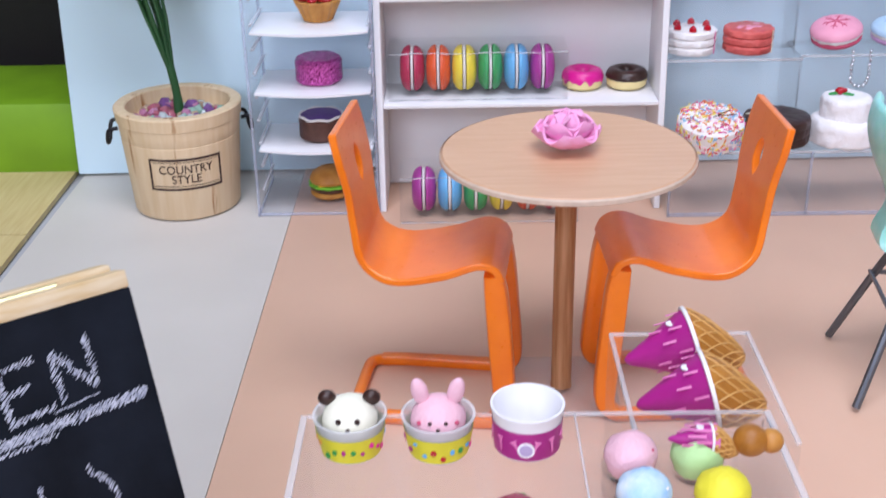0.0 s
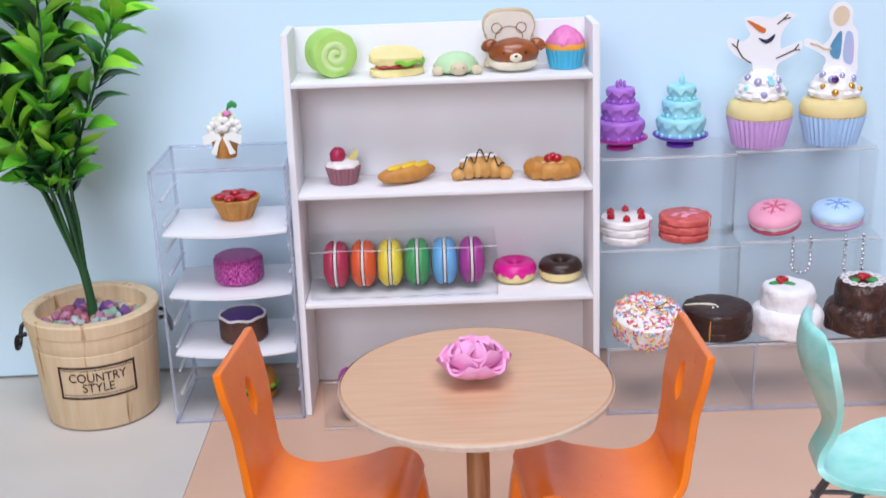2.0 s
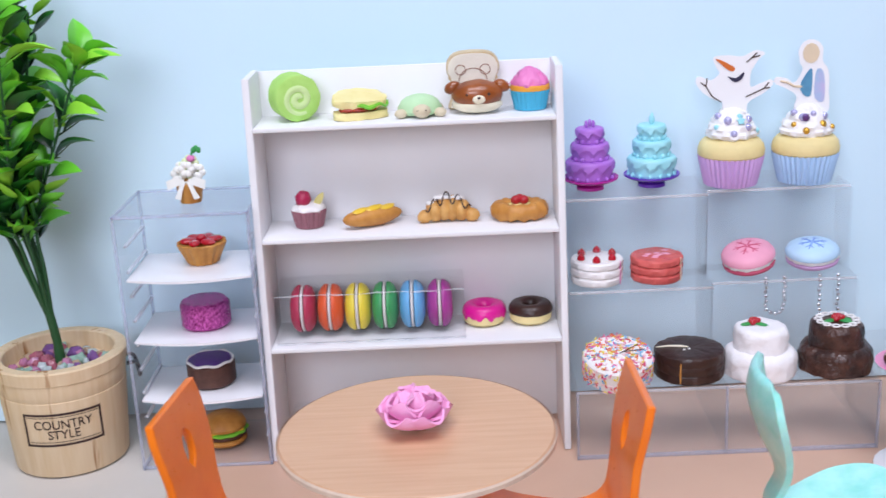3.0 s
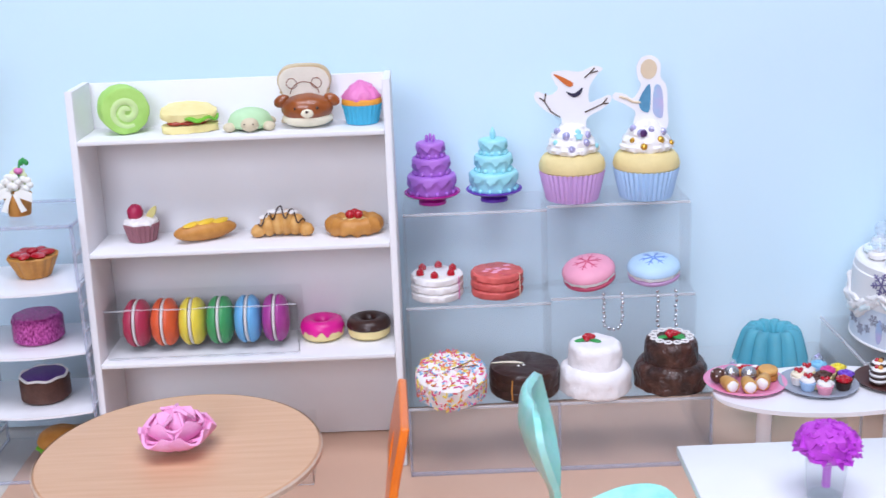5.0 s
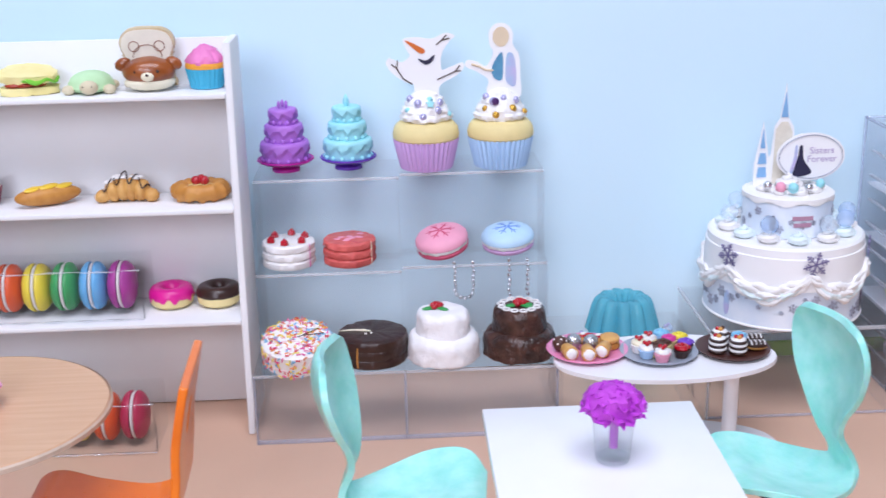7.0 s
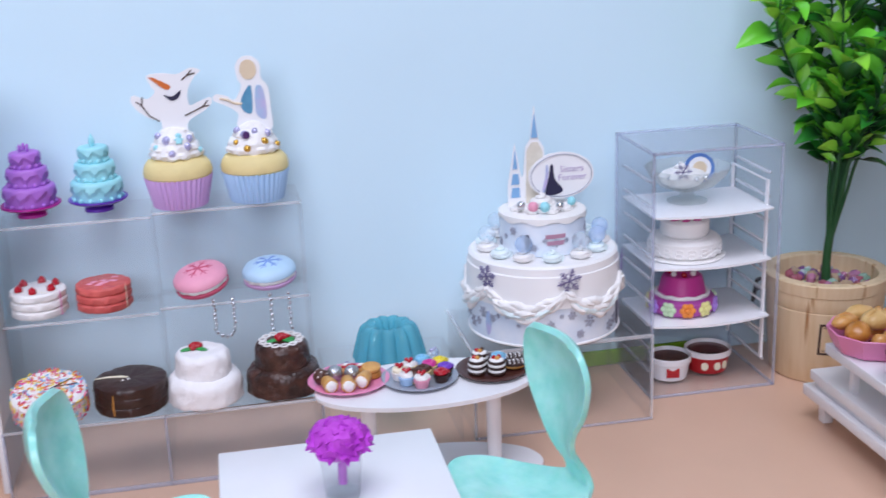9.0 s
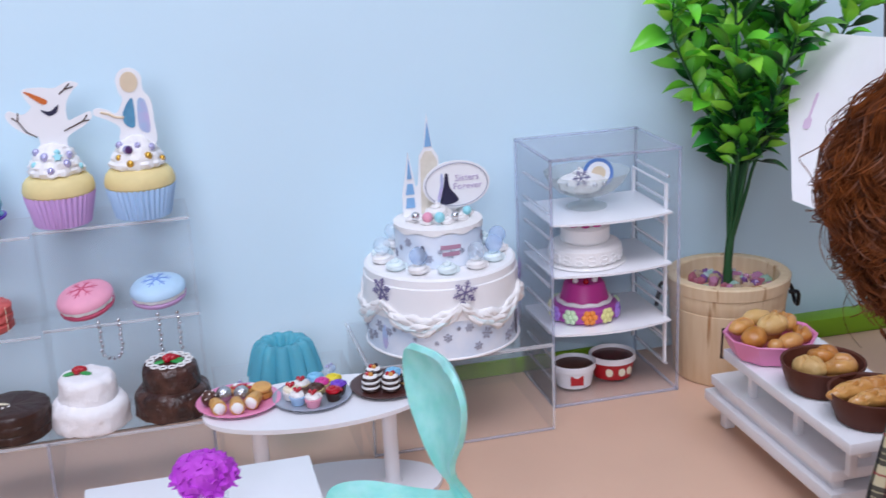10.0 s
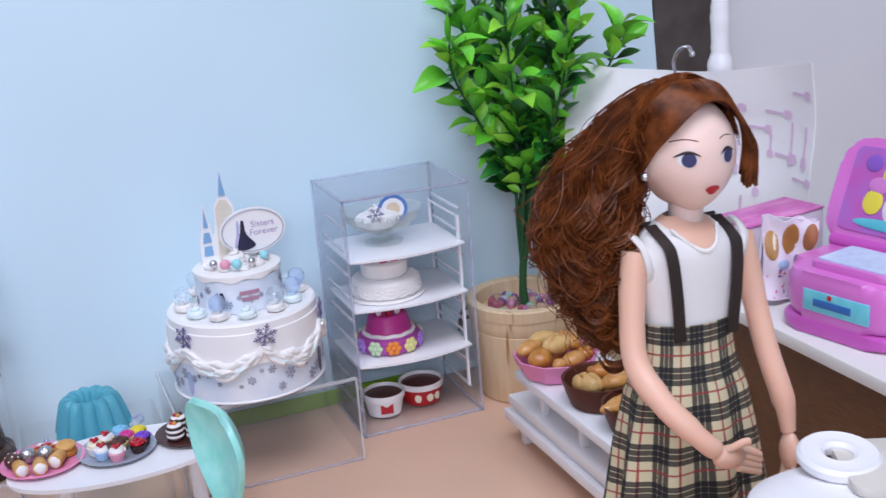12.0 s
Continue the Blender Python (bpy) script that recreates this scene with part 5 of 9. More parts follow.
def two_tier(x, y, m, label, ring):
    t = thing("two_tier_cake", label, "cake", (x, y, ZA), "two-tier cakes")
    sd = 7.0 if ring else 0.0
    w = lambda a, k: 1 + 0.010 * math.sin(6 * a + 0.4 * k + sd) + 0.006 * math.sin(15 * a + k)
    part("lower_tier", lump(lump(tier(B(), 0.0172, 0.0001, 0.0130, 0.0048, 80, wob=w), 0.0008, 210, sd), 0.0003, 700, sd), m, t)
    part("upper_tier", lump(lump(tier(B(), 0.0130, 0.0116, 0.0240, 0.0036, 72, wob=w, taper=0.97), 0.0007, 230, sd + 2), 0.0003, 700, sd), m, t)
    if ring:
        n = 13
        for k in range(n):
            a = 2 * math.pi * k / n
            part("icing_loop", tube(B(), [(0.0088 * math.cos(a) + 0.0017 * math.cos(b), 0.0088 * math.sin(a) + 0.0017 * math.sin(b), 0.0243) for b in [j * math.pi / 5 for j in range(10)]], 0.00046, 6, True), F_white, t, "white icing loop")
        rose_deco(t, 0, 0, 0.0240, 1.7)
        rose_deco(t, 0.0025, 0.0018, 0.0240, 1.1)
    else:
        rose_deco(t, -0.003, 0.002, 0.0240, 1.6)


sprinkle_cake(), dark_cake()
F_rough = mat("rough_white_icing", "f2eff0", 0.7, var=0.03, vscale=300, bump=0.45, bscale=520, dist=0.0009)
F_chocrough = mat("rough_chocolate", "53352c", 0.32, h2="2b1813", vscale=160, bump=0.9, bscale=380, dist=0.0012)
two_tier(0.2150, 0.5150, F_rough, "white two-tier cake with a small red rose", False)
two_tier(0.2517, 0.5168, F_chocrough, "brown chocolate two-tier cake with white icing and roses", True)

# ---- rose and vase ----
F_petal = mat("pink_foam", "fab6de", 0.75, var=0.08, vscale=200, bump=0.3, bscale=1800, h2="f6a6d4")
rose = thing("foam_rose", "pink foam rose lying on the round table", "flower", pose(0.0562, 0.335, TZ + 0.0002) @ Matrix.Scale(1.15, 4))
for ring, (n, rad, lift, tilt, w, L) in enumerate(((3, 0.0010, 0.0060, 86, 0.0078, 0.0084), (4, 0.0030, 0.0040, 68, 0.0106, 0.0088), (5, 0.0052, 0.0022, 46, 0.0122, 0.0092), (5, 0.0066, 0.0010, 22, 0.0126, 0.0094))):
    for k in range(n):
        a = 360 * k / n + 31 * ring
        rows = []
        for i in range(8):
            s = i / 7
            ww = w * (0.50, 0.68, 0.84, 0.95, 1.0, 0.96, 0.80, 0.46)[i]
            rows.append([(L * s - 0.0010 * u * u * (s > 0.5), ww * u * 0.60, 0.0030 * u * u + (0.0022 if ring < 2 else 0.0010) * s * s) for u in (-1, -0.66, -0.33, 0, 0.33, 0.66, 1)])
        part("petal", ribbon(B(), rows, 0.0008), F_petal, rose, at=rz(a) @ Matrix.Translation((rad * 0.40, 0, lift * 0.6 + 0.0006)) @ ry(-tilt))
g = B()
tube(g, [(0.0016 * math.cos(k * 0.5) * (1 - k / 40), 0.0016 * math.sin(k * 0.5) * (1 - k / 40), 0.0060 + 0.00022 * k) for k in range(30)], 0.0010, 8)
part("heart", g, F_petal, rose, "tight rolled middle")

M_glass = clear("thin_glass", (0.975, 0.985, 0.99), 0.02, 1.7, 0.05)
M_purple = mat("purple_tissue", "cc52da", 0.65, h2="b236c0", vscale=300, bump=0.5, bscale=1200)
vase = thing("flower_vase", "small clear glass vase with a purple tissue flower", "vase", (0.2600, 0.322, WZ + 0.0002))
part("glass", lathe(B(), [(0, 0.0002), (0.0050, 0.0002), (0.0055, 0.0012), (0.0068, 0.0165), (0.0066, 0.0166), (0.0053, 0.0020), (0, 0.0018)], 40), M_glass, vase, "clear glass")
part("glass_foot", lathe(B(), [(0.0046, 0.0004), (0.0053, 0.0008), (0.0050, 0.0018), (0, 0.0017)], 32), M_glass, vase, "thick glass foot")
part("stem", tube(B(), [(0.0002, 0, 0.0045), (0.0004, 0, 0.017)], 0.0014, 8), M_purple, vase)
R = random.Random(21)
for k in range(46):
    a, el = k * 2.399, math.acos(1 - 1.15 * (k + 0.5) / 46)
    rad = 0.0098
    rows = []
    for i in range(3):
        s = i / 2
        rows.append([(0.0022 * (u), 0.0046 * s + 0.0003 * math.sin(9 * u), 0.0009 * math.sin(4 * u + k) * s) for u in (-1, -0.5, 0, 0.5, 1)])
    g = ribbon(B(), rows, 0.0003)
    d = Vector((math.sin(el) * math.cos(a), math.sin(el) * math.sin(a), math.cos(el)))
    q = d.to_track_quat("Y", "Z").to_matrix().to_4x4()
    part("petal", g, M_purple, vase, at=Matrix.Translation((0, 0, 0.0175)) @ Matrix.Diagonal((1.02, 1.02, 0.86, 1)) @ Matrix.Translation(d * (rad - 0.0042)) @ q @ ry(R.uniform(-40, 40)))
part("petal_mass", ball(B(), (0, 0, 0.0195), (0.0088, 0.0088, 0.0068), 20, 12, rough=0.25, rs=300), M_purple, vase)


# ---- jelly and sweets on the oval stand ----
def jelly_material(name, h, mix_, rough=0.08):
    m = bpy.data.materials.new(name)
    m.use_nodes = True
    t = m.node_tree
    b = t.nodes["Principled BSDF"]
    b.inputs["Base Color"].default_value = lin(h)
    b.inputs["Roughness"].default_value = rough
    tr = t.nodes.new("ShaderNodeBsdfTransparent")
    tr.inputs[0].default_value = lin(h)
    mx = t.nodes.new("ShaderNodeMixShader")
    mx.inputs[0].default_value = mix_
    t.links.new(b.outputs[0], mx.inputs[1])
    t.links.new(tr.outputs[0], mx.inputs[2])
    t.links.new(mx.outputs[0], t.nodes["Material Output"].inputs[0])
    return m


M_jelly = jelly_material("teal_jelly", "8adbe8", 0.62, 0.03)
M_bluebead = jelly_material("pale_blue_bead", "e2eefc", 0.70)
M_icebead = jelly_material("clear_ice_bead", "f2f8fd", 0.74)
JX, JY, JZ = 0.3038, 0.5340, 0.038
st = thing("jelly_riser", "low clear acrylic riser under the teal jelly", "display stand", (JX, JY, 0))
part("top_plate", box(B(), (0, 0, JZ - 0.0008), (0.066, 0.046, 0.0014), 0.0002), M_clear, st)
for s in (-1, 1):
    part("leg_panel", box(B(), (s * 0.0322, 0, JZ / 2 - 0.0007), (0.0014, 0.046, JZ - 0.0017), 0.0002), M_clear, st)
part("edge", box(B(), (0, -0.023, JZ - 0.0006), (0.066, 0.0008, 0.0012), 0.0002), M_edge_w, st)
jel = thing("jelly_mould", "translucent teal fluted jelly mould", "jelly", pose(JX + 0.0012, JY, JZ + 0.0002) @ Matrix.Diagonal((0.93, 0.93, 0.90, 1)))
part("shell", lathe(B(), [(0.0198, 0.0002), (0.0192, 0.0030), (0.0182, 0.0070), (0.0172, 0.0110), (0.0160, 0.0150), (0.0148, 0.0178), (0.0132, 0.0196), (0.0112, 0.0202), (0.0092, 0.0197), (0.0076, 0.0180), (0.0068, 0.0150), (0.0062, 0.0120), (0, 0.0115)], 144, wob=lambda a, k: 0.78 + 0.24 * abs(math.cos(5.5 * a)) ** 0.8), M_jelly, jel)
part("base", lathe(B(), [(0, 0.0001), (0.0185, 0.0001), (0.0190, 0.0010), (0, 0.0012)], 60), M_jelly, jel)
for x, y, z, r, m in ((-0.0215, -0.0135, 0.0026, 0.0024, M_bluebead), (-0.0185, -0.0165, 0.0018, 0.0016, M_icebead), (0.0205, -0.0105, 0.0028, 0.0026, M_icebead), (0.0228, -0.0065, 0.0024, 0.0022, M_bluebead), (0.0172, -0.0160, 0.0018, 0.0017, M_bluebead)):
    b_ = thing("clear_bead", "pale translucent bead beside the jelly", "bead", (JX + x, JY + y, JZ + 0.0002), "beads by the jelly")
    part("bead_body", ball(B(), (0, 0, z), r, 14, 10), m, b_)
    part("bead_cap", ball(B(), (0, 0, z + r * 0.95), r * 0.4, 10, 6), M_pearl, b_)

ZP = 0.0472
PLATES = ((0.2795, 0.4868, 0.0186, "pink_plate", mat("pink_china", "e88cb4", 0.25, var=0.05, coat=0.3), "round pink plate of cream horns and chocolates"),
          (0.3112, 0.4812, 0.0176, "grey_plate", mat("grey_china", "9aa0ae", 0.25, var=0.05, coat=0.3), "round grey plate crowded with mini cupcakes"),
          (0.3452, 0.4818, 0.0168, "brown_plate", mat("brown_board", "4a2620", 0.4, var=0.1), "round dark brown plate of striped mini cakes"))
for x, y, r, nm, m, lab in PLATES:
    g = lathe(B(), [(0, 0.0001), (r * 0.7, 0.0001), (r * 0.96, 0.0012), (r, 0.0018), (r * 0.97, 0.0020), (r * 0.72, 0.0010), (0, 0.0009)], 56)
    tagged(fin(nm, g, m, None, lab, at=Matrix.Translation((x, y, ZP))), category="plate")


def on_plate(i, dx, dy):
    return (PLATES[i][0] + dx, PLATES[i][1] + dy, ZP + 0.0012)


M_foil = mat("silver_foil", "cfd0d4", 0.25, metal=0.85, var=0.2, vscale=400, bump=1.0, bscale=900)
for dx, dy, a in ((-0.0098, -0.0095, 12), (-0.0016, -0.0112, 0), (0.0062, -0.0080, -25)):
    t = thing("cream_horn", "small golden cream horn with white filling", "pastry", Matrix.Translation(on_plate(0, dx, dy)) @ rz(a), "cream horns")
    part("pastry", tube(B(), [(0, -0.0040, 0.0033), (0, -0.002, 0.0033), (0, 0.0030, 0.0031), (0, 0.0062, 0.0027)], [0.0032, 0.0033, 0.0028, 0.0016], 16), F_tan2, t)
    part("cream", ball(B(), (0, -0.0040, 0.0033), (0.0026, 0.0011, 0.0026), 12, 8, rough=0.2, rs=700), F_white, t, "white cream end")
for dx, dy, m, lab in ((-0.0060, 0.0012, M_foil, "chocolate ball wrapped in silver foil"), (0.0015, -0.0008, M_foil, "chocolate ball wrapped in silver foil"), (-0.0125, -0.0010, F_choc2, "dark chocolate ball with white sugar dots")):
    t = thing("chocolate_ball", lab, "chocolate", on_plate(0, dx, dy), "chocolate balls")
    part("body", ball(B(), (0, 0, 0.0036), 0.0036, 18, 12, rough=0.06, rs=900), m, t)
    if m is F_choc2:
        for k in range(9):
            a = k * 2.4
            part("sugar_dot", ball(B(), (0.0034 * math.cos(a) * math.sin(0.4 + 0.13 * k), 0.0034 * math.sin(a) * math.sin(0.4 + 0.13 * k), 0.0036 + 0.0034 * math.cos(0.4 + 0.13 * k)), 0.0005, 6, 4), F_white, t)
for k, (dx, dy, m) in enumerate(((0.0010, 0.0082, F_red), (0.0078, 0.0062, F_red), (0.0105, 0.0010, F_tan))):
    t = thing("small_tart", "small round biscuit tart with red and white topping", "tart", on_plate(0, dx, dy), "small tarts")
    part("biscuit", disc(B(), 0.0046, 0.0001, 0.0030, 28, 0.0006), F_tan, t)
    if m is F_red:
        for j in range(4):
            a = j * math.pi / 2 + 0.4
            part("berry_slice", ball(B(), (0.0022 * math.cos(a), 0.0022 * math.sin(a), 0.0034), (0.0017, 0.0011, 0.0006), 8, 6), F_red if j % 2 == 0 else F_white, t)
        part("berry_slice", ball(B(), (0, 0, 0.0038), (0.0010, 0.0010, 0.0006), 8, 6), F_red, t)
    else:
        part("top_biscuit", disc(B(), 0.0044, 0.0036, 0.0058, 28, 0.0006, m=rx(6)), F_tan2, t)


def mini_cupcake(i, dx, dy, cup, icing, cherry, s=1.0):
    t = thing("mini_cupcake", "tiny cupcake with piped icing", "cupcake", on_plate(i, dx, dy), "mini cupcakes")
    part("cup", lathe(B(), [(0, 0.0001), (0.0026 * s, 0.0001), (0.0036 * s, 0.0038 * s), (0, 0.0038 * s)], 48, wob=flute(14, 0.035)), cup, t)
    g = swirl(B(), 0.0034 * s, 0.0042 * s, 0.0066 * s, 2.4, 0.0013 * s, 44)
    ball(g, (0, 0, 0.0044 * s), (0.0032 * s, 0.0032 * s, 0.0014 * s), 14, 8)
    part("icing", g, icing, t, "piped icing")
    if cherry:
        for k in range(3):
            a = k * 2.1 + 0.4
            part("cherry", ball(B(), (0.0012 * math.cos(a), 0.0012 * math.sin(a), 0.0068 * s), 0.0010, 10, 8), F_red, t, "tiny red cherry")


F_yl, F_vi, F_ski = pl("yellow_icing", "f0dc3c", 0.4), pl("deep_violet_icing", "7a48c8", 0.4), pl("sky_icing", "86c8ea", 0.4)
F_mgt = pl("magenta_icing", "d83c98", 0.4)
for dx, dy, cup, ic, ch in ((-0.0010, -0.0118, F_macpink, F_white, True), (-0.0070, -0.0070, F_bluecup, F_white, True), (0.0085, -0.0080, F_choc, F_red, False), (-0.0092, -0.0005, F_white, F_cream, True),
                            (0.0015, -0.0020, F_sponge, F_choc2, False), (-0.0040, 0.0045, F_sponge, F_white, True), (0.0052, 0.0030, F_sponge, F_mgt, False), (0.0115, -0.0020, F_choc, F_vi, False), (0.0105, 0.0055, F_choc, F_yl, False), (0.0030, 0.0100, F_bluecup, F_ski, False), (-0.0025, -0.0055, F_sponge, F_choc2, False)):
    mini_cupcake(1, dx, dy, cup, ic, ch, 1.02)


def striped_cake(dx, dy, top):
    t = thing("striped_mini_cake", "tiny round cake of black and white layers", "cake", on_plate(2, dx, dy), "striped mini cakes")
    for k in range(5):
        part("layer", disc(B(), 0.0040 + 0.0001 * (k % 2), 0.0001 + k * 0.0013, 0.0014 + k * 0.0013, 28, 0.0004), F_choc if k % 2 == 0 else F_white, t)
    part("cream", ball(B(), (0, 0, 0.0068), (0.0034, 0.0034, 0.0010), 16, 8), F_white, t, "white cream")
    for j, (x, y) in enumerate(((-0.0012, 0), (0.0012, 0.0004), (0, -0.0012))):
        part("berry", ball(B(), (x, y, 0.0080), 0.0011, 10, 8), (F_red, F_choc, F_tan)[j] if top else (F_red, F_red, F_tan)[j], t)


striped_cake(-0.0080, -0.0040, True), striped_cake(0.0005, -0.0068, False), striped_cake(-0.0050, 0.0040, True)
mini_cupcake(2, 0.0035, 0.0030, F_bluecup, F_ski, False, 1.0)
for dx, dy in ((0.0100, -0.0035), (0.0105, 0.0040)):
    t = thing("iced_pastry", "small chocolate pastry with white icing lines", "pastry", on_plate(2, dx, dy), "iced pastries")
    part("base_pastry", ball(B(), (0, 0, 0.0020), (0.0050, 0.0034, 0.0020), 20, 10), F_tan2, t)
    part("glaze", lathe(B(), [(0.0050, 0.0022), (0.0048, 0.0032), (0.003, 0.0042), (0, 0.0044)], 24, m=Matrix.Diagonal((1, 0.7, 1, 1))), F_choc, t, "dark glaze")
    for k in range(4):
        part("icing_line", tube(B(), [(-0.003 + 0.002 * k, -0.0028, 0.0036), (-0.0028 + 0.002 * k, 0, 0.0046), (-0.0026 + 0.002 * k, 0.0028, 0.0036)], 0.0003, 6), F_white, t)

# ---- the big two-tier show cake ----
M_pal = mat("porcelain_white", "f4f2f2", 0.35, var=0.03, vscale=40, bump=0.03)
M_band = mat("icy_printed_band", "edf1f8", 0.4, h2="d2e0f1", vscale=55, bump=0.02)
M_flake = mat("lavender_grey_foil", "857caa", 0.3, metal=0.3, var=0.2)
M_flakeg = mat("silver_print", "a9aabb", 0.35, metal=0.3, var=0.15)
M_mintcream = mat("icy_cream", "e6f4f6", 0.5, var=0.05, bump=0.2)
BX, BY, BZ = 0.3860, 0.5400, ZT + 0.0003
bc = thing("show_cake", "large white two-tier cake with icy print, swags and beads", "cake", (BX, BY, BZ))
R1, H1 = 0.0392, 0.0405
part("base_board", disc(B(), R1 - 0.0006, 0.0001, 0.0014, 80, 0.0004), M_pal, bc)
part("printed_band", lathe(B(), [(R1 - 0.0012, 0.0014), (R1 - 0.0012, 0.0215)], 96), M_band, bc, "icy printed paper band")
part("lower_tier", disc(B(), R1 - 0.0014, 0.0013, 0.0225, 80, 0.0004), M_pal, bc)
part("lower_lid", lathe(B(), [(R1 - 0.0022, 0.0195), (R1 - 0.0002, 0.0200), (R1 - 0.0010, H1 - 0.0050), (R1 - 0.0016, H1 - 0.0046), (R1 - 0.0018, H1 - 0.0010), (R1 - 0.0030, H1), (0, H1)], 96), M_pal, bc, "smooth white lid")


def wrap(q, a, z):
    return Vector((q * math.cos(a), q * math.sin(a), z))


N = 6
for k in range(N):
    a0 = math.radians(-87 - 63 + 60 * k)
    for layer in range(5):
        pts, rr = [], []
        for j in range(37):
            s = j / 36
            a = a0 + s * 2 * math.pi / N
            dip = math.sin(math.pi * s) ** 0.8
            z = 0.0276 - 0.0098 * dip - 0.0011 * (layer - 2) * (0.5 + dip) + 0.0005 * math.sin(19 * s + 1.7 * layer + k)
            pts.append(wrap(R1 + 0.0004 - 0.0003 * abs(layer - 2) + 0.0004 * math.sin(23 * s + layer), a, z))
            rr.append(0.0008 + 0.0008 * dip + 0.0004 * math.sin(17 * s + 2.6 * layer + k))
        part("icing_swag", lump(tube(B(), pts, rr, 10), 0.0009, 420, 3.0 * layer + k), F_white if layer != 3 else M_mintcream, bc, "white piped swag")


def snowflake(r, th=0.0005):
    g = B()
    for k in range(6):
        m = rz(60 * k)
        box(g, (r / 2, 0, 0), (r, r * 0.09, th), m=m)
        for q, l in ((0.45, 0.34), (0.72, 0.26)):
            for s in (-1, 1):
                box(g, (0, 0, 0), (r * l, r * 0.08, th), m=m @ Matrix.Translation((r * q, 0, 0)) @ rz(s * 55) @ Matrix.Translation((r * l / 2, 0, 0)))
        ball(g, m @ Vector((r * 1.0, 0, 0)), (r * 0.09, r * 0.09, th * 0.8), 8, 4)
    return g


def stick(bm_maker, a, q, z, m, name, label, parent, roll=0):
    d = Vector((math.cos(a), math.sin(a), 0))
    side = Vector((-math.sin(a), math.cos(a), 0))
    M = Matrix(((side.x, 0, d.x, q * d.x), (side.y, 0, d.y, q * d.y), (0, 1, 0, z), (0, 0, 0, 1)))
    return part(name, bm_maker, m, parent, label, at=M @ rz(roll))


DEG = math.pi / 180
for a, q in ((-149, R1 + 0.0004), (-87, R1 + 0.0004), (-25, R1 + 0.0004), (37, R1 + 0.0004)):
    stick(snowflake(0.0058), a * DEG, q, 0.0338, M_flake, "snowflake", "lavender grey snowflake ornament", bc, 15)
Rn = random.Random(12)
for k in range(26):
    a = (-185 + 200 * k / 26 + Rn.uniform(-2, 2)) * DEG
    stick(snowflake(Rn.choice((0.0012, 0.0022, 0.003)), 0.0002), a, R1 - 0.0009, Rn.uniform(0.0045, 0.0165), M_flakeg, "printed_flake", "", bc, Rn.uniform(0, 60))
for a, w, h, m in ((-150, 0.0036, 0.0125, M_cardblue), (-34, 0.0040, 0.0130, M_darkprint)):
    stick(plate(B(), oval(w / 2, h / 2, 20), 0.0002), a * DEG, R1 - 0.0010, 0.0095, m, "printed_patch", "small printed colour patch", bc)
# upper tier
R2, H2 = 0.0214, 0.0198
part("upper_tier", disc(B(), R2 - 0.0006, H1, H1 + H2, 72, 0.0008), M_pal, bc)
part("upper_band", lathe(B(), [(R2, H1 + 0.0003), (R2, H1 + H2 - 0.0030)], 96), M_band, bc, "icy printed paper band")
g = B()
n = 90
rings = [[], [], []]
for i in range(n):
    a = 2 * math.pi * i / n
    d = 0.0030 + 0.0008 * math.sin(9 * a)
    for k, (q, z) in enumerate(((R2 - 0.0016, H1 + H2 + 0.0002), (R2 + 0.0004, H1 + H2 - 0.0006), (R2 + 0.0005, H1 + H2 - d))):
        rings[k].append(g.verts.new(wrap(q, a, z)))
for p, q in zip(rings, rings[1:]):
    for i in range(n):
        g.faces.new((p[i], p[(i + 1) % n], q[(i + 1) % n], q[i]))
g.faces.new(rings[0])
part("icing_cap", g, F_white, bc, "wavy white icing cap")
for k in range(14):
    a = (-190 + 205 * k / 14) * DEG
    stick(snowflake((0.0014, 0.0022)[k % 2], 0.0002), a, R2 + 0.0002, H1 + Rn.uniform(0.004, 0.013), M_flakeg, "printed_flake", "", bc, Rn.uniform(0, 60))
for j, (w, z) in enumerate(((0.0100, 0.0105), (0.0085, 0.0072))):
    g = ribbon(B(), [[wrap(R2 + 0.0003, (-88 + s * w / R2 * 57 / 1.0) * DEG, H1 + z + dz) for s in (-0.5, -0.25, 0, 0.25, 0.5)] for dz in (-0.0010, 0.0010)], 0.0002)
    part("lettering_bar", g, mat("dusty_pink_print", "b98aa0", 0.4, bump=0.02), bc, "dusty pink printed bar")
for a, h in ((-125, 0.008),):
    stick(plate(B(), oval(0.0016, h / 2, 16), 0.0002), a * DEG, R2 + 0.0002, H1 + 0.0075, M_darkprint, "printed_patch", "small printed colour patch", bc)


def dollop(x, y, z, r, m, bead, br):
    g = swirl(B(), r, z + r * 0.25, z + r * 1.25, 2.5, r * 0.42, 40, (x, y))
    ball(g, (x, y, z + r * 0.35), (r * 0.9, r * 0.9, r * 0.4), 12, 8)
    ob = part("cream_dollop", g, m, bc, "piped cream dollop")
    if bead:
        part("bead", ball(B(), (x, y - 0.0004, z + r * 1.25 + br * 0.6), br, 14, 10), bead, ob, "translucent bead")


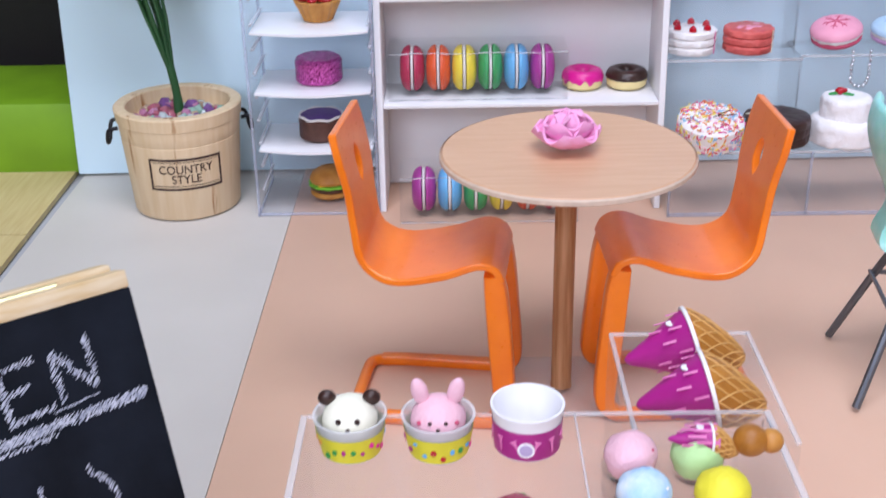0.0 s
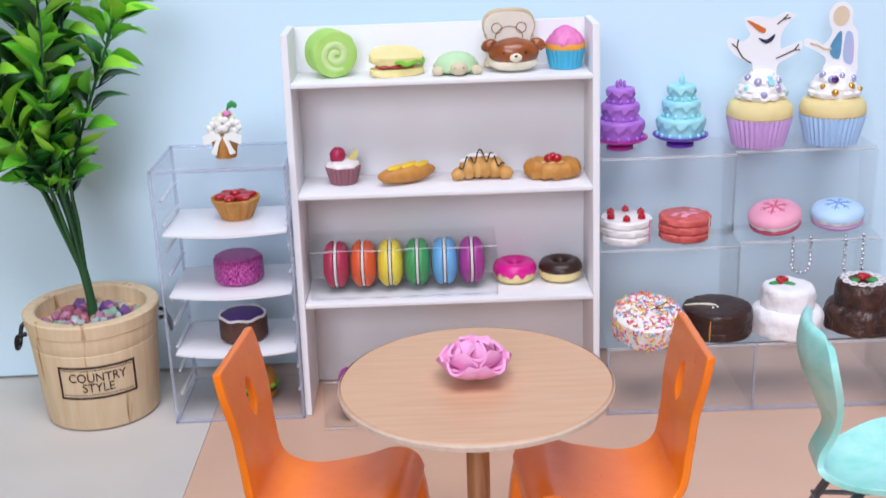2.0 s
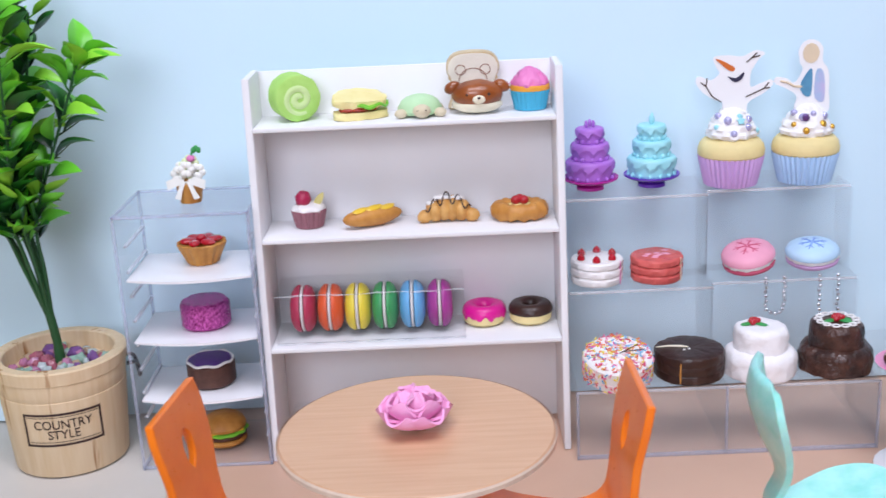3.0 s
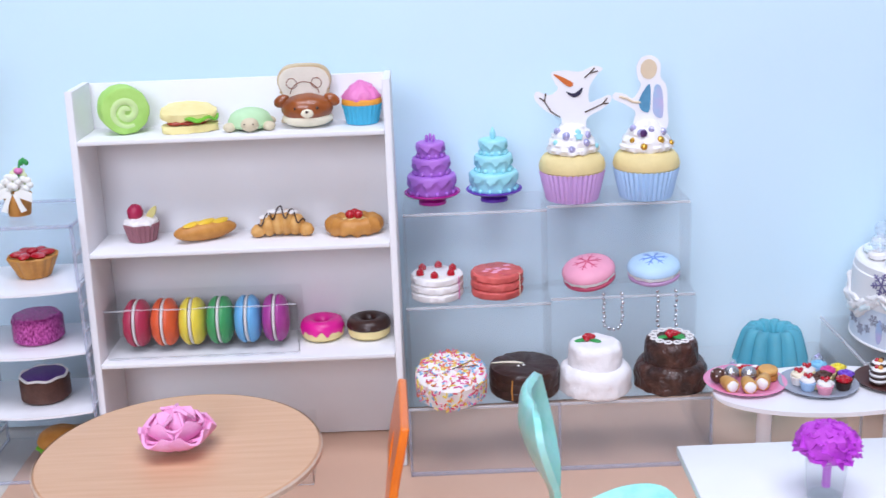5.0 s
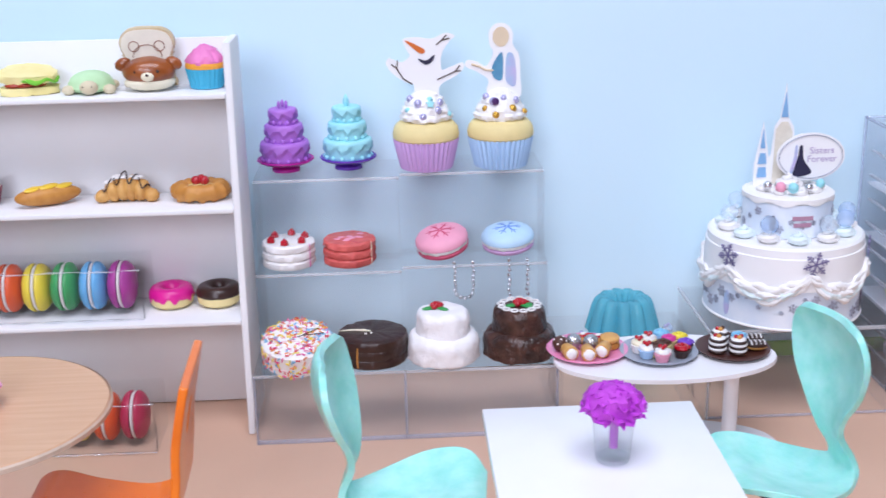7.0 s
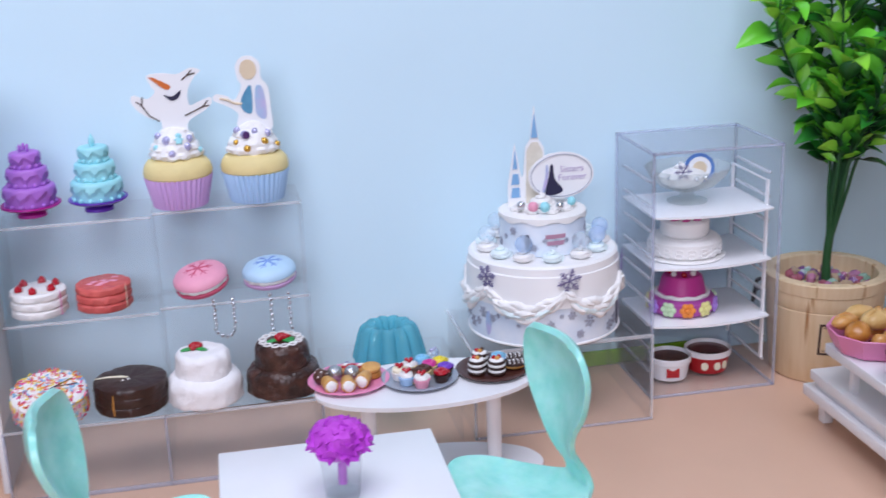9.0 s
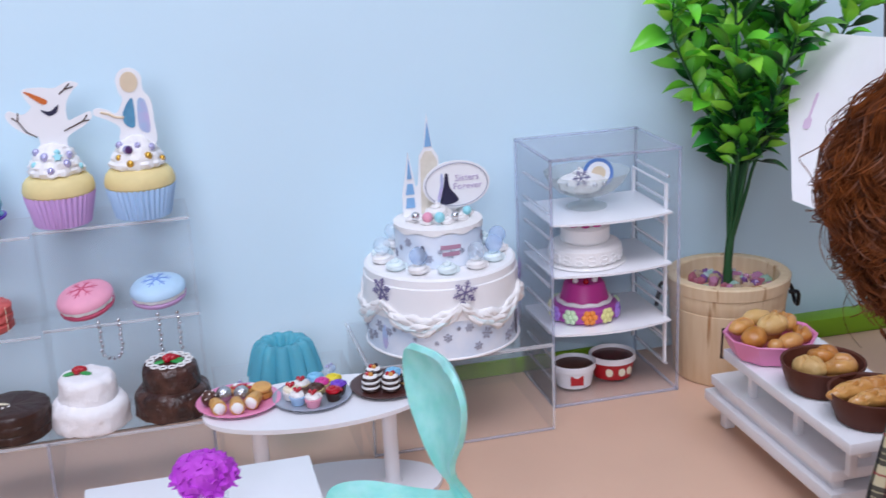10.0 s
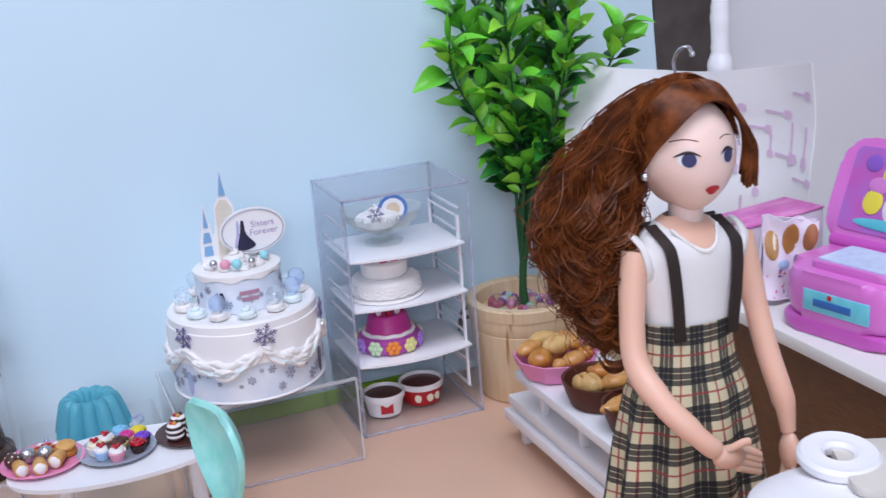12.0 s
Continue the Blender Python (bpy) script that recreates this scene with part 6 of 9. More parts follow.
for k, a in enumerate((-178, -150, -124, -96, -66, -38, -8, 22, 60, 95, 130, 160)):
    dollop(0.0288 * math.cos(a * DEG), 0.0288 * math.sin(a * DEG), H1 + 0.0001, 0.0050, M_mintcream if k % 2 else F_white, (M_icebead, None, M_bluebead, None, M_icebead, None)[k % 6] if k not in (5, 6) else M_bluebead, 0.0043)
for k, a in enumerate((-165, -125, -85, -48, -12, 40, 90, 140)):
    dollop(0.0140 * math.cos(a * DEG), 0.0140 * math.sin(a * DEG), H1 + H2, 0.0032, F_white, None, 0)
dollop(0, 0, H1 + H2, 0.0060, F_white, None, 0)
for a, r, m in ((-148, 0.0021, M_silver), (-100, 0.0026, F_teal), (-70, 0.0020, M_silver), (-30, 0.0022, F_teal), (-122, 0.0026, F_macpink)):
    part("sugar_bead", ball(B(), (0.0150 * math.cos(a * DEG), 0.0150 * math.sin(a * DEG), H1 + H2 + 0.0040), r, 14, 10), m, bc, "coloured sugar bead")
# card topper: castle outline and oval plaque
M_roof = mat("sky_blue_print", "86b6e2", 0.5, bump=0.02)
M_stone = mat("cream_print", "e9e2d4", 0.5, h2="d8d0c0", vscale=200, bump=0.02)
CZ = H1 + H2
castle = part("castle_card", plate(B(), [(x * 1.25, y) for x, y in [(-0.0150, 0), (-0.0150, 0.0100), (-0.0132, 0.0200), (-0.0118, 0.0285), (-0.0102, 0.0200), (-0.0090, 0.0130), (-0.0080, 0.0140), (-0.0070, 0.0265), (-0.0048, 0.0300), (-0.0030, 0.0450), (-0.0012, 0.0300), (0.0012, 0.0260), (0.0016, 0.0220), (0.0050, 0.0230), (0.0060, 0.0170), (0.0070, 0)]], 0.0006, Matrix.Translation((0.0016, 0.0065, CZ)) @ UP @ Matrix.Diagonal((0.92, 1.12, 1, 1))), M_card, bc, "white castle-shaped card")
for pts in (((-0.0128, 0.0170), (-0.0118, 0.0262), (-0.0106, 0.0170)), ((-0.0136, 0.0100), (-0.0128, 0.0148), (-0.0104, 0.0148), (-0.0098, 0.0100)), ((-0.0138, 0.0040), (-0.0132, 0.0085), (-0.0100, 0.0085), (-0.0096, 0.0040)), ((-0.0046, 0.0305), (-0.0030, 0.0420), (-0.0015, 0.0305))):
    part("card_print", plate(B(), [(x * 1.25, y) for x, y in pts], 0.0002, Matrix.Translation((0.0016, 0.0057, CZ)) @ UP @ Matrix.Diagonal((0.92, 1.12, 1, 1))), M_roof, castle, "sky blue printed roof")
for pts in (((-0.0072, 0.0010), (-0.0066, 0.0250), (-0.0044, 0.0285), (-0.0016, 0.0285), (0.0006, 0.0240), (0.0006, 0.0010)),):
    part("card_print", plate(B(), [(x * 1.25, y) for x, y in pts], 0.0002, Matrix.Translation((0.0016, 0.0057, CZ)) @ UP @ Matrix.Diagonal((0.92, 1.12, 1, 1))), M_stone, castle, "cream printed wall")
plaque = part("plaque_card", plate(B(), oval(0.0168, 0.0118, 48), 0.0007, Matrix.Translation((0.0105, 0.0018, CZ + 0.0152)) @ UP), M_card, bc, "white oval plaque card")
part("plaque_rim", tube(B(), [(0.0105 + x, 0.0008, CZ + 0.0152 + y) for x, y in oval(0.0156, 0.0107, 48)], 0.00022, 6, True), M_flakeg, plaque)
part("plaque_patch", plate(B(), smooth_outline([(0.0022, 0.0060), (0.0040, 0.0150), (0.0048, 0.0205), (0.0062, 0.0205), (0.0070, 0.0140), (0.0112, 0.0072)], 4), 0.0002, Matrix.Translation((0, 0.0009, CZ)) @ UP), M_darkprint, plaque, "dark violet printed patch")
part("plaque_patch", plate(B(), smooth_outline([(0.0006, 0.0080), (0.0022, 0.0150), (0.0026, 0.0205), (0.0036, 0.0205), (0.0036, 0.0140), (0.0024, 0.0080)], 4), 0.0002, Matrix.Translation((0, 0.0009, CZ)) @ UP), M_cardblue, plaque, "pale blue printed patch")


def words(name, body, size, m, parent, at, label=""):
    cu = bpy.data.curves.new(name, "FONT")
    cu.body, cu.size, cu.extrude, cu.align_x, cu.align_y = body, size, 0.00008 / 1, "CENTER", "CENTER"
    tmp = bpy.data.objects.new(name, cu)
    me = bpy.data.meshes.new_from_object(tmp)
    bpy.data.objects.remove(tmp)
    me.materials.clear()
    me.materials.append(m)
    ob = new(name, me)
    if parent is not None:
        ob.parent = parent
    ob.matrix_basis = at
    if label:
        ob["label"] = label
    return ob


M_lettering = mat("plum_print", "bfaed0", 0.4, bump=0.02)
words("plaque_text", "Sisters", 0.0046, M_lettering, plaque, Matrix.Translation((0.0158, 0.0009, CZ + 0.0182)) @ UP, "printed words")
words("plaque_text", "Forever", 0.0046, M_lettering, plaque, Matrix.Translation((0.0160, 0.0009, CZ + 0.0140)) @ UP, "printed words")

# ---- things in the second clear case ----
CX = 0.4705


def ice_cup(x, y, r, side, top, label):
    t = thing("ice_cream_cup", label, "ice cream cup", (x, y, 0.0018), "ice cream cups")
    part("cup", lathe(B(), [(0, 0.0001), (r * 0.82, 0.0001), (r * 0.96, 0.0095), (0, 0.0097)], 40), side, t)
    part("rim", lathe(B(), [(r * 0.96, 0.0090), (r * 1.02, 0.0094), (r * 1.02, 0.0122), (r * 0.97, 0.0126), (r * 0.92, 0.0118), (r * 0.90, 0.0095)], 40), M_white, t, "white rim")
    part("filling", lathe(B(), [(0, 0.0112), (r * 0.93, 0.0106)], 40), top, t, "glossy brown filling")
    return t


M_lab = mat("red_label", "b8232a", 0.35, var=0.1, bump=0.02)
t = ice_cup(0.4605, 0.5545, 0.0116, M_white, F_choc2, "white ice cream cup with a red label and brown filling")
stick(plate(B(), [(-0.0035, -0.0026), (0.0035, -0.0026), (0.0035, 0.0026), (-0.0035, 0.0026)], 0.0003), -100 * DEG, 0.0103, 0.0052, M_lab, "label_patch", "red label block", t)
t = ice_cup(0.4845, 0.5590, 0.0125, M_lab, pl("cherry_sauce", "5a1f1c", 0.2), "red ice cream cup with a white rim and brown filling")
for a in (-120, -85, -60):
    stick(plate(B(), oval(0.0020, 0.0024, 14), 0.0003), a * DEG, 0.0112, 0.0048, F_cream, "label_patch", "cream label spot", t)

t = thing("flower_cake", "purple and pink two-tier cake ringed with sugar flowers", "cake", pose(CX - 0.003, 0.5560, CB[0] + 0.0002) @ Matrix.Scale(1.12, 4))
F_pur, F_mag = pl("purple_icing", "b24aa4", 0.45), pl("deep_pink_icing", "c43490", 0.45)
part("lower_tier", disc(B(), 0.0158, 0.0001, 0.0080, 52, 0.0016), F_pur, t)
part("upper_tier", lathe(B(), [(0.0120, 0.0078), (0.0112, 0.0100), (0.0096, 0.0165), (0.0085, 0.0176), (0, 0.0178)], 44), F_mag, t, "deep pink upper tier")
part("cream_border", tube(B(), [(0.0122 * math.cos(a), 0.0122 * math.sin(a), 0.0086 + 0.0003 * math.sin(10 * a)) for a in [k * math.pi / 24 for k in range(48)]], 0.0011, 8, True), F_white, t, "white cream border")
FL = [pl("sugar_yellow", "ece69a", 0.5), pl("sugar_lilac", "b48ae0", 0.5), pl("sugar_green", "cfeac0", 0.5), pl("sugar_orange", "f0903c", 0.5)]
for k in range(11):
    a = (-200 + 360 * k / 11) * DEG
    g = B()
    for j in range(6):
        b = j * math.pi / 3
        ball(g, (0.0024 * math.cos(b), 0.0024 * math.sin(b), 0), (0.0016, 0.0016, 0.0009), 8, 6)
    ball(g, (0, 0, 0.0006), (0.0013, 0.0013, 0.0009), 8, 6)
    stick(g, a, 0.0160, 0.0042, FL[k % 4], "sugar_flower", "pastel sugar flower", t)
for k in range(7):
    a = k * 2 * math.pi / 7
    part("cherry", ball(B(), (0.0058 * math.cos(a), 0.0058 * math.sin(a), 0.0186), 0.0014, 10, 8), F_red if k % 2 else F_white, t)

t = thing("white_tier_cake", "white two-tier cake with piped lace and pink petals", "cake", (CX - 0.003, 0.5540, CB[1] + 0.0002))
part("board", disc(B(), 0.0212, 0.0001, 0.0012, 60, 0.0004, wob=flute(22, 0.012)), F_white, t)
part("lower_tier", disc(B(), 0.0188, 0.0012, 0.0110, 56, 0.0018), F_white, t)
part("upper_tier", disc(B(), 0.0128, 0.0108, 0.0205, 48, 0.0016), F_white, t)
for k in range(18):
    a = 2 * math.pi * k / 18
    for j in range(2):
        part("lace_loop", tube(B(), [wrap(0.0190, a + 0.11 * math.cos(b), 0.0038 + 0.0024 * j + 0.0012 * math.sin(b)) for b in [i * math.pi / 5 for i in range(10)]], 0.0004, 5, True), F_white, t)
for k in range(10):
    a = 2 * math.pi * k / 10
    part("petal", ball(B(), (0.0098 * math.cos(a), 0.0098 * math.sin(a), 0.0207), (0.0024, 0.0013, 0.0006), 10, 6), F_mgt, t, "deep pink sugar petal")

M_bowl = clear("moulded_glass", (0.97, 0.985, 0.985), 0.05, 1.5, 0.16, (0.90, 0.95, 0.95))
t = thing("glass_compote", "footed glass bowl of white cream with a round blue badge", "dessert bowl", pose(CX, 0.5590, CB[2] + 0.0002) @ Matrix.Diagonal((1.08, 1.0, 1.0, 1)))
part("foot", lathe(B(), [(0, 0.0002), (0.0098, 0.0002), (0.0098, 0.0010), (0.0040, 0.0026), (0.0030, 0.0050), (0.0046, 0.0068), (0, 0.0068)], 40), M_bowl, t)
part("bowl", lathe(B(), [(0, 0.0062), (0.0070, 0.0064), (0.0135, 0.0092), (0.0176, 0.0138), (0.0204, 0.0192), (0.0208, 0.0193), (0.0181, 0.0138), (0.0136, 0.0098), (0.0068, 0.0071), (0, 0.0069)], 60, wob=flute(16, 0.012)), M_bowl, t)
part("cream", lathe(B(), [(0, 0.0078), (0.0050, 0.0080), (0.0096, 0.0104), (0.0110, 0.0140), (0.0090, 0.0164), (0.0050, 0.0180), (0, 0.0186)], 40, (-0.002, 0.001, 0), lambda a, k: 1 + 0.09 * math.sin(6 * a + k)), F_white, t, "white whipped cream")
g = swirl(B(), 0.0058, 0.0150, 0.0215, 2.6, 0.0022, 50, (-0.0035, 0))
part("cream_peak", g, F_white, t)
badge = part("badge", plate(B(), oval(0.0078, 0.0078, 36), 0.0006, Matrix.Translation((0.0062, 0.001, 0.0172)) @ UP @ rx(-8)), mat("mid_blue_print", "5b83c4", 0.35, bump=0.02), t, "round blue badge card")
part("badge_disc", plate(B(), oval(0.0060, 0.0060, 30), 0.0002, Matrix.Translation((0.0062, 0.0003, 0.0173)) @ UP @ rx(-8)), M_card, badge)
part("badge_disc", plate(B(), oval(0.0036, 0.0036, 24), 0.0002, Matrix.Translation((0.0062, 0.0000, 0.0174)) @ UP @ rx(-8)), M_cardskin, badge)
part("flake_ornament", snowflake(0.0042), M_flake, t, "lavender snowflake ornament", at=Matrix.Translation((-0.0062, -0.0105, 0.0185)) @ UP)
for x, y, z in ((0.0005, -0.0105, 0.0140), (0.006, -0.0085, 0.0140), (-0.0105, -0.004, 0.0140)):
    part("pearl", ball(B(), (x, y, z), 0.0013, 10, 8), M_silver, t)


# ---- plant pots ----
def bucket_material():
    m = mat("pine_staves", "e2caa8", 0.6, h2="d9bd96", vscale=60, stretch=(5, 5, 0.35), bump=0.2, bscale=500)
    t = m.node_tree
    b = t.nodes["Principled BSDF"]
    old = b.inputs["Base Color"].links[0].from_socket
    co = t.nodes.new("ShaderNodeTexCoord")
    mp = t.nodes.new("ShaderNodeMapping")
    mp.inputs["Scale"].default_value = (120, 120, 7)
    t.links.new(co.outputs["Object"], mp.inputs[0])
    n = t.nodes.new("ShaderNodeTexNoise")
    n.inputs["Scale"].default_value, n.inputs["Detail"].default_value = 1.0, 3
    t.links.new(mp.outputs[0], n.inputs["Vector"])
    r = t.nodes.new("ShaderNodeMapRange")
    r.inputs[1].default_value, r.inputs[2].default_value = 0.655, 0.70
    t.links.new(n.outputs[0], r.inputs[0])
    mix = t.nodes.new("ShaderNodeMix")
    mix.data_type = "RGBA"
    t.links.new(r.outputs[0], mix.inputs[0])
    t.links.new(old, mix.inputs[6])
    mix.inputs[7].default_value = lin("a87648")
    t.links.new(mix.outputs[2], b.inputs["Base Color"])
    return m


M_bucket = bucket_material()
M_wire = mat("black_wire", "1c1a1c", 0.4, metal=0.5)
M_stamp = mat("dark_stamp_ink", "3f2a26", 0.6, var=0.1, bump=0.05)
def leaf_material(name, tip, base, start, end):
    """Plastic leaf, darker at its stalk and lighter towards its tip."""
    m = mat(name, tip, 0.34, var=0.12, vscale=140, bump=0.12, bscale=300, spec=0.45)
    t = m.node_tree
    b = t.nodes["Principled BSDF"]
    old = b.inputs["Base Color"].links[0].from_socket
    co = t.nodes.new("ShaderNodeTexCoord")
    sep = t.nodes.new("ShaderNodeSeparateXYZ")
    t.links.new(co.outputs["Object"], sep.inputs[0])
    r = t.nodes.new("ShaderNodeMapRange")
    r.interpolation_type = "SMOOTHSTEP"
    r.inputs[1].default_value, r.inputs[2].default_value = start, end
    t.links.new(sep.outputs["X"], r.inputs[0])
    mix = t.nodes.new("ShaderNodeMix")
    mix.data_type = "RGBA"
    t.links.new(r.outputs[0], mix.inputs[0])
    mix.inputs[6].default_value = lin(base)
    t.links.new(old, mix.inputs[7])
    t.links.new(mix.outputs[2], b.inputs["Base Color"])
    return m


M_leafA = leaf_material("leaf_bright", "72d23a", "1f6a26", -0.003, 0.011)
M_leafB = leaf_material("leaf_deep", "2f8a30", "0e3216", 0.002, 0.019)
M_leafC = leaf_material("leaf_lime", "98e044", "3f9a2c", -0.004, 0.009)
M_stem = mat("stem_green", "1d4a26", 0.5, h2="2a5a30", vscale=80, stretch=(1, 1, 0.2), bump=0.2)
PEB = [jelly_material(n, h, 0.42, 0.12) for n, h in (("pebble_pink", "dc9cc0"), ("pebble_mint", "b8dccc"), ("pebble_rose", "cc7c8e"), ("pebble_violet", "9a6cae"), ("pebble_ice", "dce8ea"), ("pebble_sand", "d6bca0"))]


def bend(ob, rad, ang0):
    """Wraps a flat mesh (x along the turn, y up) round a standing cylinder of radius rad(z)."""
    for v in ob.data.vertices:
        x, y, z = v.co
        a = ang0 + x / rad(y)
        q = rad(y) + z
        v.co = (q * math.cos(a), q * math.sin(a), y)


def pot(at, ang0, label, turn=0.0):
    """A slightly tapered wooden bucket; ang0 turns the stamped label."""
    p = thing("plant_pot", label, "plant pot", at, "wooden plant pots")
    rad = lambda z: 0.0278 + 0.0042 * z / 0.056
    prof = [(0, 0.0002), (0.0274, 0.0002), (rad(0.001), 0.001), (rad(0.040), 0.040), (rad(0.0402) - 0.0003, 0.0404), (rad(0.041), 0.0410), (rad(0.0485) + 0.0002, 0.0485), (rad(0.0488) + 0.0001, 0.0490), (rad(0.049) + 0.0008, 0.0494), (rad(0.056) + 0.0010, 0.0556), (rad(0.056) + 0.0002, 0.0563), (0.0275, 0.0563), (0.0268, 0.0556), (0.0262, 0.0470), (0, 0.0470)]
    part("bucket", lathe(B(), prof, 96), M_bucket, p)
    # label
    q = lambda z: rad(z) + 0.00025
    g = B()
    w, h, zc = 0.0192, 0.0088, 0.0262
    for x0, x1, y0, y1 in ((-w, w, h - 0.0012, h), (-w, w, -h, -h + 0.0012), (-w, -w + 0.0012, -h + 0.0012, h - 0.0012), (w - 0.0012, w, -h + 0.0012, h - 0.0012)):
        n = 24 if x1 - x0 > 0.01 else 1
        for k in range(n):
            xa, xb = x0 + (x1 - x0) * k / n, x0 + (x1 - x0) * (k + 1) / n
            vs = [g.verts.new((x, zc + y, 0)) for x, y in ((xa, y0), (xb, y0), (xb, y1), (xa, y1))]
            g.faces.new(vs)
    lab = part("stamp_frame", g, M_stamp, p, "dark stamped frame")
    bend(lab, q, ang0)
    g = B()
    ln = 30
    for y in (h - 0.0022, -h + 0.0022):
        for k in range(ln):
            xa, xb = -w + 0.0018 + (2 * w - 0.0036) * k / ln, -w + 0.0018 + (2 * w - 0.0036) * (k + 1) / ln
            g.faces.new([g.verts.new((x, zc + yy, 0)) for x, yy in ((xa, y), (xb, y), (xb, y + 0.0003), (xa, y + 0.0003))])
    lab = part("stamp_line", g, M_stamp, p)
    bend(lab, q, ang0)
    for body, y, size in (("COUNTRY", 0.0026, 0.0066), ("STYLE", -0.0028, 0.0066)):
        ob = words("stamp_text", body, size, M_stamp, p, Matrix.Translation((0, 0, 0)), "dark stamped words")
        for v in ob.data.vertices:
            v.co = (v.co.x * 0.88, v.co.y + zc + y, v.co.z)
        bend(ob, lambda z: q(z) + 0.0001, ang0)
    for s in (0, 1):
        a = ang0 + turn + math.pi / 2 + 0.12 + s * (math.pi - 0.24)
        d, e = Vector((math.cos(a), math.sin(a), 0)), Vector((-math.sin(a), math.cos(a), 0))
        pts = [d * 0.0312 + e * -0.0070 + Vector((0, 0, 0.0455)), d * 0.0360 + e * -0.0068 + Vector((0, 0, 0.0450)), d * 0.0372 + e * -0.0035 + Vector((0, 0, 0.0372)), d * 0.0374 + e * 0.0035 + Vector((0, 0, 0.0368)), d * 0.0360 + e * 0.0068 + Vector((0, 0, 0.0440)), d * 0.0312 + e * 0.0070 + Vector((0, 0, 0.0455))]
        part("wire_handle", tube(B(), spline(pts, 5), 0.0011, 8), M_wire, p, "black wire handle")
    return p


def pebbles(at, seed, n=75):
    R = random.Random(seed)
    root = thing("pebble_fill", "loose translucent pastel pebbles filling the pot", "pebbles", at, "pebble fillings")
    bases = []
    for m in PEB:
        g = B()
        bmesh.ops.create_icosphere(g, subdivisions=1, radius=1.0)
        for v in g.verts:
            v.co *= 1 + 0.28 * noise.noise(v.co * 1.7 + Vector((R.uniform(0, 9), 0, 0)))
        bases.append(part("pebble", g, m, root, sharp=25))
    made = 0
    for k in range(n):
        a, q = R.uniform(0, 6.283), 0.0228 * math.sqrt(R.random())
        s = R.uniform(0.0026, 0.0046)
        M = Matrix.Translation((q * math.cos(a), q * math.sin(a), 0.0478 + R.uniform(0, 0.0042) * (1 - q / 0.03))) @ Euler((R.uniform(0, 3), R.uniform(0, 3), R.uniform(0, 3))).to_matrix().to_4x4() @ Matrix.Diagonal((s, s * R.uniform(0.6, 1), s * R.uniform(0.6, 0.9), 1))
        if k < len(bases):
            bases[k].matrix_basis = M
        else:
            ob = bases[k % len(bases)].copy()
            scene.collection.objects.link(ob)
            ob.matrix_basis = M


def leaf_mesh(name, m, L, W, cup, droop):
    g = B()
    prof = (0.06, 0.62, 0.96, 1.0, 0.84, 0.50, 0.04)
    rows = []
    for i, w in enumerate(prof):
        s = i / (len(prof) - 1)
        x = L * s
        z0 = droop * L * (0.9 * s - 1.5 * s * s)
        rows.append([(x, W / 2 * w * u, z0 + cup * W * (abs(u) ** 1.4) * w) for u in (-1, -0.5, 0, 0.5, 1)])
    V = [[g.verts.new(p) for p in r] for r in rows]
    for i in range(len(V) - 1):
        for j in range(4):
            g.faces.new((V[i][j], V[i + 1][j], V[i + 1][j + 1], V[i][j + 1]))
    tube(g, [(-L * 0.16, 0, 0), (0, 0, 0), (L * 0.5, 0, rows[3][2][2] + 0.0001)], [0.0005, 0.00045, 0.0002], 5)
    me = bpy.data.meshes.new(name)
    g.to_mesh(me)
    g.free()
    me.shade_smooth()
    me.materials.append(m)
    return me


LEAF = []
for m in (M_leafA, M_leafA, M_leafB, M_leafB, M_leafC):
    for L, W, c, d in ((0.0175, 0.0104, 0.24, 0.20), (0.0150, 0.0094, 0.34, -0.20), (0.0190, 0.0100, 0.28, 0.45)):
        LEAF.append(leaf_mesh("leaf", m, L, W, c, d))


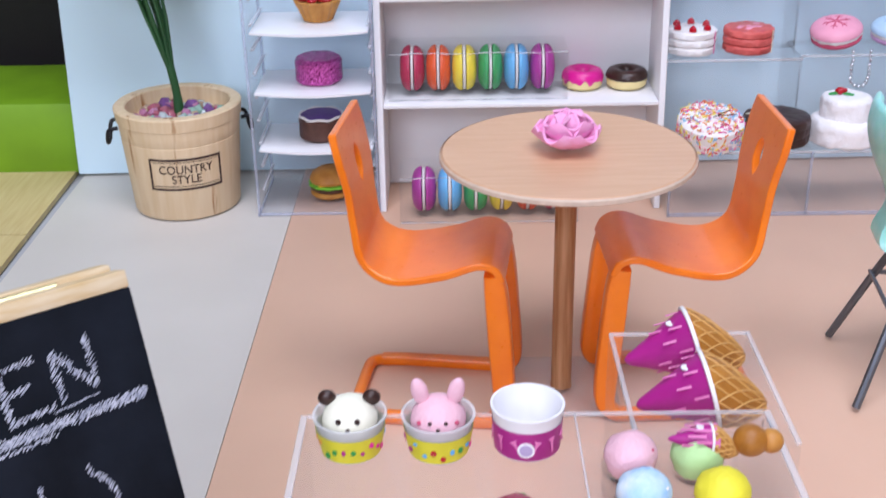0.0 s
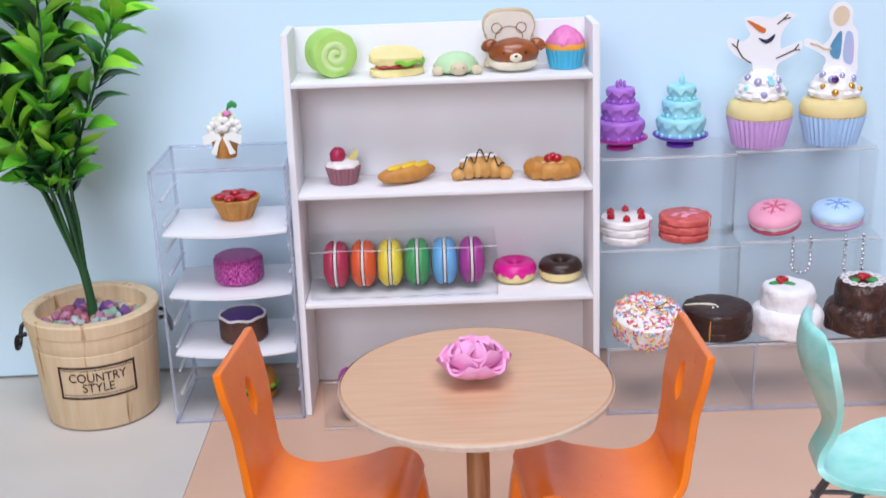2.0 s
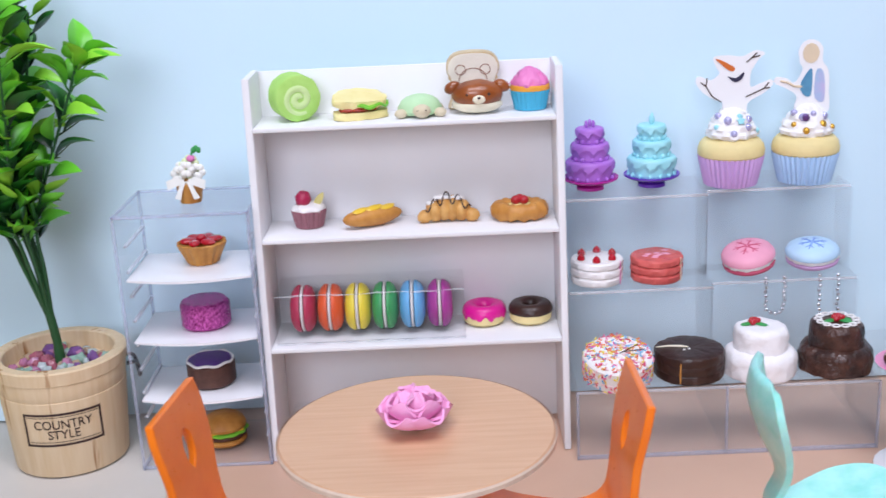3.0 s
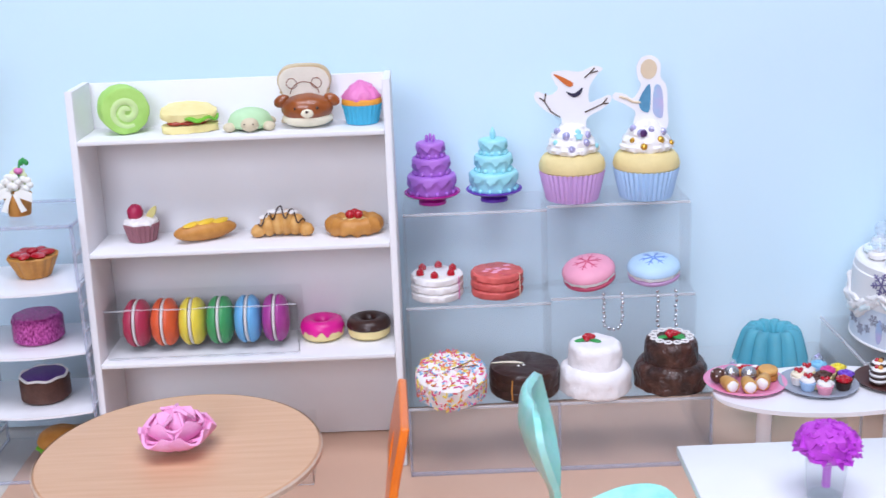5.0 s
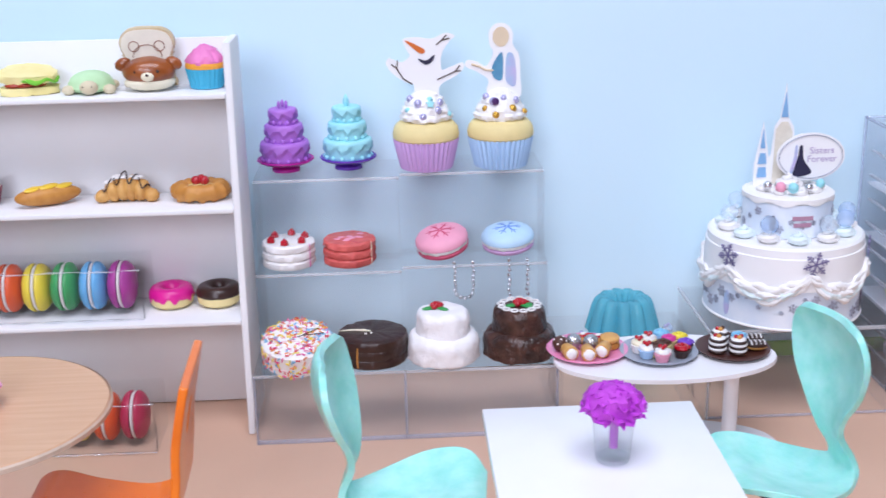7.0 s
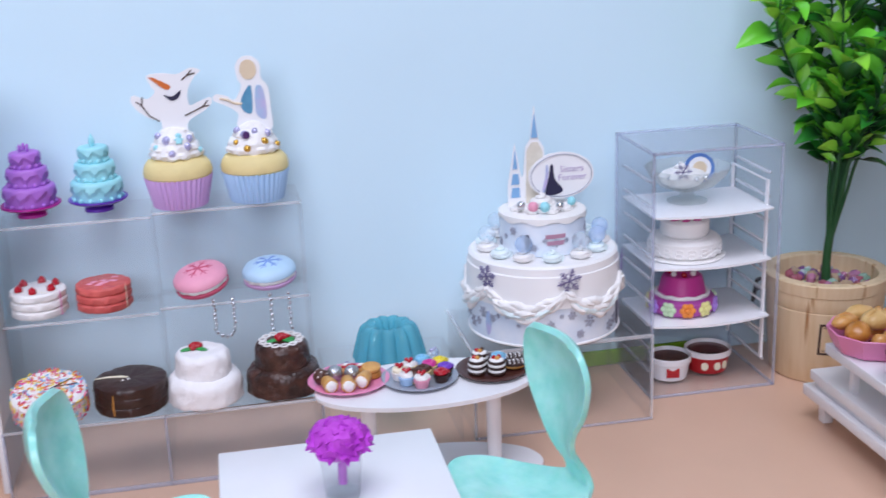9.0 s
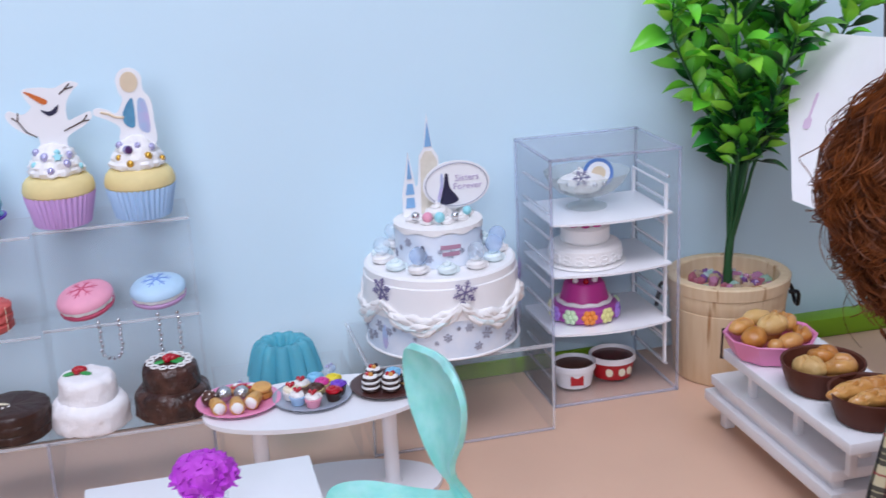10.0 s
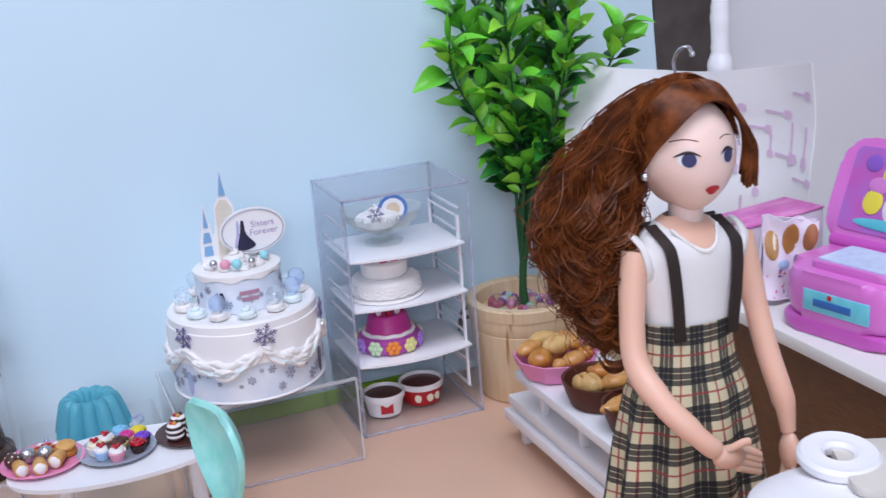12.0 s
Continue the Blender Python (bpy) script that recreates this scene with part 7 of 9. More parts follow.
def plant(at, seed, label, lean, n_leaf, stems):
    """Bundled stems that fan out into a crown; leaves sit round the twigs and point up and out."""
    R = random.Random(seed)
    p = thing("artificial_plant", label, "plant", at, "artificial plants")
    shift = lambda z: lean * 0.05 * max(0.0, min(1.0, (z - 0.06) / 0.10)) ** 1.3
    part("main_stem", tube(B(), spline([(0.0004, 0, 0.046), (0.0, 0, 0.062), (shift(0.085), 0, 0.086)], 6), [0.0026] * 5 + [0.0022] * 5 + [0.0017] * 3, 12), M_stem, p)
    per = n_leaf // stems
    for k in range(stems):
        a = k * 2.399 + 0.4 + seed
        q = math.sqrt((k + 0.5) / stems)
        grow = ((0.074, 0.001), (0.098, 0.004 * q + 0.001), (0.120, 0.009 * q), (0.146, 0.025 * q), (0.182, 0.045 * q), (0.238 - 0.030 * q + R.uniform(-0.012, 0.012), 0.052 * q))
        P = spline([(shift(z) + r * math.cos(a + 0.3 * i * (k % 3 - 1)) , 0.92 * r * math.sin(a + 0.3 * i * (k % 3 - 1)), z) for i, (z, r) in enumerate(grow)], 6)
        part("stem", tube(B(), P, [0.0011 - 0.0006 * i / len(P) for i in range(len(P))], 7), M_stem, p)
        low = next(i for i, v in enumerate(P) if v.z > (0.112 if q > 0.5 else 0.120))
        for j in range(per):
            s = low + (len(P) - 1 - low) * ((j + 0.8 * R.random()) / per)
            i = min(int(s), len(P) - 2)
            c = P[i].lerp(P[i + 1], s - i)
            along = (P[i + 1] - P[i]).normalized()
            round_ = j * 2.2 + R.uniform(-0.5, 0.5)
            e1 = along.orthogonal().normalized()
            e2 = along.cross(e1)
            outw = e1 * math.cos(round_) + e2 * math.sin(round_)
            el = R.uniform(0.5, 1.15)
            d = along * math.cos(el) + outw * math.sin(el) + Vector((0, 0, R.uniform(-0.25, 0.15)))
            M = d.to_track_quat("X", "Z").to_matrix().to_4x4()
            # Inner and rear-facing leaves get deep green more often: crown shade put into colour.
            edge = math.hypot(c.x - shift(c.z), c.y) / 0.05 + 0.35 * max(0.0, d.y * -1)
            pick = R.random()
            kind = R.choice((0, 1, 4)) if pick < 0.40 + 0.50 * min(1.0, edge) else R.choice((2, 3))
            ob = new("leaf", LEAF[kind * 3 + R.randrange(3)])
            ob.parent = p
            sc = R.uniform(0.78, 1.20) * (0.75 if c.z < 0.122 else 1.0)
            ob.matrix_basis = Matrix.Translation(c) @ M @ Matrix.Rotation(R.uniform(-0.8, 0.8), 4, "X") @ Matrix.Translation((0.0028 * sc, 0, 0)) @ Matrix.Diagonal((sc, sc * R.uniform(0.85, 1.15), sc, 1))


PLX, PLY = -0.1282, 0.5310
pot((PLX, PLY, 0.0002), -math.pi / 2 + 0.25, "pale pine bucket pot with a stamped label and wire handles")
pebbles((PLX, PLY, 0), 4)
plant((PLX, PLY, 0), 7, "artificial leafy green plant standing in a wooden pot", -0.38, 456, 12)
PRX, PRY = 0.5465, 0.5480
pot((PRX, PRY, 0.0002), -1.50, "pale pine bucket pot with its stamped label turned aside", -0.45)
pebbles((PRX, PRY, 0), 5)
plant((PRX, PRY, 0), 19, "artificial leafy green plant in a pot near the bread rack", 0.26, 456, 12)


# ---- bread rack ----
rack = thing("bread_rack", "white plastic two-level bread rack on short feet", "display rack", (0, 0, 0))
part("upper_board", box(B(), (0.5250, 0.4120, 0.0475), (0.048, 0.104, 0.0050), 0.0006), M_white, rack)
part("lower_board", box(B(), (0.5290, 0.4325, 0.0252), (0.046, 0.106, 0.0050), 0.0006), M_white, rack)
for x in (0.511, 0.539):
    part("beam", box(B(), (x, 0.4120, 0.0428), (0.005, 0.096, 0.0042), 0.0004), M_white, rack)
    part("beam", box(B(), (x, 0.432, 0.0205), (0.005, 0.102, 0.0042), 0.0004), M_white, rack)
    for y in (0.455, 0.415, 0.375):
        part("post", box(B(), (x + 0.001, y, 0.0342), (0.0035, 0.0035, 0.0132), 0.0003), M_white, rack)
    for y in (0.482, 0.388):
        part("foot", box(B(), (x + 0.003, y, 0.0066), (0.0055, 0.0055, 0.0130), 0.0005), M_white, rack)
part("foot_board", box(B(), (0.5300, 0.4335, 0.0158), (0.050, 0.113, 0.0056), 0.0006), M_white, rack)

M_bowlp = mat("pink_bowl", "e58ab8", 0.35, var=0.05)
M_bowlb = mat("brown_bowl", "5a2f22", 0.5, var=0.12, spec=0.25)
F_roll = pl("glazed_bread", "dda860", 0.36, h2="b26a24", vscale=75, bump=0.45, coat=0.3)
F_rolld = pl("dark_glazed_bread", "cf8c3c", 0.34, h2="9a561c", vscale=75, bump=0.45, coat=0.35)
F_rollp = pl("pale_baked_bread", "dcb878", 0.5, h2="c49250", vscale=75, bump=0.5, coat=0.1)
ZR = 0.0502


def bowl(x, y, r, h, m, label, sides):
    g = lathe(B(), [(0, 0.0001), (r * 0.74, 0.0001), (r * 0.78, 0.0006), (r * 0.90, h * 0.5), (r, h), (r * 0.985, h + 0.0004), (r * 0.93, h * 0.98), (r * 0.82, h * 0.45), (r * 0.66, h * 0.2), (0, h * 0.2)], sides)
    return tagged(fin("bowl", g, m, None, label, 30, at=Matrix.Translation((x, y, ZR)) @ rz(11)), category="bowl", group="bread bowls")


def bread(x, y, z, L, w, h, rot, m, kind, label, tilt=0.0):
    """A bread of length L, width w and height h: plain, creased, knotted or long."""
    t = thing("bread_roll", label, "bread", Matrix.Translation((x, y, z)) @ rz(rot) @ rx(tilt), "bread rolls")
    if kind == "knot":
        part("crust", lump(ball(B(), (0, 0, h * 0.32), (L * 0.46, w * 0.46, h * 0.30), 22, 14), 0.0004, 300, rot), m, t)
        pts = []
        for k in range(37):
            u = 2 * math.pi * 1.55 * k / 36
            q = 0.46 - 0.30 * k / 36
            pts.append((q * L * 0.86 * math.cos(u), q * w * 0.9 * math.sin(u), h * (0.46 + 0.30 * k / 36 + 0.08 * math.sin(2 * u))))
        part("strand", lump(tube(B(), spline(pts, 2), [h * (0.20 + 0.13 * math.sin(math.pi * k / 72)) for k in range(len(spline(pts, 2)))], 12), 0.0003, 420, rot), m, t)
    else:
        long = kind == "long"
        g = ball(B(), (0, 0, h * 0.46), (L * 0.5, w * 0.5, h * 0.5), 44 if long else 30, 22)
        for v in g.verts:
            top = max(0.0, v.co.z - h * 0.30) / (h * 0.66)
            if long:
                v.co.y *= 1 + 0.10 * math.cos(v.co.x * 2 * math.pi / (L * 0.2) + v.co.y * 500)
                v.co.z -= top * h * 0.34 * max(0.0, math.cos((v.co.x + 0.55 * v.co.y) * 2 * math.pi / (L * 0.185))) ** 6
            elif kind == "cross":
                v.co.z -= top * h * 0.26 * (math.exp(-(v.co.y / 0.0007) ** 2) + 0.8 * math.exp(-((v.co.x - 0.0012) / 0.0007) ** 2))
            elif kind == "fold":
                v.co.z -= top * h * 0.30 * math.exp(-((v.co.y + 0.3 * v.co.x - 0.0005) / 0.0008) ** 2)
                v.co.y += 0.0009 * math.sin(v.co.x / L * 5)
        part("crust", lump(g, 0.0005, 240, rot), m, t)


BOWLS = ((0.5172, 0.4505, 0.0210, 0.0104, M_bowlp, "ten-sided pink bowl heaped with bread rolls", 10), (0.5188, 0.4095, 0.0176, 0.0125, M_bowlb, "round brown bowl of folded and knotted buns", 48), (0.5208, 0.3768, 0.0174, 0.0125, M_bowlb, "round brown bowl of long loaves", 48))
for b_ in BOWLS:
    bowl(*b_)
bx, by, br, bh = BOWLS[0][:4]
for dx, dy, z, L, w, h, rot, m, kind, label in (
        (-0.0100, -0.0046, 0.0050, 0.0128, 0.0110, 0.0100, 40, F_rolld, "plain", "smooth glossy brown round bun"),
        (0.0004, -0.0008, 0.0088, 0.0150, 0.0112, 0.0100, 20, F_rollp, "cross", "large pale bun with a crossed crease"),
        (0.0038, -0.0106, 0.0046, 0.0112, 0.0092, 0.0082, 10, F_roll, "plain", "small golden round bun"),
        (-0.0042, -0.0118, 0.0044, 0.0072, 0.0068, 0.0070, 0, F_roll, "plain", "small golden round bun"),
        (0.0122, -0.0052, 0.0052, 0.0118, 0.0080, 0.0078, 50, F_rolld, "fold", "golden bun with a fold along it"),
        (0.0104, 0.0030, 0.0080, 0.0120, 0.0076, 0.0076, 35, F_roll, "fold", "golden bun with a fold along it"),
        (-0.0106, 0.0058, 0.0078, 0.0140, 0.0088, 0.0076, 8, F_roll, "fold", "golden bun with a fold along it"),
        (-0.0010, 0.0108, 0.0096, 0.0136, 0.0078, 0.0068, 4, F_rollp, "plain", "flat pale oval bun"),
        (0.0108, 0.0108, 0.0074, 0.0108, 0.0074, 0.0072, 60, F_roll, "fold", "golden bun with a fold along it"),
        (-0.0002, 0.0040, 0.0036, 0.0150, 0.0120, 0.0070, 0, F_roll, "plain", "smooth golden round bun")):
    bread(bx + dx * 1.06, by + dy * 1.06, ZR + z + 0.0014, L * 1.06, w * 1.06, h, rot, m, kind, label)
bx, by, br, bh = BOWLS[1][:4]
for dx, dy, z, L, w, h, rot, m, kind, label in (
        (-0.0070, -0.0010, 0.0058, 0.0150, 0.0112, 0.0108, 118, F_rollp, "cross", "large pale bun with a crossed crease"),
        (0.0056, -0.0050, 0.0056, 0.0160, 0.0112, 0.0098, 12, F_roll, "knot", "glossy knotted golden bun"),
        (0.0048, 0.0070, 0.0062, 0.0140, 0.0094, 0.0092, -20, F_rolld, "knot", "glossy knotted brown bun")):
    bread(bx + dx, by + dy, ZR + z, L, w, h, rot, m, kind, label)
bx, by, br, bh = BOWLS[2][:4]
for dx, dy, z, L, rot in ((0.0000, 0.0048, 0.0078, 0.0380, 6), (0.0020, -0.0044, 0.0072, 0.0330, 3)):
    bread(bx + dx, by + dy, ZR + z, L, 0.0088, 0.0082, rot, F_roll, "long", "long golden loaf with slanted slashes")

# ---- hanging paper napkin, hook and turned post ----
M_paper = mat("white_paper", "fcfbfd", 0.8, var=0.04, vscale=60, bump=0.25, bscale=120, dist=0.002)
M_lilacprint = mat("lilac_print", "e6cbe4", 0.8, var=0.05, bump=0.02)
nap = thing("paper_napkin", "white paper napkin with lilac cutlery print hanging from a hook", "napkin", (0, 0, 0))


def nap_point(y, z):
    curl = 0.058 * max(0.0, (y - 0.36) / 0.17) ** 2.2 * max(0.0, min(1.1, (0.19 - z) / 0.095))
    return Vector((0.594 + 0.0022 * math.sin(y * 70) + 0.0016 * math.sin(z * 90 + y * 30) - curl, y, z))


rows = []
for i in range(17):
    s = i / 16
    row = []
    for j in range(25):
        u = j / 24
        y = 0.360 + 0.186 * u - 0.043 * s * u
        ztop = 0.2005 - 0.019 * u - 0.004 * math.sin(math.pi * u)
        row.append(nap_point(y, ztop - s * (0.112 - 0.036 * u)))
    rows.append(row)
part("sheet", ribbon(B(), rows, 0.0004), M_paper, nap)


def spoon(y, z, L, flip):
    g = B()
    out = smooth_outline([(-0.0007, 0), (0.0007, 0), (0.0005, L * 0.62), (0.0018, L * 0.76), (0.0015, L), (-0.0015, L), (-0.0018, L * 0.76), (-0.0005, L * 0.62)], 3)
    plate(g, out, 0.0002)
    for v in g.verts:
        a, b = (v.co.x, v.co.y) if not flip else (v.co.y, v.co.x)
        p = nap_point(y - a, z - b)
        v.co = p + Vector((-0.0006 - v.co.z, 0, 0))
    part("print_spoon", g, M_lilacprint, nap, "lilac printed spoon")


for y, z, L, f in ((0.376, 0.172, 0.017, False), (0.366, 0.172, 0.017, False), (0.392, 0.176, 0.015, True), (0.386, 0.158, 0.014, True), (0.402, 0.168, 0.012, True), (0.372, 0.150, 0.013, True), (0.396, 0.150, 0.012, False), (0.410, 0.160, 0.014, False), (0.470, 0.150, 0.016, False), (0.484, 0.146, 0.015, False), (0.500, 0.140, 0.015, True), (0.456, 0.142, 0.014, False), (0.512, 0.155, 0.016, False), (0.382, 0.136, 0.014, True), (0.366, 0.140, 0.014, False), (0.404, 0.136, 0.013, False), (0.418, 0.176, 0.014, True), (0.390, 0.166, 0.010, False), (0.374, 0.186, 0.011, True)):
    spoon(y, z, L, f)
hook = thing("wire_hook", "small silver wire hook above the napkin", "hook", (0, 0, 0))
part("wire", tube(B(), spline([(0.5905, 0.452, 0.170), (0.5880, 0.452, 0.186), (0.5870, 0.4515, 0.193), (0.5885, 0.449, 0.198), (0.592, 0.447, 0.1990), (0.5945, 0.4475, 0.196)], 6), 0.0009, 8), M_silver, hook)
part("tip", ball(B(), (0.5945, 0.4475, 0.1955), 0.0015, 10, 8), M_silver, hook)
post = thing("turned_post", "white turned wooden post behind the napkin", "post", (0.603, 0.437, 0))
part("shaft", lathe(B(), [(0, 0.0), (0.006, 0.0), (0.006, 0.03), (0.004, 0.05), (0.0042, 0.18), (0.0060, 0.187), (0.0062, 0.191), (0.0050, 0.1945), (0.0042, 0.1965), (0.0046, 0.1985), (0.0042, 0.2005), (0.0044, 0.208), (0.0048, 0.213), (0.0042, 0.2150), (0.0045, 0.2170), (0.0040, 0.2190), (0.0040, 0.26), (0.0036, 0.32), (0, 0.321)], 28), M_white, post)

# ---- shop counter with the toy till ----
M_topboard = mat("white_counter_top", "ece8e4", 0.45, var=0.04, vscale=30)
M_brown = mat("brown_board", "6e431c", 0.6, h2="5c3614", vscale=90, stretch=(2, 2, 10), bump=0.2)
ctr = thing("shop_counter", "small counter with white top and brown board sides", "counter", (0, 0, 0))
part("worktop", box(B(), (0.600, 0.150, 0.1225), (0.156, 0.370, 0.005), 0.0008), M_topboard, ctr)
part("body", box(B(), (0.602, 0.150, 0.0600), (0.146, 0.362, 0.1198), 0.0008), M_brown, ctr)
M_till = mat("orchid_plastic", "dc78cc", 0.35, var=0.06, vscale=60, bump=0.03, coat=0.2)
M_tilld = mat("deep_orchid_plastic", "c858b8", 0.35, var=0.06, bump=0.03, coat=0.2)


def rrect(w, h, r, n=6):
    """Outline of a rectangle with rounded corners, about its middle."""
    out = []
    for sx, sy, a0 in ((1, 1, 0), (-1, 1, 90), (-1, -1, 180), (1, -1, 270)):
        for k in range(n + 1):
            a = radians(a0 + 90 * k / n)
            out.append((sx * (w / 2 - r) + r * math.cos(a), sy * (h / 2 - r) + r * math.sin(a)))
    return out


till = thing("toy_till", "orchid pink toy cash register with its lid raised", "toy till", Matrix.Translation((0.5350, 0.2462, 0.1252)) @ rz(12))
mt = Matrix.Translation((0.026, 0.0235, 0))
part("base", plate(B(), rrect(0.0535, 0.0485, 0.010), 0.0048, mt @ Matrix.Translation((0, 0, 0.0002)), 0.0014), M_tilld, till, "deep orchid base")
part("body", plate(B(), rrect(0.0525, 0.0475, 0.012, 7), 0.0174, mt @ Matrix.Translation((0, 0, 0.0044)), 0.0040), M_till, till)
part("side_strip", box(B(), (-0.0002, 0.0215, 0.0122), (0.0012, 0.026, 0.0074), 0.0003), mat("aqua_label", "62c4d4", 0.4, h2="7ad0da", vscale=200), till, "aqua label strip")
part("strip_bar", box(B(), (-0.0010, 0.0225, 0.0120), (0.0005, 0.015, 0.0026), 0.0002), mat("blue_ink", "2f6cb4", 0.4), till, "dark blue bar of print")
part("strip_dot", ball(B(), (-0.0010, 0.0235, 0.0148), (0.0004, 0.0010, 0.0010), 10, 6), F_red, till)
part("key_panel", plate(B(), rrect(0.022, 0.032, 0.004), 0.0034, Matrix.Translation((0.0155, 0.0210, 0.0210)), 0.0010), M_till, till)
part("key_card", plate(B(), rrect(0.018, 0.027, 0.001), 0.0007, Matrix.Translation((0.0155, 0.0210, 0.0242))), mat("pale_blue_card", "b9cdea", 0.4, h2="cfdcf2", vscale=300), till, "pale blue key card")
ml = Matrix.Translation((0.0300, 0.0220, 0.0235)) @ ry(24)
mp_ = ml @ Matrix(((0, 0, 1, 0), (1, 0, 0, 0), (0, 1, 0, 0.0185), (0, 0, 0, 1)))
lid = part("lid", plate(B(), rrect(0.062, 0.039, 0.011, 9), 0.0090, mp_, 0.0009), M_till, till, "raised pink lid")
part("picture_panel", plate(B(), rrect(0.050, 0.030, 0.003), 0.0008, mp_ @ Matrix.Translation((0, 0.001, -0.0006))), mat("magenta_picture", "c05ab0", 0.4, h2="a86cc0", vscale=140, bump=0.02), lid, "magenta picture panel")
PIC = ((0.004, 0.006, 0.016, 0.013, "e8d23c"), (0.002, 0.008, 0.013, 0.010, "8cc83c"), (-0.010, 0.004, 0.012, 0.012, "78b4e0"), (0.013, -0.004, 0.008, 0.009, "ead94a"), (0.004, -0.005, 0.009, 0.011, "e8dce4"), (0.0165, 0.0095, 0.007, 0.006, "8a5ac0"), (-0.014, -0.008, 0.014, 0.009, "e0c23c"), (0.004, -0.0115, 0.030, 0.004, "5cc0d0"), (0.0055, 0.0085, 0.0030, 0.0036, "2f6a2c"), (0.0000, 0.0085, 0.0030, 0.0036, "2f6a2c"), (0.012, 0.002, 0.009, 0.006, "d884cc"), (-0.004, -0.004, 0.008, 0.008, "d0508c"))
for y, z, w, h, c in PIC:
    part("picture_spot", ball(B(), (y, 0.001 + z, -0.0009), (w / 2, h / 2, 0.0004), 14, 6, m=mp_), pl("print_" + c, c, 0.4, bump=0.02), lid, "coloured picture spot")
part("hinge", tube(B(), [(0.0315, -0.004, 0.0232), (0.0315, 0.048, 0.0232)], 0.0026, 12), M_tilld, till)

sb = thing("paper_bag", "crumpled white paper bag printed with brown buns and small marks", "paper bag", Matrix.Translation((0.5395, 0.3085, 0.1252)) @ rz(-22) @ ry(7) @ Matrix.Diagonal((0.80, 0.80, 0.84, 1)))
M_bag = mat("printed_paper", "e8dce8", 0.6, var=0.05, bump=0.2)


def bag_front(x, z):
    x *= 0.66 + 0.40 * z / 0.037
    return Vector((x, -0.0050 + 0.12 * z + 0.0014 * math.sin(x * 420) + 0.0012 * math.sin(z * 300 + x * 200), z))


g = B()
ribbon(g, [[bag_front(x, 0.002 + 0.0355 * s / 10 + 0.0012 * math.sin(x * 500) * (s / 10)) for s in range(11)] for x in [-0.012 + 0.0024 * i for i in range(11)]], 0.0005)
part("front_sheet", g, M_bag, sb)
g = B()
ribbon(g, [[(x, 0.0050 - 0.12 * z + 0.001 * math.sin(x * 300 + z * 260), z) for z in [0.001 + 0.0365 * s / 10 for s in range(11)]] for x in [-0.012 + 0.0024 * i for i in range(11)]], 0.0005)
part("back_sheet", g, M_bag, sb)
for s in (-1, 1):
    g = B()
    ribbon(g, [[(s * 0.0122, v * (0.0050 - 0.12 * z), z) for z in [0.001 + 0.0360 * k / 6 for k in range(7)]] for v in (-1, 0, 1)], 0.0005)
    part("gusset", g, M_bag, sb)


def on_bag(name, x, z, a, b, material, label=""):
    g = ball(B(), (0, 0, 0), (a, 0.0004, b), 14, 8)
    for v in g.verts:
        p = bag_front(x + v.co.x, z + v.co.z)
        v.co = p + Vector((0, v.co.y - 0.0004, 0))
    part(name, g, material, sb, label)


for x, z, a, b, c in ((-0.0082, 0.0255, 0.0034, 0.0062, "b88850"), (-0.0072, 0.0262, 0.0014, 0.0050, "e8dcc8"), (0.0006, 0.0286, 0.0042, 0.0068, "b07a3c"), (0.0008, 0.0286, 0.0012, 0.0052, "8a4c30"), (0.0092, 0.0300, 0.0030, 0.0060, "a86a44"), (-0.0020, 0.0180, 0.0034, 0.0020, "a8c4e4"), (0.0065, 0.0195, 0.0030, 0.0026, "8a6a98")):
    on_bag("print_bun", x, z, a, b, pl("bag_print_" + c, c, 0.5), "printed bun picture")
Rb = random.Random(2)
for k in range(22):
    x, z = Rb.uniform(-0.0112, 0.009), Rb.uniform(0.003, 0.0165)
    on_bag("print_mark", x, z, Rb.uniform(0.0004, 0.0010), Rb.uniform(0.0004, 0.0008), pl("mark_%d" % k, Rb.choice(("d878b0", "7a5a9a", "6a88c8", "c05070")), 0.5, bump=0.0))
bx_ = thing("pink_box", "flat magenta and white patterned box lying on the counter", "box", Matrix.Translation((0.5545, 0.3360, 0.1252)) @ rz(10))
part("carton", box(B(), (0, 0, 0.0122), (0.040, 0.020, 0.0244), 0.0006), M_bag, bx_)
part("printed_top", box(B(), (0, 0, 0.0249), (0.0404, 0.0204, 0.0010), 0.0004), mat("magenta_streaks", "c94ba8", 0.4, h2="e590c8", vscale=60, stretch=(1, 4, 1), bump=0.03), bx_, "magenta patterned top")

# ---- white plastic basket near the counter ----
hd = thing("white_basket", "white plastic basket with a flat ring handle", "basket", (0.4275, 0.1440, 0))
part("body", lathe(B(), [(0, 0.0002), (0.0155, 0.0002), (0.0168, 0.120), (0.0172, 0.1480), (0.0166, 0.1530), (0.0130, 0.1556), (0.006, 0.1566), (0, 0.1567)], 48), M_white, hd)
g = B()
lathe(g, [(0.0040, 0.0), (0.0098, 0.0), (0.0106, 0.0010), (0.0106, 0.0026), (0.0096, 0.0036), (0.0072, 0.0030), (0.0046, 0.0036), (0.0036, 0.0026), (0.0036, 0.0010), (0.0040, 0.0)], 48, m=Matrix.Translation((0.0082, 0.0080, 0.1572)) @ rx(6) @ Matrix.Scale(0.82, 4))
part("ring_handle", g, M_white, hd)
part("cover", plate(B(), rrect(0.028, 0.022, 0.003), 0.0020, Matrix.Translation((0.0190, -0.0010, 0.1568)) @ rz(-24), 0.0006), mat("ivory_card", "d8d2c8", 0.5, var=0.05), hd, "ivory flat cover")

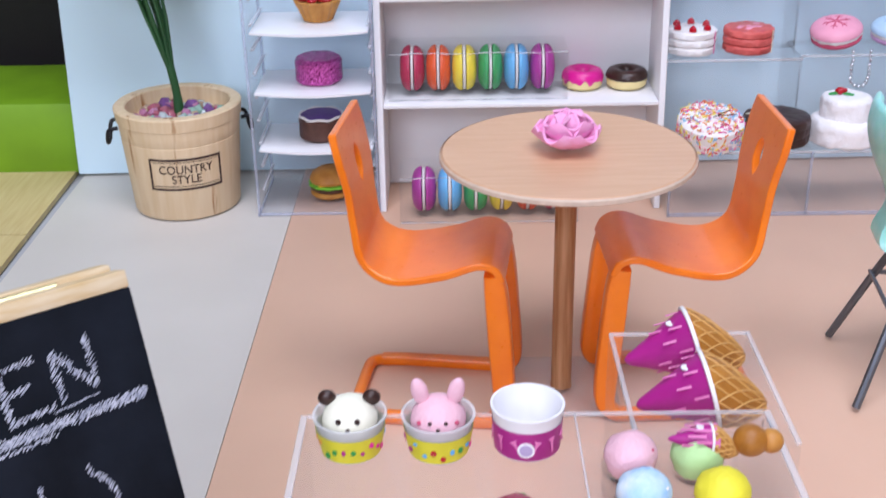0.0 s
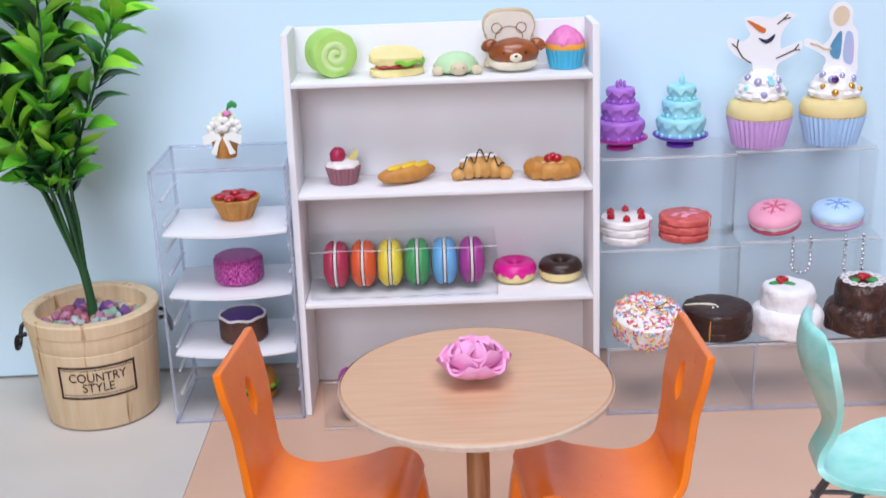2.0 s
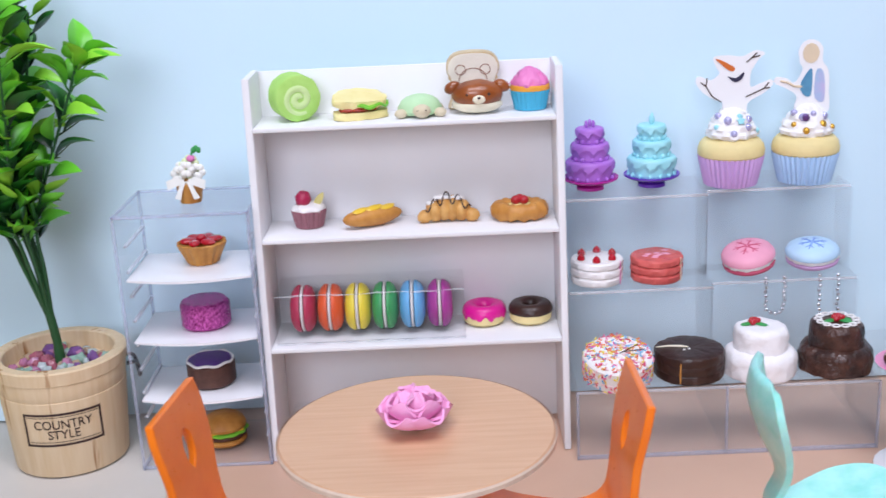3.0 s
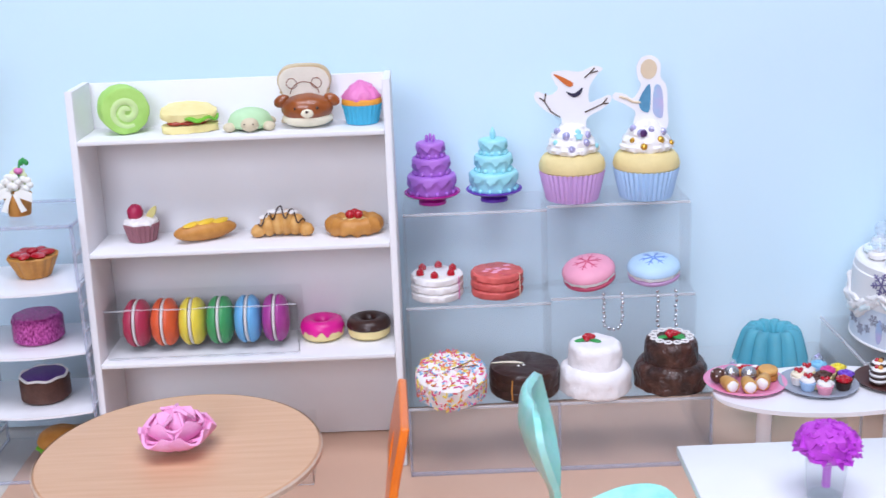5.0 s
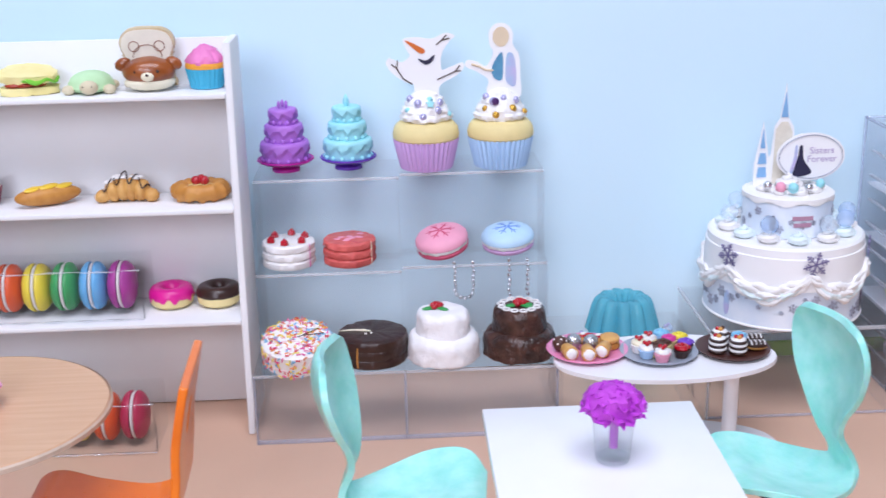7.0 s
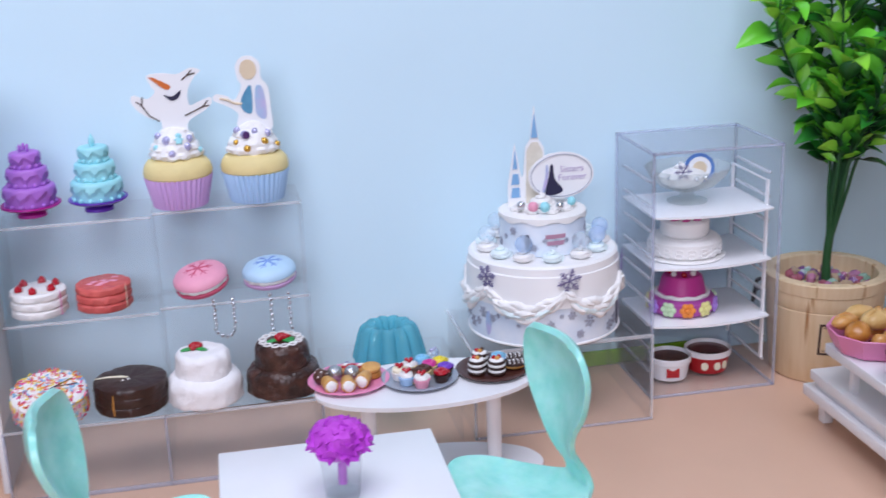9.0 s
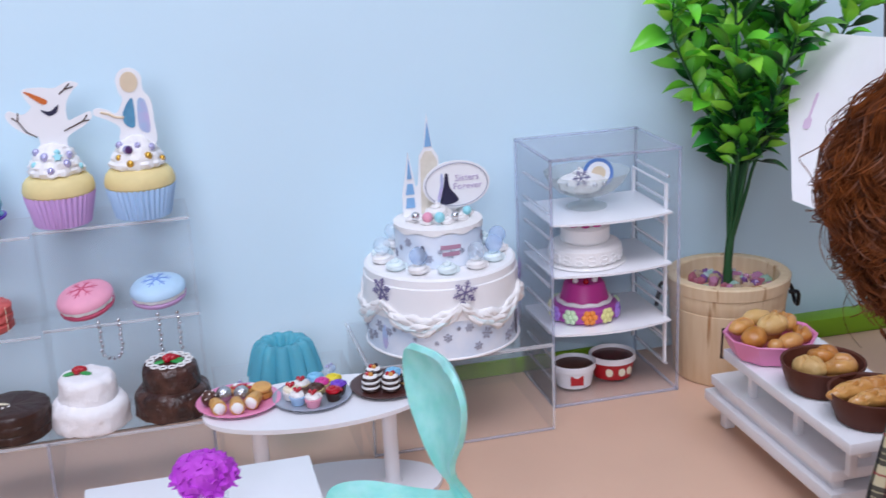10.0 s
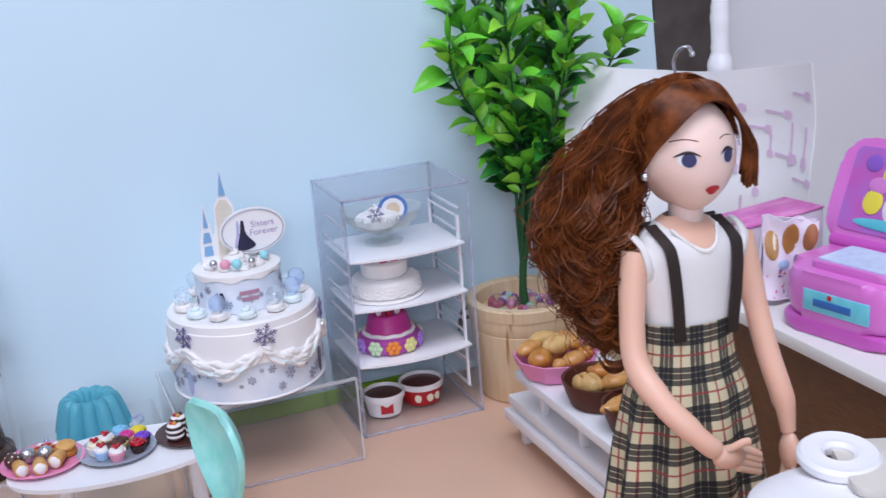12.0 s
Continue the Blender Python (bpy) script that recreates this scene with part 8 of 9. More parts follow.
# ---- the doll ----
M_skin = mat("doll_vinyl", "f0c2aa", 0.45, var=0.04, vscale=30, bump=0.01, sss=0.3)
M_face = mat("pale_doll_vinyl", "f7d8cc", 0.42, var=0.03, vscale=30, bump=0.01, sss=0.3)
M_hair = mat("auburn_doll_hair", "844822", 0.42, h2="48230f", vscale=200, bump=0.1, spec=0.22)
M_shirt = mat("white_jersey", "f0eeec", 0.8, var=0.03, bump=0.15, bscale=1500)
M_strap = mat("dark_brown_strap", "2c211d", 0.6, var=0.1)
M_lip = mat("red_lip", "c2303c", 0.35)
M_eye = mat("dark_eye", "41406a", 0.3)


def plaid():
    m = bpy.data.materials.new("beige_plaid_cloth")
    m.use_nodes = True
    t = m.node_tree
    b = t.nodes["Principled BSDF"]
    b.inputs["Roughness"].default_value = 0.85
    co = t.nodes.new("ShaderNodeTexCoord")
    sep = t.nodes.new("ShaderNodeSeparateXYZ")
    t.links.new(co.outputs["UV"], sep.inputs[0])

    def bars(src, centre, half):
        a = t.nodes.new("ShaderNodeMath")
        a.operation = "SUBTRACT"
        t.links.new(src, a.inputs[0])
        a.inputs[1].default_value = centre
        f = t.nodes.new("ShaderNodeMath")
        f.operation = "FRACT"
        t.links.new(a.outputs[0], f.inputs[0])
        c = t.nodes.new("ShaderNodeMath")
        c.operation = "LESS_THAN"
        t.links.new(f.outputs[0], c.inputs[0])
        c.inputs[1].default_value = 2 * half
        return c.outputs[0]
    col = None
    last = lin("d2c8a4")
    specs = [("X", 0.04, 0.070, "12151f"), ("X", 0.20, 0.070, "12151f"), ("X", 0.36, 0.070, "12151f"), ("X", 0.72, 0.025, "9a3038"),
             ("Y", 0.04, 0.070, "12151f"), ("Y", 0.20, 0.070, "12151f"), ("Y", 0.36, 0.070, "12151f"), ("Y", 0.72, 0.025, "9a3038")]
    prev = None
    for ax, c, h, hx in specs:
        mx = t.nodes.new("ShaderNodeMix")
        mx.data_type = "RGBA"
        k = t.nodes.new("ShaderNodeMath")
        k.operation = "MULTIPLY"
        k.inputs[1].default_value = 0.88
        t.links.new(bars(sep.outputs[ax], c, h), k.inputs[0])
        t.links.new(k.outputs[0], mx.inputs[0])
        if prev is None:
            mx.inputs[6].default_value = last
        else:
            t.links.new(prev, mx.inputs[6])
        mx.inputs[7].default_value = lin(hx)
        prev = mx.outputs[2]
    t.links.new(prev, b.inputs["Base Color"])
    n = t.nodes.new("ShaderNodeTexNoise")
    n.inputs["Scale"].default_value = 900
    bp = t.nodes.new("ShaderNodeBump")
    bp.inputs["Strength"].default_value, bp.inputs["Distance"].default_value = 0.3, 0.0004
    t.links.new(n.outputs[0], bp.inputs["Height"])
    t.links.new(bp.outputs[0], b.inputs["Normal"])
    return m


def doll():
    """One plain mesh; local origin on the floor, facing -y."""
    g = B()
    uv = g.loops.layers.uv.new("UVMap")
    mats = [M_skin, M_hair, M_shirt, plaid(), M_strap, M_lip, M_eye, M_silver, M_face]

    def use(i, before):
        for f in list(g.faces)[before:]:
            f.material_index = i

    def count():
        g.faces.ensure_lookup_table()
        return len(g.faces)
    # head and neck
    n = count()
    C, A = Vector((0.0026, 0.0020, 0.2068)), Vector((0.0126, 0.0134, 0.0152))
    ball(g, C, tuple(A), 40, 28)
    for v in g.verts:
        if v.co.z < 0.206 and v.co.y < 0.004:
            k = (0.206 - v.co.z) / 0.0145
            v.co.x = C.x + (v.co.x - C.x) * (1 - 0.36 * k * k)
            v.co.y -= 0.0016 * k

    def face(x, z, out=0.0):
        """A point of the face's front at x, z."""
        q = max(0.0, 1 - ((x - C.x) / A.x) ** 2 - ((z - C.z) / A.z) ** 2)
        k = max(0.0, (0.206 - z) / 0.0145)
        return Vector((x, C.y - A.y * math.sqrt(q) - 0.0016 * k - out, z))

    def spot(cx, cz, w, h, out, seg=18):
        """A thin painted oval that follows the face."""
        rings = []
        for r in (1.0, 0.55):
            rings.append([g.verts.new(face(cx + w * r * math.cos(2 * math.pi * i / seg), cz + h * r * math.sin(2 * math.pi * i / seg), out)) for i in range(seg)])
        mid = g.verts.new(face(cx, cz, out))
        for i in range(seg):
            j = (i + 1) % seg
            g.faces.new((rings[0][i], rings[0][j], rings[1][j], rings[1][i]))
            g.faces.new((rings[1][i], rings[1][j], mid))
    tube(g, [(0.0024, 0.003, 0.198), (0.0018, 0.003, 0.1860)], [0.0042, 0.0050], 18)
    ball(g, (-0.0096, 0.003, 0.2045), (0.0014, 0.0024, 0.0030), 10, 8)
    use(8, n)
    n = count()
    ball(g, (-0.0106, 0.0002, 0.2022), 0.0013, 10, 8)
    use(7, n)
    n = count()
    spot(0.0032, 0.1992, 0.0021, 0.0010, 0.0002)
    spot(0.0032, 0.1985, 0.0013, 0.0009, 0.0002)
    use(5, n)
    n = count()
    for x in (-0.0034, 0.0076):
        spot(x, 0.2075, 0.0023 if x < 0 else 0.0020, 0.0018, 0.0001)
    use(2, n)
    n = count()
    for x in (-0.0034, 0.0076):
        spot(x + 0.0002, 0.2075, 0.0017, 0.0019, 0.00025)
    use(6, n)
    n = count()
    for x, w in ((-0.0034, 0.0030), (0.0076, 0.0024)):
        tube(g, [face(x + w * (i / 4 - 1), 0.2082 + 0.0013 * math.cos((i / 4 - 1) * 1.5), 0.0002) for i in range(9)], [0.0001, 0.0002, 0.0003, 0.0004, 0.0004, 0.0004, 0.0003, 0.0002, 0.0001], 6)
    use(4, n)
    n = count()
    for x, w in ((-0.0036, 0.0030), (0.0076, 0.0022)):
        tube(g, [face(x + w * (i / 4 - 1), 0.2120 + 0.0007 * math.cos((i / 4 - 1) * 1.5), -0.00005) for i in range(9)], 0.00016, 5)
    use(1, n)
    # torso in a white top with a scooped neck
    prof = [(p.x, p.y) for p in spline([(0.0048, 0.1900, 0), (0.0078, 0.1882, 0), (0.0128, 0.1850, 0), (0.0150, 0.1805, 0), (0.0148, 0.1740, 0), (0.0142, 0.1680, 0), (0.0134, 0.1600, 0), (0.0128, 0.1560, 0)], 12)]
    n = count()
    lathe(g, prof, 140, (0.0010, 0.0035, 0), m=Matrix.Translation((0, 0.0035, 0)) @ Matrix.Diagonal((1, 0.70, 1, 1)) @ Matrix.Translation((0, -0.0035, 0)))
    use(2, n)
    g.faces.ensure_lookup_table()
    for f in list(g.faces)[n:]:
        c = f.calc_center_median()
        if c.z > 0.1815 + 0.0062 * ((c.x - 0.0012) / 0.0068) ** 2 and c.y < 0.006:
            f.material_index = 0
    n = count()
    tube(g, [(0.0012 + 0.0068 * u, 0.0035 - 0.70 * math.sqrt(max(0.0, 0.0149 ** 2 - (0.0068 * u) ** 2)) * (1 - 0.30 * abs(u) ** 2), 0.1815 + 0.0062 * u * u) for u in [i / 10 - 1 for i in range(21)]], 0.0006, 6)
    use(2, n)
    n = count()
    for s in (-1, 1):
        for y in (-1, 1):
            pts = [(0.001 + s * 0.0098, 0.0035 + y * (0.0015), 0.1880), (0.001 + s * 0.0098, 0.0035 + y * 0.0088, 0.1830), (0.001 + s * 0.0090, 0.0035 + y * 0.0106, 0.1720), (0.001 + s * 0.0078, 0.0035 + y * 0.0100, 0.1570)]
            P = spline(pts, 5)
            ribbon(g, [[p + Vector((q, 0, 0)) for p in P] for q in (-0.0016, 0, 0.0016)], 0.0008)
    use(4, n)
    # skirt with folds
    n = count()
    prof = [(0.0137, 0.1610), (0.0139, 0.1540), (0.0150, 0.1470), (0.0178, 0.1400), (0.0206, 0.1250), (0.0232, 0.1050), (0.0262, 0.0800), (0.0278, 0.0620), (0.0262, 0.0622)]
    NN = 72
    rings = []
    for k, (r, z) in enumerate(prof):
        fold = max(0, min(1, (0.150 - z) / 0.04)) * 0.11
        rings.append([g.verts.new((r * (1 + fold * math.sin(9 * 2 * math.pi * i / NN + 0.4 * k)) * math.cos(2 * math.pi * i / NN), 0.0035 + 0.74 * r * (1 + fold * math.sin(9 * 2 * math.pi * i / NN + 0.4 * k)) * math.sin(2 * math.pi * i / NN), z)) for i in range(NN)])
    dist = [0.0]
    for a, b in zip(prof, prof[1:]):
        dist.append(dist[-1] + math.hypot(a[0] - b[0], a[1] - b[1]))
    for k in range(len(rings) - 1):
        for i in range(NN):
            j = (i + 1) % NN
            f = g.faces.new((rings[k][i], rings[k][j], rings[k + 1][j], rings[k + 1][i]))
            for lp, (u, vv) in zip(f.loops, ((i, k), (i + 1, k), (i + 1, k + 1), (i, k + 1))):
                lp[uv].uv = (u / NN * 10.0, dist[vv] / 0.0112)
    use(3, n)
    # legs and shoes
    n = count()
    for s in (-1, 1):
        tube(g, [(s * 0.008, 0.003, 0.075), (s * 0.0085, 0.003, 0.045), (s * 0.0088, 0.004, 0.006)], [0.0072, 0.0058, 0.0040], 14)
    use(0, n)
    n = count()
    for s in (-1, 1):
        ball(g, (s * 0.0088, -0.001, 0.0042), (0.0048, 0.0095, 0.0042), 16, 10)
    use(4, n)
    # arms: sleeves, then vinyl
    n = count()
    for s in (-1, 1):
        tube(g, [(0.0008 + s * (0.0142 + 0.0014 * math.sin(b)), 0.0035 + 0.0052 * math.cos(b), 0.1790 + 0.0066 * math.sin(b)) for b in [k * math.pi / 10 for k in range(20)]], 0.0012, 6, True)
    use(2, n)
    n = count()
    tube(g, spline([(-0.0150, 0.0030, 0.1815), (-0.0172, 0.0010, 0.1680), (-0.0186, -0.0030, 0.1525), (-0.0160, -0.0115, 0.1440), (-0.0090, -0.0180, 0.1350), (-0.0040, -0.0200, 0.1300)], 5), [0.0038] * 6 + [0.0036] * 5 + [0.0037] * 4 + [0.0034] * 5 + [0.0029] * 5 + [0.0025], 14)
    ball(g, (-0.0006, -0.0207, 0.1280), (0.0050, 0.0024, 0.0034), 16, 10, m=Matrix())
    for q in range(4):
        tube(g, spline([(0.0012, -0.0205 - 0.0004 * q, 0.1302 - 0.0018 * q), (0.0054, -0.0210, 0.1286 - 0.0019 * q), (0.0086, -0.0205, 0.1264 - 0.0016 * q)], 3), 0.0011, 8)
    tube(g, spline([(-0.0016, -0.0215, 0.1304), (0.0014, -0.0235, 0.1328), (0.0036, -0.0235, 0.1328)], 3), 0.0011, 8)
    tube(g, spline([(0.0172, 0.0030, 0.1810), (0.0200, 0.0020, 0.1660), (0.0225, -0.0020, 0.1480), (0.0255, -0.0060, 0.1330), (0.0262, -0.0075, 0.1240)], 5), [0.0037] * 6 + [0.0034] * 10 + [0.0029, 0.0027, 0.0025, 0.0023, 0.0022], 14)
    ball(g, (0.0260, -0.0085, 0.1185), (0.0026, 0.0036, 0.0058), 14, 10)
    for q in range(3):
        tube(g, spline([(0.0262, -0.0060 - 0.002 * q, 0.1150), (0.0252, -0.0068 - 0.002 * q, 0.1110), (0.0236, -0.0072 - 0.002 * q, 0.1085)], 3), 0.0010, 8)
    use(0, n)
    # hair: a smooth cap, then a full fall of curled locks
    n = count()
    R_ = random.Random(31)
    HC = Vector((0.0024, 0.0028, 0.2088))
    cap = []
    for i in range(15):
        el = -0.40 + (math.pi / 2 + 0.40) * i / 14
        row = []
        for j in range(33):
            e2 = 0.03 + 0.46 * max(0.0, min(1.0, (el - 0.50) / 0.5))
            a = math.pi * (-e2 + (1 + 2 * e2) * j / 32)
            rr = 1.0 + 0.02 * math.sin(14 * a + 2 * i)
            row.append((HC.x + 0.0140 * rr * math.cos(el) * math.cos(a), HC.y + 0.0150 * rr * math.cos(el) * math.sin(a), HC.z + 0.0166 * math.sin(el)))
        cap.append(row)
    ribbon(g, cap, 0.0012)
    side, deep = Vector((-0.958, 0.286, 0)), Vector((0.286, 0.958, 0))
    spine = [Vector(p) for p in ((0.000, 0, 0.2190), (0.0085, 0, 0.2138), (0.0165, 0, 0.2045), (0.0234, 0, 0.1920), (0.0246, 0, 0.1790), (0.0214, 0, 0.1665), (0.0190, 0, 0.1530))]
    wide = (0.0068, 0.0078, 0.0098, 0.0120, 0.0118, 0.0085, 0.0038)
    SP = spline(spine, 8)
    WD = [p.x for p in spline([(w, 0, 0) for w in wide], 8)]
    for i in range(2, 44, 3):
        ball(g, side * SP[i].x + deep * 0.009 + Vector((0, 0, SP[i].z)), (WD[i] * 0.66, WD[i] * 0.62, WD[i] * 0.70), 16, 10, rough=0.3, rs=240)
    for k in range(170):
        ang, rad_ = R_.uniform(0, 6.283), math.sqrt(R_.uniform(0.10, 1.0))
        q, w = rad_ * math.cos(ang), rad_ * math.sin(ang)
        last = min(len(SP) - 1, int(R_.uniform(0.48, 1.02) * len(SP)))
        if k % 5 == 0:
            last = len(SP) - 1
        first = R_.randrange(0, 5)
        line = []
        for i in range(first, last + 1):
            t_ = SP[min(i + 1, len(SP) - 1)] - SP[max(i - 1, 0)]
            nn = Vector((t_.z, 0, -t_.x)).normalized()
            c = SP[i] + nn * q * WD[i]
            line.append(side * c.x + deep * (0.0085 + w * WD[i] * 0.85) + Vector((0, 0, c.z)))
        line = [line[0]] + [v for p, b in zip(line, line[1:]) for v in (p.lerp(b, 0.5), b)]
        amp, wave, ph = R_.uniform(0.0020, 0.0046), R_.uniform(0.26, 0.40), R_.uniform(0, 6.283)
        spin = R_.choice((-1, 1))
        m = len(line)
        for h in range(16):
            o = Vector((R_.gauss(0, 1), R_.gauss(0, 1), R_.gauss(0, 1))) * (0.00085 if h < 14 else 0.0020)
            ph2, a2 = ph + R_.gauss(0, 0.12), amp * R_.uniform(0.9, 1.1)
            pts = []
            for i, p in enumerate(line[:max(8, m - R_.randrange(0, 5))]):
                grow = max(0.0, min(1.0, (i - 12) / 40)) ** 1.1
                th = ph2 + spin * wave * i
                pts.append(p + o * (0.6 + 0.9 * i / m) + a2 * grow * (math.cos(th) * side + math.sin(th) * deep + Vector((0, 0, 0.5 * math.sin(th)))))
            rr = R_.uniform(0.00014, 0.00032)
            tube(g, pts, [rr * (1.1 - 0.6 * i / m) for i in range(len(pts))], 3)
    # loose ringlets along the edge
    for bs, bd, bz, rad_, turn in ((0.035, 0.004, 0.186, 0.0046, 6.0), (0.0315, 0.002, 0.1765, 0.0036, 8.0), (0.0285, 0.000, 0.1690, 0.0034, 7.0), (0.0215, 0.001, 0.1585, 0.0036, 9.0), (0.0185, 0.002, 0.1500, 0.0038, 9.0), (0.0330, 0.006, 0.1950, 0.0030, 7.0), (0.0240, -0.003, 0.1640, 0.0032, 8.0), (0.0170, -0.001, 0.1560, 0.0030, 8.0), (0.0290, -0.002, 0.1820, 0.0030, 8.0)):
        for h in range(9):
            o = R_.uniform(-0.0005, 0.0005)
            base = side * bs + deep * bd + Vector((0, 0, bz))
            tube(g, [base + side * (rad_ * math.cos(th) * (1 + o * 250)) + Vector((0, 0, 0.9 * rad_ * math.sin(th) + 0.0006 * (1.5 - th) + o)) + deep * (o * 2 + 0.0007 * th) for th in [turn * i / 22 - 2.6 for i in range(23)]], R_.uniform(0.0002, 0.00036), 4)
    # sleek hair combed over the cap to the gathered fall
    for k in range(700):
        a = math.pi * R_.uniform(-0.06, 1.10)
        lift = R_.uniform(0.0, 0.0014)
        low = R_.uniform(-0.15, 0.55)
        P = []
        for i in range(7):
            el = 1.46 - (1.46 - low) * i / 6
            b = math.pi / 2 + (a - math.pi / 2) * (0.6 + 0.4 * i / 6)
            P.append(Vector((HC.x + (0.0145 + lift) * math.cos(el) * math.cos(b), HC.y + (0.0155 + lift) * math.cos(el) * math.sin(b), HC.z + (0.0172 + lift) * math.sin(el))))
        if P[-1].x < 0.006:
            P.append(side * R_.uniform(0.014, 0.026) + deep * (0.008 + R_.uniform(-0.006, 0.008)) + Vector((0, 0, R_.uniform(0.192, 0.212))))
        Q = spline(P, 4)
        rr = R_.uniform(0.00016, 0.00042)
        tube(g, Q, [rr * (1 - 0.4 * i / len(Q)) for i in range(len(Q))], 3)
    # the parted front
    for k in range(300):
        q = R_.random()
        a0 = Vector((0.0056 + R_.uniform(-0.0010, 0.0010), -0.0080 + 0.010 * q, 0.2220 + 0.0036 * q))
        if k % 8 < 5:
            e = Vector((-0.0110 - 0.0010 * q, 0.0005 + 0.006 * q, 0.2035 + 0.006 * q))
            mid = Vector((-0.0056 - 0.0030 * q, -0.0088 + 0.008 * q, 0.2160 + 0.0055 * q))
            bow = Vector((-0.0010, 0, 0))
        else:
            e = Vector((0.0178 + R_.uniform(-0.0012, 0.0016), -0.0062 + 0.006 * q, 0.1975 + R_.uniform(-0.0015, 0.006)))
            mid = Vector((0.0132 + 0.0012 * q, -0.0075 + 0.007 * q, 0.2158 + 0.004 * q))
            bow = Vector((0.0022, 0, 0))
        tube(g, spline([a0, a0.lerp(mid, 0.5) + Vector((0, -0.0010, 0.0018)), mid, mid.lerp(e, 0.5) + bow, e], 5), R_.uniform(0.0002, 0.0005), 4)
    use(1, n)
    body = {v for f in g.faces if f.material_index != 1 for v in f.verts}
    for v in body:
        v.co.x += 0.0022 * max(0.0, min(1.0, (0.1890 - v.co.z) / 0.006))
    bmesh.ops.recalc_face_normals(g, faces=g.faces)
    me = bpy.data.meshes.new("fashion_doll")
    g.to_mesh(me)
    g.free()
    me.shade_smooth()
    me.set_sharp_from_angle(angle=radians(50))
    for m in mats:
        me.materials.append(m)
    ob = new("fashion_doll", me)
    ob.matrix_basis = pose(0.4505, 0.2330, 0, 0, 0, -4)
    tagged(ob, "plastic doll with curly auburn hair, white top and plaid skirt", "doll")


doll()


# ---- chalkboard at the front ----
M_slate = mat("black_slate", "0d1016", 0.8, h2="191d26", vscale=45, bump=0.2, bscale=600, spec=0.12)
M_chalk = mat("white_chalk", "c8cad6", 0.9, h2="8d92a4", vscale=900, bump=0.6, bscale=1500)
M_pine = mat("pale_pine_bar", "e3d0b0", 0.6, h2="d0b07c", vscale=60, stretch=(1, 8, 8), bump=0.2)
M_brass = mat("brass_hinge", "e2d6a4", 0.35, metal=0.6)
cb = thing("chalkboard", "small black chalkboard easel with a pale wooden top bar", "chalkboard", Matrix.Translation((-0.0640, 0.1990, 0.1156)) @ rz(36) @ rx(-20))
part("slate", box(B(), (-0.040, 0, -0.0610), (0.080, 0.0030, 0.122), 0.0004), M_slate, cb)
part("top_bar", box(B(), (-0.0405, 0.0015, 0.0022), (0.081, 0.0062, 0.0044), 0.0006), M_pine, cb, "pale wooden top bar")
part("back_board", box(B(), (-0.0415, 0.0075, 0.0035), (0.080, 0.0050, 0.0050), 0.0006), M_pine, cb, "pale wooden back bar")
part("back_leg", box(B(), (-0.0405, 0.0385, -0.0670), (0.078, 0.0030, 0.118), 0.0004, m=Matrix.Translation((0, 0.007, 0.003)) @ rx(33) @ Matrix.Translation((0, -0.036, 0))), M_slate, cb)
part("hinge", tube(B(), [(-0.070, 0.0044, 0.0044), (-0.0155, 0.0044, 0.0044)], 0.0009, 8), M_brass, cb, "brass hinge rod")


R_chalk = random.Random(14)


def stroke(pts, w=0.0013):
    """A rough chalk line: many short slanted marks along a path on the slate."""
    P = [Vector((x - 0.0055, 0, z)) for x, z in pts]
    g = B()
    for p, q in zip(P, P[1:]):
        n = max(2, int((q - p).length / 0.00022))
        d = (q - p).normalized()
        side_ = Vector((-d.z, 0, d.x))
        for k in range(n):
            if R_chalk.random() < 0.12:
                continue
            c = p.lerp(q, (k + R_chalk.random()) / n) + side_ * R_chalk.uniform(-0.55, 0.55) * w + Vector((0, -0.0016 - 0.0001 * R_chalk.random(), 0))
            e = Vector((0.75, 0, 0.66)) * R_chalk.uniform(0.25, 0.75) * w
            f = Vector((-0.66, 0, 0.75)) * R_chalk.uniform(0.00006, 0.00016)
            g.faces.new([g.verts.new(v) for v in (c - e - f, c + e - f, c + e + f, c - e + f)])
    part("chalk_stroke", g, M_chalk, cb, "white chalk stroke")


def ring_stroke(cx, cz, rx_, rz_):
    stroke([(cx + 0.0055 + rx_ * math.cos(a), cz + rz_ * math.sin(a)) for a in [k * math.pi / 10 for k in range(21)]])


# the word OPEN
for pts in (((-0.0165, -0.0225), (-0.0172, -0.0100)), ((-0.0168, -0.0100), (-0.0085, -0.0205)), ((-0.0085, -0.0205), (-0.0082, -0.0078))):
    stroke(pts)
stroke(((-0.0296, -0.0235), (-0.0298, -0.0108)))
for z0, z1, x1 in ((-0.0108, -0.0100, -0.0212), (-0.0168, -0.0160, -0.0235), (-0.0236, -0.0222, -0.0190)):
    stroke(((-0.0298, z0), (x1, z1)))
stroke(((-0.0420, -0.0245), (-0.0416, -0.0110)))
ring_stroke(-0.0445, -0.0145, 0.0042, 0.0036)
ring_stroke(-0.0590, -0.0180, 0.0055, 0.0072)
for dz in (0.0, -0.0006, -0.0012):
    stroke(((-0.0640, -0.0282 + dz), (0.0028, -0.0252 + dz)), 0.0012)
stroke(((-0.0560, -0.0312), (-0.0200, -0.0292)), 0.0009)
stroke(((-0.0195, -0.0240), (-0.0080, -0.0225)), 0.0005)
stroke(((-0.0155, -0.0380), (-0.0150, -0.0410), (-0.0115, -0.0435), (-0.0105, -0.0490)), 0.0010)
stroke(((-0.0275, -0.0395), (-0.0278, -0.0520)), 0.0010)

